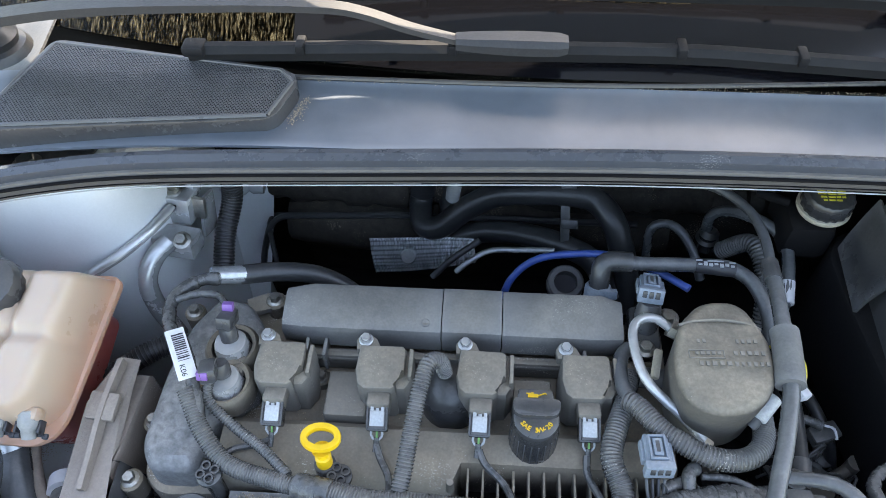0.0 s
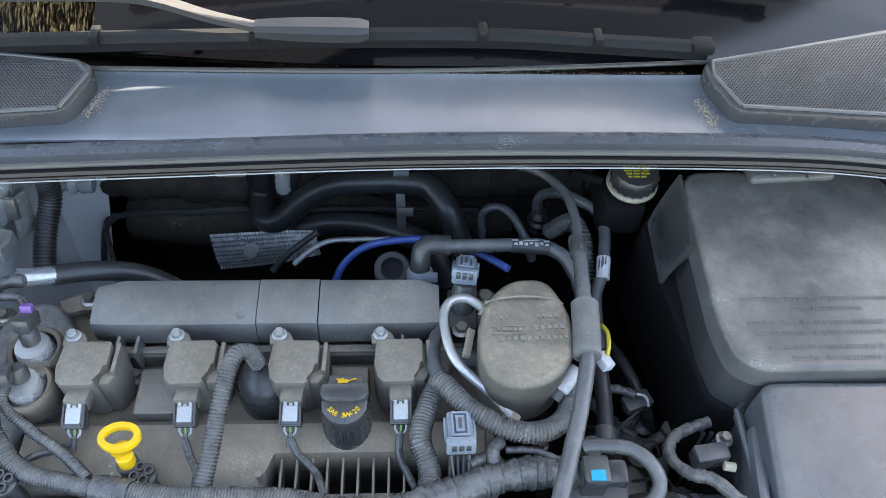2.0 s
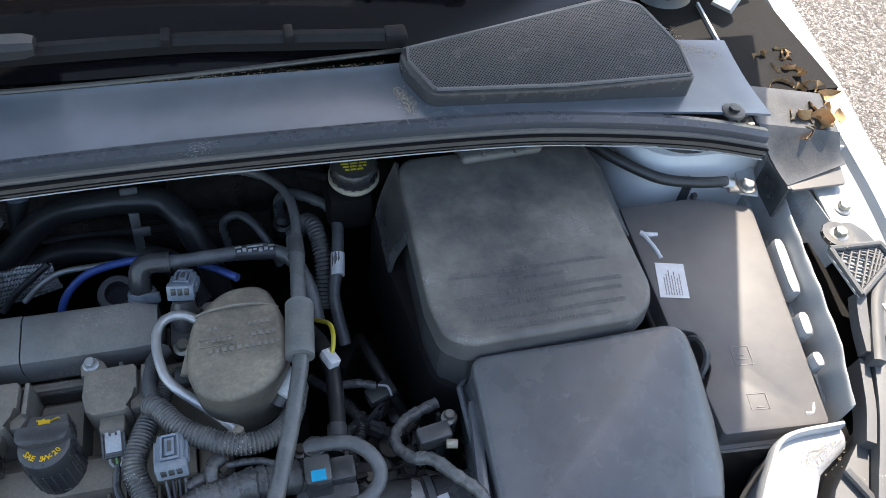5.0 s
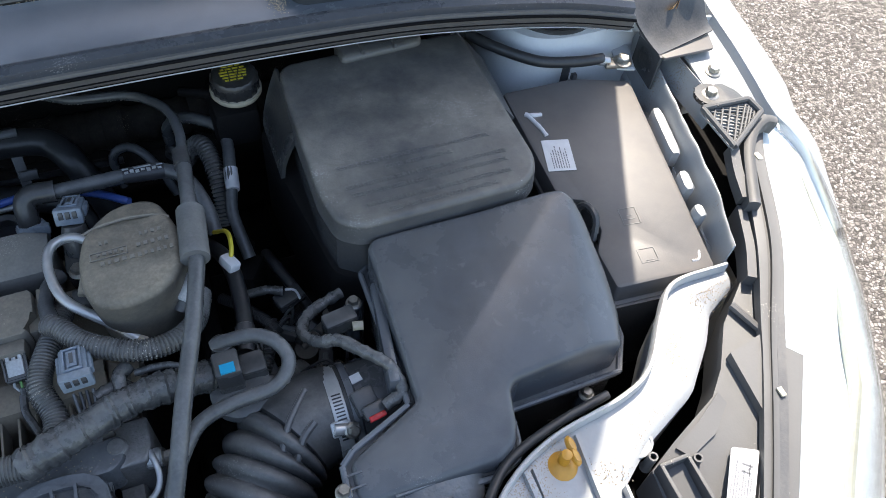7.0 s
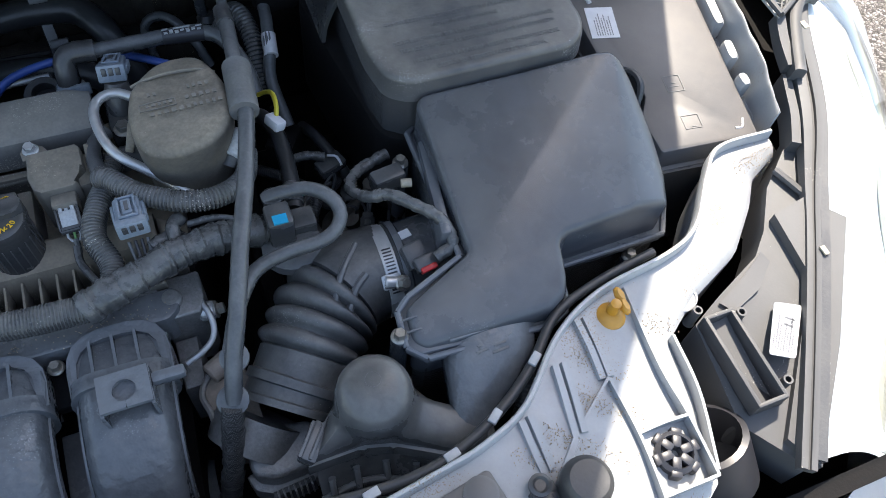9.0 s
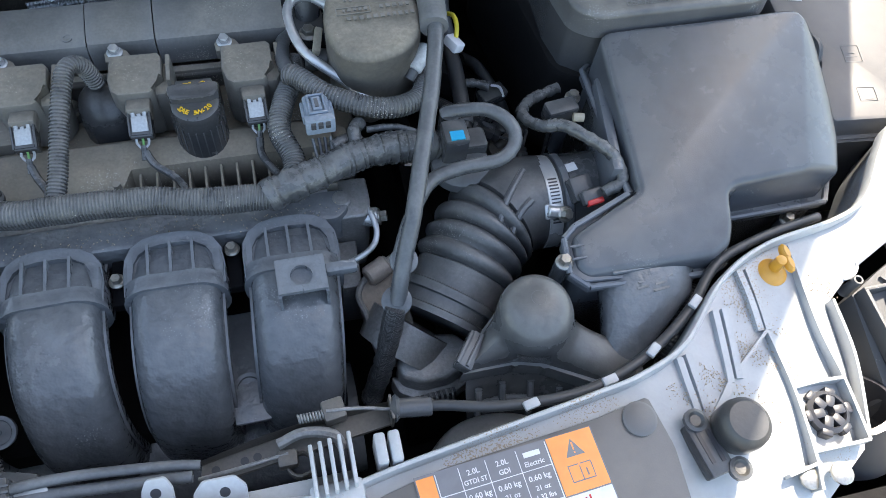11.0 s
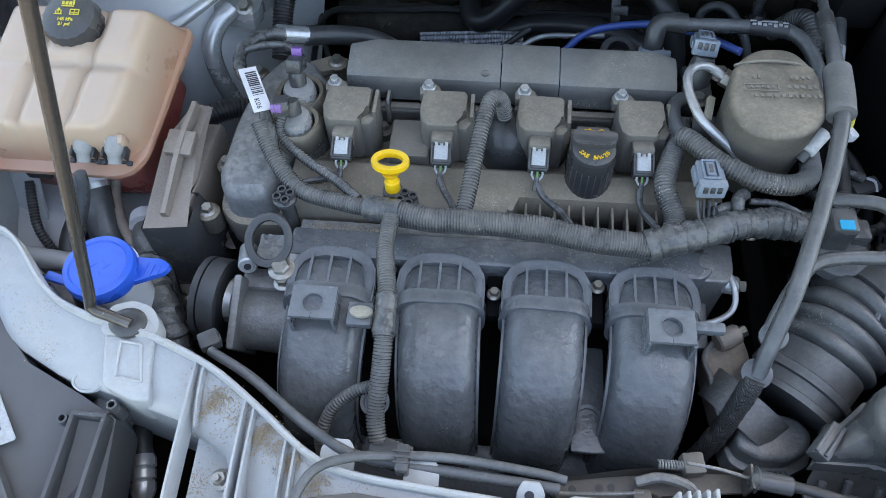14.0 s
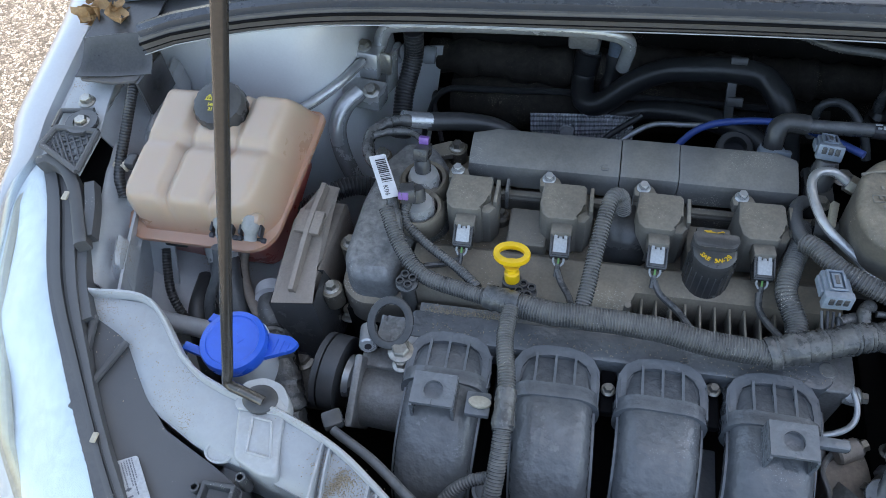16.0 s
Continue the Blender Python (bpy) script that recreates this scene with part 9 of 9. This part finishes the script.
part("rule", bars([(0.0138, -0.085, 0.0006, 0.083), (0.0925, -0.085, 0.0007, 0.0835), (0.030, -0.04, 0.0005, 0.038), (0.049, -0.04, 0.0005, 0.038), (0.071, -0.06, 0.0005, 0.058), (0.014, -0.0175, 0.0785, 0.0005), (0.014, -0.040, 0.0785, 0.0005)], LM @ pose(0, 0, 0.0003), 0.0002), M_white, lb)
for s, x, y, h in (("2.0L", 0.0395, -0.0085, 0.0052), ("GTDI ST", 0.0395, -0.0145, 0.0045), ("2.0L", 0.060, -0.0085, 0.0052), ("GDI", 0.060, -0.0145, 0.0048), ("Electric", 0.0815, -0.0145, 0.0048), ("0.60 kg", 0.0395, -0.0245, 0.0054), ("21 oz", 0.0395, -0.031, 0.0046), ("1.32 lbs", 0.0395, -0.037, 0.0046), ("0.60 kg", 0.060, -0.0245, 0.0054), ("21 oz", 0.060, -0.031, 0.0046), ("1.32 lbs", 0.060, -0.037, 0.0046), ("0.60 kg", 0.0815, -0.0245, 0.0054), ("21 oz", 0.0815, -0.031, 0.0046), ("1.32 lbs", 0.0815, -0.037, 0.0046), ("R-134a", 0.0222, -0.037, 0.0046), ("PAG", 0.048, -0.048, 0.0056), ("POE", 0.0815, -0.0465, 0.0056), ("5.2 fl oz", 0.0815, -0.057, 0.005)):
    part("print_line", lettering(s, h, LM @ pose(x, y, 0.0006), 0.0001, "CENTER", 0.00006), M_white, lb)
part("print_line", bars([(0.0755, -0.0085, 0.012, 0.0035), (0.074, -0.051, 0.015, 0.0028), (0.040, -0.054, 0.018, 0.003)], LM @ pose(0, 0, 0.0005), 0.0001), M_white, lb)


def triangle(x, y, s):
    b = bmesh.new()
    b.faces.new([b.verts.new(LM @ Vector((x + s * dx, y + s * dy, 0.0008))) for dx, dy in ((-0.55, 0), (0.55, 0), (0, 0.95))])
    return b


part("warning_sign", triangle(0.1105, -0.0165, 0.0125), M_greylabel, lb)
part("warning_sign", triangle(0.0070, -0.026, 0.008), M_greylabel, lb)
part("warning_mark", bars([(0.1100, -0.0125, 0.001, 0.0055), (0.1100, -0.0148, 0.001, 0.0012)], LM @ pose(0, 0, 0.0009), 0.0001), M_orange, lb)
part("book_sign", bars([(0.102, -0.0325, 0.0007, 0.010), (0.1185, -0.0325, 0.0007, 0.010), (0.110, -0.0335, 0.0007, 0.010), (0.102, -0.0335, 0.0172, 0.0008), (0.102, -0.0225, 0.008, 0.0007), (0.111, -0.0225, 0.008, 0.0007), (0.114, -0.031, 0.001, 0.005)], LM @ pose(0, 0, 0.0006), 0.0001), M_greylabel, lb)
part("danger_sign", bars([(0.100 + k * 0.003, -0.054 + 0.001 * k, 0.0014, 0.008) for k in range(4)] + [(0.099, -0.051, 0.016, 0.0016)], LM @ pose(0, 0, 0.0006), 0.0001), M_red, lb)
part("fan_sign", join(*[(lambda b: (b.transform(LM @ pose(0.103, -0.064, 0.0008, 0, 0, k * 90) @ pose(0.0035, 0, 0)), b)[1])(lathe([(0.003, 0), (0, 0.0001)], (0, 0, 0), n=12, squash=(1, 0.6))) for k in range(4)]), M_greylabel, lb)

# hood stops, clips and latch
buf = thing("hood_buffer", (0.403, -0.056, 0.735), "round black rubber hood buffer", "hood buffer")
part("rubber", lathe([(0.014, 0), (0.0155, 0.006), (0.0185, 0.010), (0.0192, 0.024), (0.0182, 0.030), (0.014, 0.034), (0, 0.035)], (0.403, -0.056, 0.732), n=32), M_rubber, buf)
blk = thing("clip_block", (0.380, -0.062, 0.735), "black slotted plastic block beside the buffer", "clip block")
part("block", box((0.379, -0.064, 0.738), (0.020, 0.040, 0.014), 0.002, (0, 0, 10)), M_black, blk)
for dx in (-0.004, 0.004):
    # black strip on the block in place of a shaded slot
    part("slot", box((0.379 + dx, -0.064, 0.7452), (0.003, 0.024, 0.0008), 0, (0, 0, 10)), M_print, blk)
for p in ((0.3745, -0.0445, 0.744), (0.3945, -0.083, 0.742)):
    part("screw", lathe([(0.0085, 0), (0.0085, 0.004), (0.006, 0.005), (0.004, 0.003), (0.0, 0.003)], p, n=20), M_black, blk)
for p in ((0.452, -0.098, 0.728), (0.478, -0.100, 0.727)):
    part("panel_screw", lathe([(0.0085, 0), (0.0085, 0.002), (0.005, 0.004), (0.0, 0.0045)], p, n=20), M_steel, support)
kn = thing("amber_plug", (0.494, 0.066, 0.735), "amber plastic plug with a raised tab", "plug")
part("base", lathe([(0.0135, 0), (0.0130, 0.0025), (0.010, 0.005), (0.006, 0.0065), (0, 0.0068)], (0.492, 0.062, 0.733), n=28), M_amber, kn)
part("stem", lathe([(0.0055, 0), (0.0045, 0.008), (0.0045, 0.014), (0.002, 0.015)], (0.494, 0.064, 0.738), n=16), M_amber, kn)
for dx, dy, a in ((0.006, 0.006, 20), (0.005, -0.004, -10)):
    part("prong", lathe([(0.0035, 0), (0.0052, 0.002), (0.0052, 0.005), (0.0035, 0.007)], (0.495 + dx, 0.065 + dy, 0.745), (0.2, 0, 1), n=16, squash=(1.5, 0.7)), M_amber, kn)
part("support_oval", lathe([(0.0115, 0), (0.0105, 0.003), (0.0085, 0.0035), (0.008, 0.0025), (0, 0.0022)], (0.568, 0.058, 0.7215), (0.1, -0.35, 1), n=28, squash=(1.2, 0.85)), M_support, support)
part("support_oval", lathe([(0.0115, 0), (0.0105, 0.003), (0.0085, 0.0035), (0.008, 0.0025), (0, 0.0022)], (-0.353, 0.050, 0.7195), (0, -0.35, 1), n=28, squash=(1.2, 0.85)), M_support, support)

la = thing("hood_latch", (0.09, 0.005, 0.70), "dirty steel hood latch with a bare cable and spring", "hood latch")
part("channel", prism([(0.025, -0.012), (0.165, 0.006), (0.165, 0.020), (0.12, 0.018), (0.028, 0.004)], 0.708, 0.712, 0.001), M_rust, la)
part("back_flange", loft([[(0.028, 0.003, 0.712), (0.075, 0.011, 0.712), (0.12, 0.017, 0.712), (0.165, 0.019, 0.712)], [(0.028, 0.003, 0.724), (0.075, 0.011, 0.730), (0.12, 0.018, 0.728), (0.165, 0.020, 0.722)]], False), M_rust, la)
part("end_plate", box((0.164, 0.012, 0.724), (0.002, 0.018, 0.024), 0.0005), M_rust, la)
part("lever", tube([(0.082, 0.004, 0.724), (0.10, 0.008, 0.727), (0.120, 0.003, 0.727), (0.126, -0.006, 0.72)], 0.004, 8, 0.004), M_cast, la)
part("stop_block", box((0.087, -0.006, 0.717), (0.014, 0.012, 0.012), 0.002), M_rust, la)
part("stop_block", box((0.1235, 0.019, 0.727), (0.016, 0.016, 0.014), 0.002, (0, 0, 8)), M_rust, la)
part("bare_cable", tube([(0.026, -0.008, 0.720), (0.055, -0.006, 0.7205), (0.088, -0.003, 0.722)], 0.0014, 8), M_cast, la)
part("bare_cable", tube([(0.118, 0.018, 0.734), (0.14, 0.016, 0.733), (0.163, 0.012, 0.730)], 0.0014, 8), M_cast, la)
spring = [Vector((0.098 + 0.022 * k / 120, 0.017 + 0.003 * math.cos(k * 0.55), 0.730 + 0.003 * math.sin(k * 0.55))) for k in range(121)]
part("spring", sweep(spring, circle(0.0008, 6)), M_cast, la)
for x in (0.037, 0.057, 0.066):
    # black disc on the channel, the hole's shade as colour
    part("punch_hole", lathe([(0.003, 0), (0, 0.0001)], (x, -0.003 + (x - 0.03) * 0.12, 0.7124), n=14), M_print, la)
coil = [Vector((0.095 + 0.009 * math.cos(k * 0.4), -0.010 + 0.009 * math.sin(k * 0.4), 0.705 + 0.012 * k / 60)) for k in range(61)]
part("torsion_spring", sweep(coil, circle(0.0012, 6)), M_rust, la)

# lower hoses and clutter seen between the larger parts
run("overflow_hose", [("hose", tube([(-0.426, 0.250, 0.728), (-0.427, 0.244, 0.712), (-0.431, 0.232, 0.695), (-0.440, 0.215, 0.67), (-0.445, 0.20, 0.62)], 0.0058, 12), M_hose)], "thin grey overflow hose from the coolant tank", "hose")
run("coolant_hose", [("hose", tube([(-0.452, 0.30, 0.70), (-0.446, 0.278, 0.675), (-0.432, 0.243, 0.655), (-0.415, 0.215, 0.62), (-0.40, 0.20, 0.55)], 0.0165, 20), M_hose), ("clamp", sweep([Vector((-0.452, 0.290, 0.688)), Vector((-0.444, 0.272, 0.671))], circle(0.0178, 24)), M_alu), ("clamp_ear", box((-0.434, 0.276, 0.689), (0.016, 0.010, 0.010), 0.002, (-40, 0, 20)), M_white)], "thick grey coolant hose with a pale spring clamp", "hose")
run("drain_tube", [("tube", tube([(-0.415, 0.315, 0.69), (-0.424, 0.295, 0.675), (-0.426, 0.274, 0.66), (-0.412, 0.245, 0.655), (-0.393, 0.220, 0.652), (-0.385, 0.215, 0.62)], 0.0055, 12), M_mount)], "thin pale metal tube behind the washer filler", "tube")
run("sensor_sleeve", [("sleeve", corrugated([(-0.513, 0.275, 0.672), (-0.507, 0.255, 0.662), (-0.494, 0.228, 0.65), (-0.470, 0.205, 0.62)], 0.0052, 0.0034, 0.14), M_rubber), ("plug", box((-0.500, 0.284, 0.682), (0.026, 0.014, 0.014), 0.002), M_black)], "thin corrugated sleeve under the coolant tank", "corrugated sleeve")
run("braided_hose", [("sleeve", taped([(-0.372, 0.196, 0.655), (-0.356, 0.172, 0.665), (-0.340, 0.150, 0.66), (-0.328, 0.120, 0.64), (-0.325, 0.09, 0.58)], 0.017, seed=77), M_tape)], "black braided sleeve round a hose", "hose")
inner = thing("inner_floor", (-0.47, 0.24, 0.60), "dusty pale inner panel with a black oval patch for a shaded opening", "inner panel", kind="structure")
part("sheet", thick(grid(14, 10, lambda u, v: (-0.56 + 0.20 * u, 0.17 + 0.18 * v, 0.585 + 0.05 * (1 - u) ** 2 + 0.05 * v)), 0.003), M_panel, inner)
# black oval laid on the sheet for the shade of an opening
part("opening", (lambda m: (m.transform(pose(-0.487, 0.245, 0.6165, 15, 0, 0)), m)[1])(prism([(-0.038, 0.0), (-0.03, 0.022), (0.012, 0.026), (0.034, 0.012), (0.034, -0.012), (0.01, -0.024), (-0.028, -0.022)], 0.0, 0.002, 0.0, corner=0.006)), M_print, inner, "black oval patch for a shaded opening")
part("cross_bar", rod((-0.53, 0.205, 0.645), (-0.40, 0.19, 0.655), 0.010, 14), M_panel, inner)
run("tank_hose", [("hose", tube([(-0.388, 0.255, 0.645), (-0.380, 0.225, 0.655), (-0.365, 0.20, 0.64), (-0.350, 0.16, 0.60), (-0.345, 0.12, 0.55)], 0.014, 16), M_loom), ("spring_clip", rod((-0.389, 0.252, 0.652), (-0.384, 0.238, 0.656), 0.0165, 20), M_white)], "braided hose from the coolant tank", "hose")
run("return_hose", [("hose", tube([(-0.475, 0.27, 0.63), (-0.468, 0.22, 0.63), (-0.45, 0.18, 0.60), (-0.44, 0.15, 0.55)], 0.012, 16), M_rubber)], "black hose under the coolant tank", "hose")
run("ac_line", [("pipe", tube([(-0.365, 0.075, 0.55), (-0.357, 0.055, 0.64), (-0.352, 0.04, 0.68), (-0.352, 0.03, 0.62)], 0.011, 14), M_alu), ("crimp", corrugated([(-0.358, 0.055, 0.63), (-0.354, 0.045, 0.655)], 0.014, 0.008, 0.15), M_cast)], "crimped metal hose end beside the headlight", "pipe")
rng = random.Random(12)
for k in range(16):
    x, y = rng.uniform(0.30, 0.40), rng.uniform(0.28, 0.44)
    z = rng.uniform(0.50, 0.64)
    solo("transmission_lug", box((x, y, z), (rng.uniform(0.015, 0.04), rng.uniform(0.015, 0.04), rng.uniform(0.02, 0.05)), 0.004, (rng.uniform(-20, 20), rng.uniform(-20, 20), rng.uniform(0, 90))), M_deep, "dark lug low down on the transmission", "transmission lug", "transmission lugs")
gearbox = thing("transmission", (0.30, 0.27, 0.30), "transmission case coloured near-black for shade", "transmission")
# case and flange carry the gap's shade in their near-black colour
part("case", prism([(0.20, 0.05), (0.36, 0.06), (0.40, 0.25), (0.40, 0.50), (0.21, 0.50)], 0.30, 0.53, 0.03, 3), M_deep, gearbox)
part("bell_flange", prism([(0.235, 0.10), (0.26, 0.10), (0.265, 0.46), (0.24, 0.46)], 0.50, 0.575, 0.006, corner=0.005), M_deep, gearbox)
part("selector_tower", lathe([(0.034, 0), (0.034, 0.03), (0.026, 0.04), (0.026, 0.075), (0.014, 0.082), (0.012, 0.095)], (0.335, 0.30, 0.53), (0.05, -0.05, 1), n=24), M_rust, gearbox)
part("vent_cap", lathe([(0.008, 0), (0.008, 0.02), (0.011, 0.022), (0.011, 0.03), (0.006, 0.033)], (0.355, 0.335, 0.58), n=16), M_black, gearbox)
part("side_lug", prism([(0.295, 0.245), (0.33, 0.238), (0.345, 0.262), (0.332, 0.285), (0.30, 0.282)], 0.55, 0.632, 0.008, 3, corner=0.006), M_cast, gearbox)
for x, y, z in ((0.312, 0.262, 0.632), (0.255, 0.20, 0.575), (0.25, 0.33, 0.575), (0.252, 0.42, 0.575), (0.368, 0.285, 0.585)):
    part("case_bolt", bolt((x, y, z), 0.006), M_steel, gearbox)
part("selector_lever", join(rod((0.336, 0.299, 0.622), (0.372, 0.318, 0.628), 0.006, 10), rod((0.372, 0.318, 0.618), (0.372, 0.318, 0.640), 0.008, 12)), M_rust, gearbox)
# plugs and thin wires low in the gap
rng = random.Random(31)
for x, y, z, a, b in ((0.300, 0.305, 0.645, 25, 0.030), (0.322, 0.312, 0.640, -30, 0.026), (0.352, 0.268, 0.630, 70, 0.028), (0.296, 0.268, 0.655, 100, 0.024), (0.288, 0.225, 0.650, 20, 0.026), (0.372, 0.245, 0.640, 160, 0.024)):
    w = thing("wiring_plug", (x, y, z), "dark grimy plug on thin wires", "plug", "low wiring plugs")
    m = pose(x, y, z, rng.uniform(-25, 25), rng.uniform(-25, 25), a)
    for name, c, size, mat in (("shell", (0, 0, 0), (b, 0.015, 0.013), M_black), ("latch", (0.003, 0, 0.0075), (b * 0.5, 0.006, 0.003), M_hose), ("collar", (-b / 2, 0, 0), (0.006, 0.018, 0.016), M_black), ("seal", (b / 2 + 0.003, 0, 0), (0.008, 0.011, 0.010), M_rubber)):
        bm = box(c, size, 0.0015)
        bm.transform(m)
        part(name, bm, mat, w)
    e = m @ Vector((b / 2 + 0.005, 0, 0))
    d = (m @ Vector((b / 2 + 0.03, 0, 0)) - e)
    for k in range(2):
        q = Vector((0.003 * k, 0.003 * k, 0.002 * k))
        part("wire", tube([e + q, e + d * 0.6 + q * 2, e + d + Vector((rng.uniform(-0.02, 0.02), rng.uniform(-0.02, 0.02), -0.03))], 0.0016, 6, 0.004), M_rubber, w)
run("low_loom", [("sleeve", corrugated([(0.272, 0.40, 0.60), (0.295, 0.36, 0.625), (0.312, 0.315, 0.648), (0.300, 0.28, 0.66), (0.285, 0.24, 0.655)], 0.006, 0.0036, 0.14), M_rubber), ("branch", corrugated([(0.312, 0.315, 0.648), (0.335, 0.325, 0.640), (0.352, 0.36, 0.61)], 0.0045, 0.003, 0.14), M_rubber)], "black corrugated loom low beside the transmission", "wiring loom")
run("breather_hose", [("hose", tube([(0.365, 0.33, 0.60), (0.350, 0.345, 0.64), (0.335, 0.385, 0.65), (0.33, 0.43, 0.62)], 0.006, 12), M_rubber)], "thin black breather hose", "hose")
for x in (0.372, 0.380, 0.388):
    solo("cable_guide", sweep(spline([(x, 0.262, 0.60), (x + 0.006, 0.276, 0.66), (x + 0.008, 0.285, 0.70)], 0.006)[0], circle(0.0022, 8)), M_black, "thin black cable rising beside the battery tray", "cable", "battery tray cables")
sc = thing("shift_cable", (0.33, 0.335, 0.66), "black low plug with a pale wire end", "plug")
part("plug", box((0.335, 0.335, 0.664), (0.03, 0.018, 0.014), 0.003, (0, 0, 20)), M_black, sc)
part("tail", taped([(0.295, 0.345, 0.675), (0.315, 0.342, 0.678), (0.33, 0.338, 0.675)], 0.005, seed=51), M_tape, sc)
part("wire_end", tube([(0.333, 0.338, 0.676), (0.342, 0.336, 0.674), (0.345, 0.328, 0.668)], 0.0014, 6, 0.003), M_white, sc)

# dry leaves caught by the hinges
def leaves(cx, cy, cz, n, seed):
    rng = random.Random(seed)
    parts_ = []
    for _ in range(n):
        w, l = rng.uniform(0.006, 0.014), rng.uniform(0.014, 0.035)
        curl = rng.uniform(0.2, 0.8)
        g = grid(4, 6, lambda u, v: ((u - 0.5) * w * math.sin(math.pi * min(0.97, v + 0.03)) * 2, (v - 0.5) * l, curl * w * (2 * u - 1) ** 2 + curl * 0.3 * l * (v - 0.5) ** 2 * 3))
        g.transform(pose(cx + rng.uniform(-0.028, 0.028), cy + rng.uniform(-0.07, 0.07), cz + rng.uniform(-0.004, 0.012), rng.uniform(-50, 50), rng.uniform(-50, 50), rng.uniform(0, 360)))
        parts_.append(g)
    return join(*parts_)


solo("leaf_litter", leaves(-0.598, 0.52, 0.826, 45, 3), M_leaf, "dry brown leaves caught beside the hood hinge", "dry leaves", kind="stuff")
solo("leaf_litter", leaves(0.845, 0.535, 0.822, 45, 4), M_leaf, "dry brown leaves caught beside the hood hinge", "dry leaves", kind="stuff")


# refrigerant hose with a crimped metal end under the crossmember
run("refrigerant_hose", [("hose", tube([(-0.352, 0.085, 0.615), (-0.346, 0.06, 0.62), (-0.339, 0.035, 0.622), (-0.334, 0.020, 0.62)], 0.0085, 16), M_rubber), ("crimp", lathe([(0.0092, 0), (0.0112, 0.004), (0.0112, 0.010), (0.0095, 0.012), (0.0112, 0.014), (0.0112, 0.021), (0.0095, 0.023), (0.0112, 0.025), (0.0112, 0.032), (0.0095, 0.036), (0.0065, 0.040), (0.0065, 0.075)], (-0.334, 0.021, 0.62), (0.22, -0.95, -0.15), n=20), M_alu)], "black refrigerant hose with a ribbed metal crimp", "refrigerant hose")


# loose sand lying in the corners of the crossmember and on the ledges
def grains(spots, seed):
    rng, verts, faces = random.Random(seed), [], []
    for (ax, ay, az), (bx, by, bz), wide, count in spots:
        for _ in range(count):
            k = rng.random()
            x, y, z = ax + (bx - ax) * k + rng.gauss(0, wide), ay + (by - ay) * k + rng.gauss(0, wide), az + (bz - az) * k
            r, i = rng.uniform(0.0003, 0.0008), len(verts)
            verts += [(x + r, y, z), (x, y + r, z), (x - r, y, z), (x, y - r, z), (x, y, z + r)]
            faces += [(i, i + 1, i + 4), (i + 1, i + 2, i + 4), (i + 2, i + 3, i + 4), (i + 3, i, i + 4)]
    me = bpy.data.meshes.new("sand")
    me.from_pydata(verts, [], faces)
    me.materials.append(M_sand)
    return me


bp_ = lambda u, v: tuple(beam_point(u, v) + Vector((0, 0, 0.0006)))
drift = []
for u, va, vb, wide, count in ((0.222, 0.2, 0.95, 0.0032, 480), (0.243, 0.2, 0.8, 0.006, 200), (0.262, 0.16, 0.5, 0.0032, 480), (0.275, 0.14, 0.4, 0.005, 200), (0.29, 0.14, 0.42, 0.0034, 380), (0.315, 0.14, 0.35, 0.004, 240), (0.205, 0.2, 0.6, 0.006, 120), (0.697, 0.16, 0.6, 0.005, 200), (0.724, 0.16, 0.6, 0.005, 220), (0.745, 0.14, 0.5, 0.006, 140), (0.675, 0.14, 0.5, 0.005, 120)):
    for k in range(5):
        a, b = va + (vb - va) * k / 5, va + (vb - va) * (k + 1) / 5
        drift.append((tuple(beam_point(u, a) + Vector((0, 0, 0.0019))), tuple(beam_point(u, b) + Vector((0, 0, 0.0019))), wide, int(count * (0.4 - 0.08 * k))))
sand = new("loose_sand", grains(drift + [(bp_(0.228, 0.06), bp_(0.228, 0.5), 0.004, 260), (bp_(0.265, 0.06), bp_(0.265, 0.5), 0.005, 320), (bp_(0.24, 0.12), bp_(0.33, 0.12), 0.002, 160), (bp_(0.02, 0.4), bp_(0.10, 0.4), 0.014, 160), (bp_(0.95, 0.5), bp_(0.99, 0.5), 0.008, 260), (bp_(0.79, 0.5), bp_(0.80, 0.9), 0.006, 160), ((-0.21, 0.228, 0.6965), (-0.12, 0.228, 0.6965), 0.003, 420), ((-0.22, 0.205, 0.6978), (0.15, 0.21, 0.6978), 0.006, 260), ((-0.21, 0.33, 0.683), (0.15, 0.335, 0.683), 0.012, 300), ((0.70, 0.61, 0.8715), (0.712, 0.575, 0.868), 0.006, 240), ((0.705, 0.58, 0.868), (0.75, 0.572, 0.862), 0.006, 200), ((0.395, 0.515, 0.8705), (0.385, 0.545, 0.873), 0.004, 260), ((-0.185, 0.525, 0.8705), (-0.175, 0.555, 0.873), 0.003, 160), ((-0.17, 0.578, 0.8768), (0.38, 0.582, 0.8768), 0.0015, 420)], 8))
tagged(sand, "brown sand grains lying in seams and on ledges", "sand", kind="stuff")
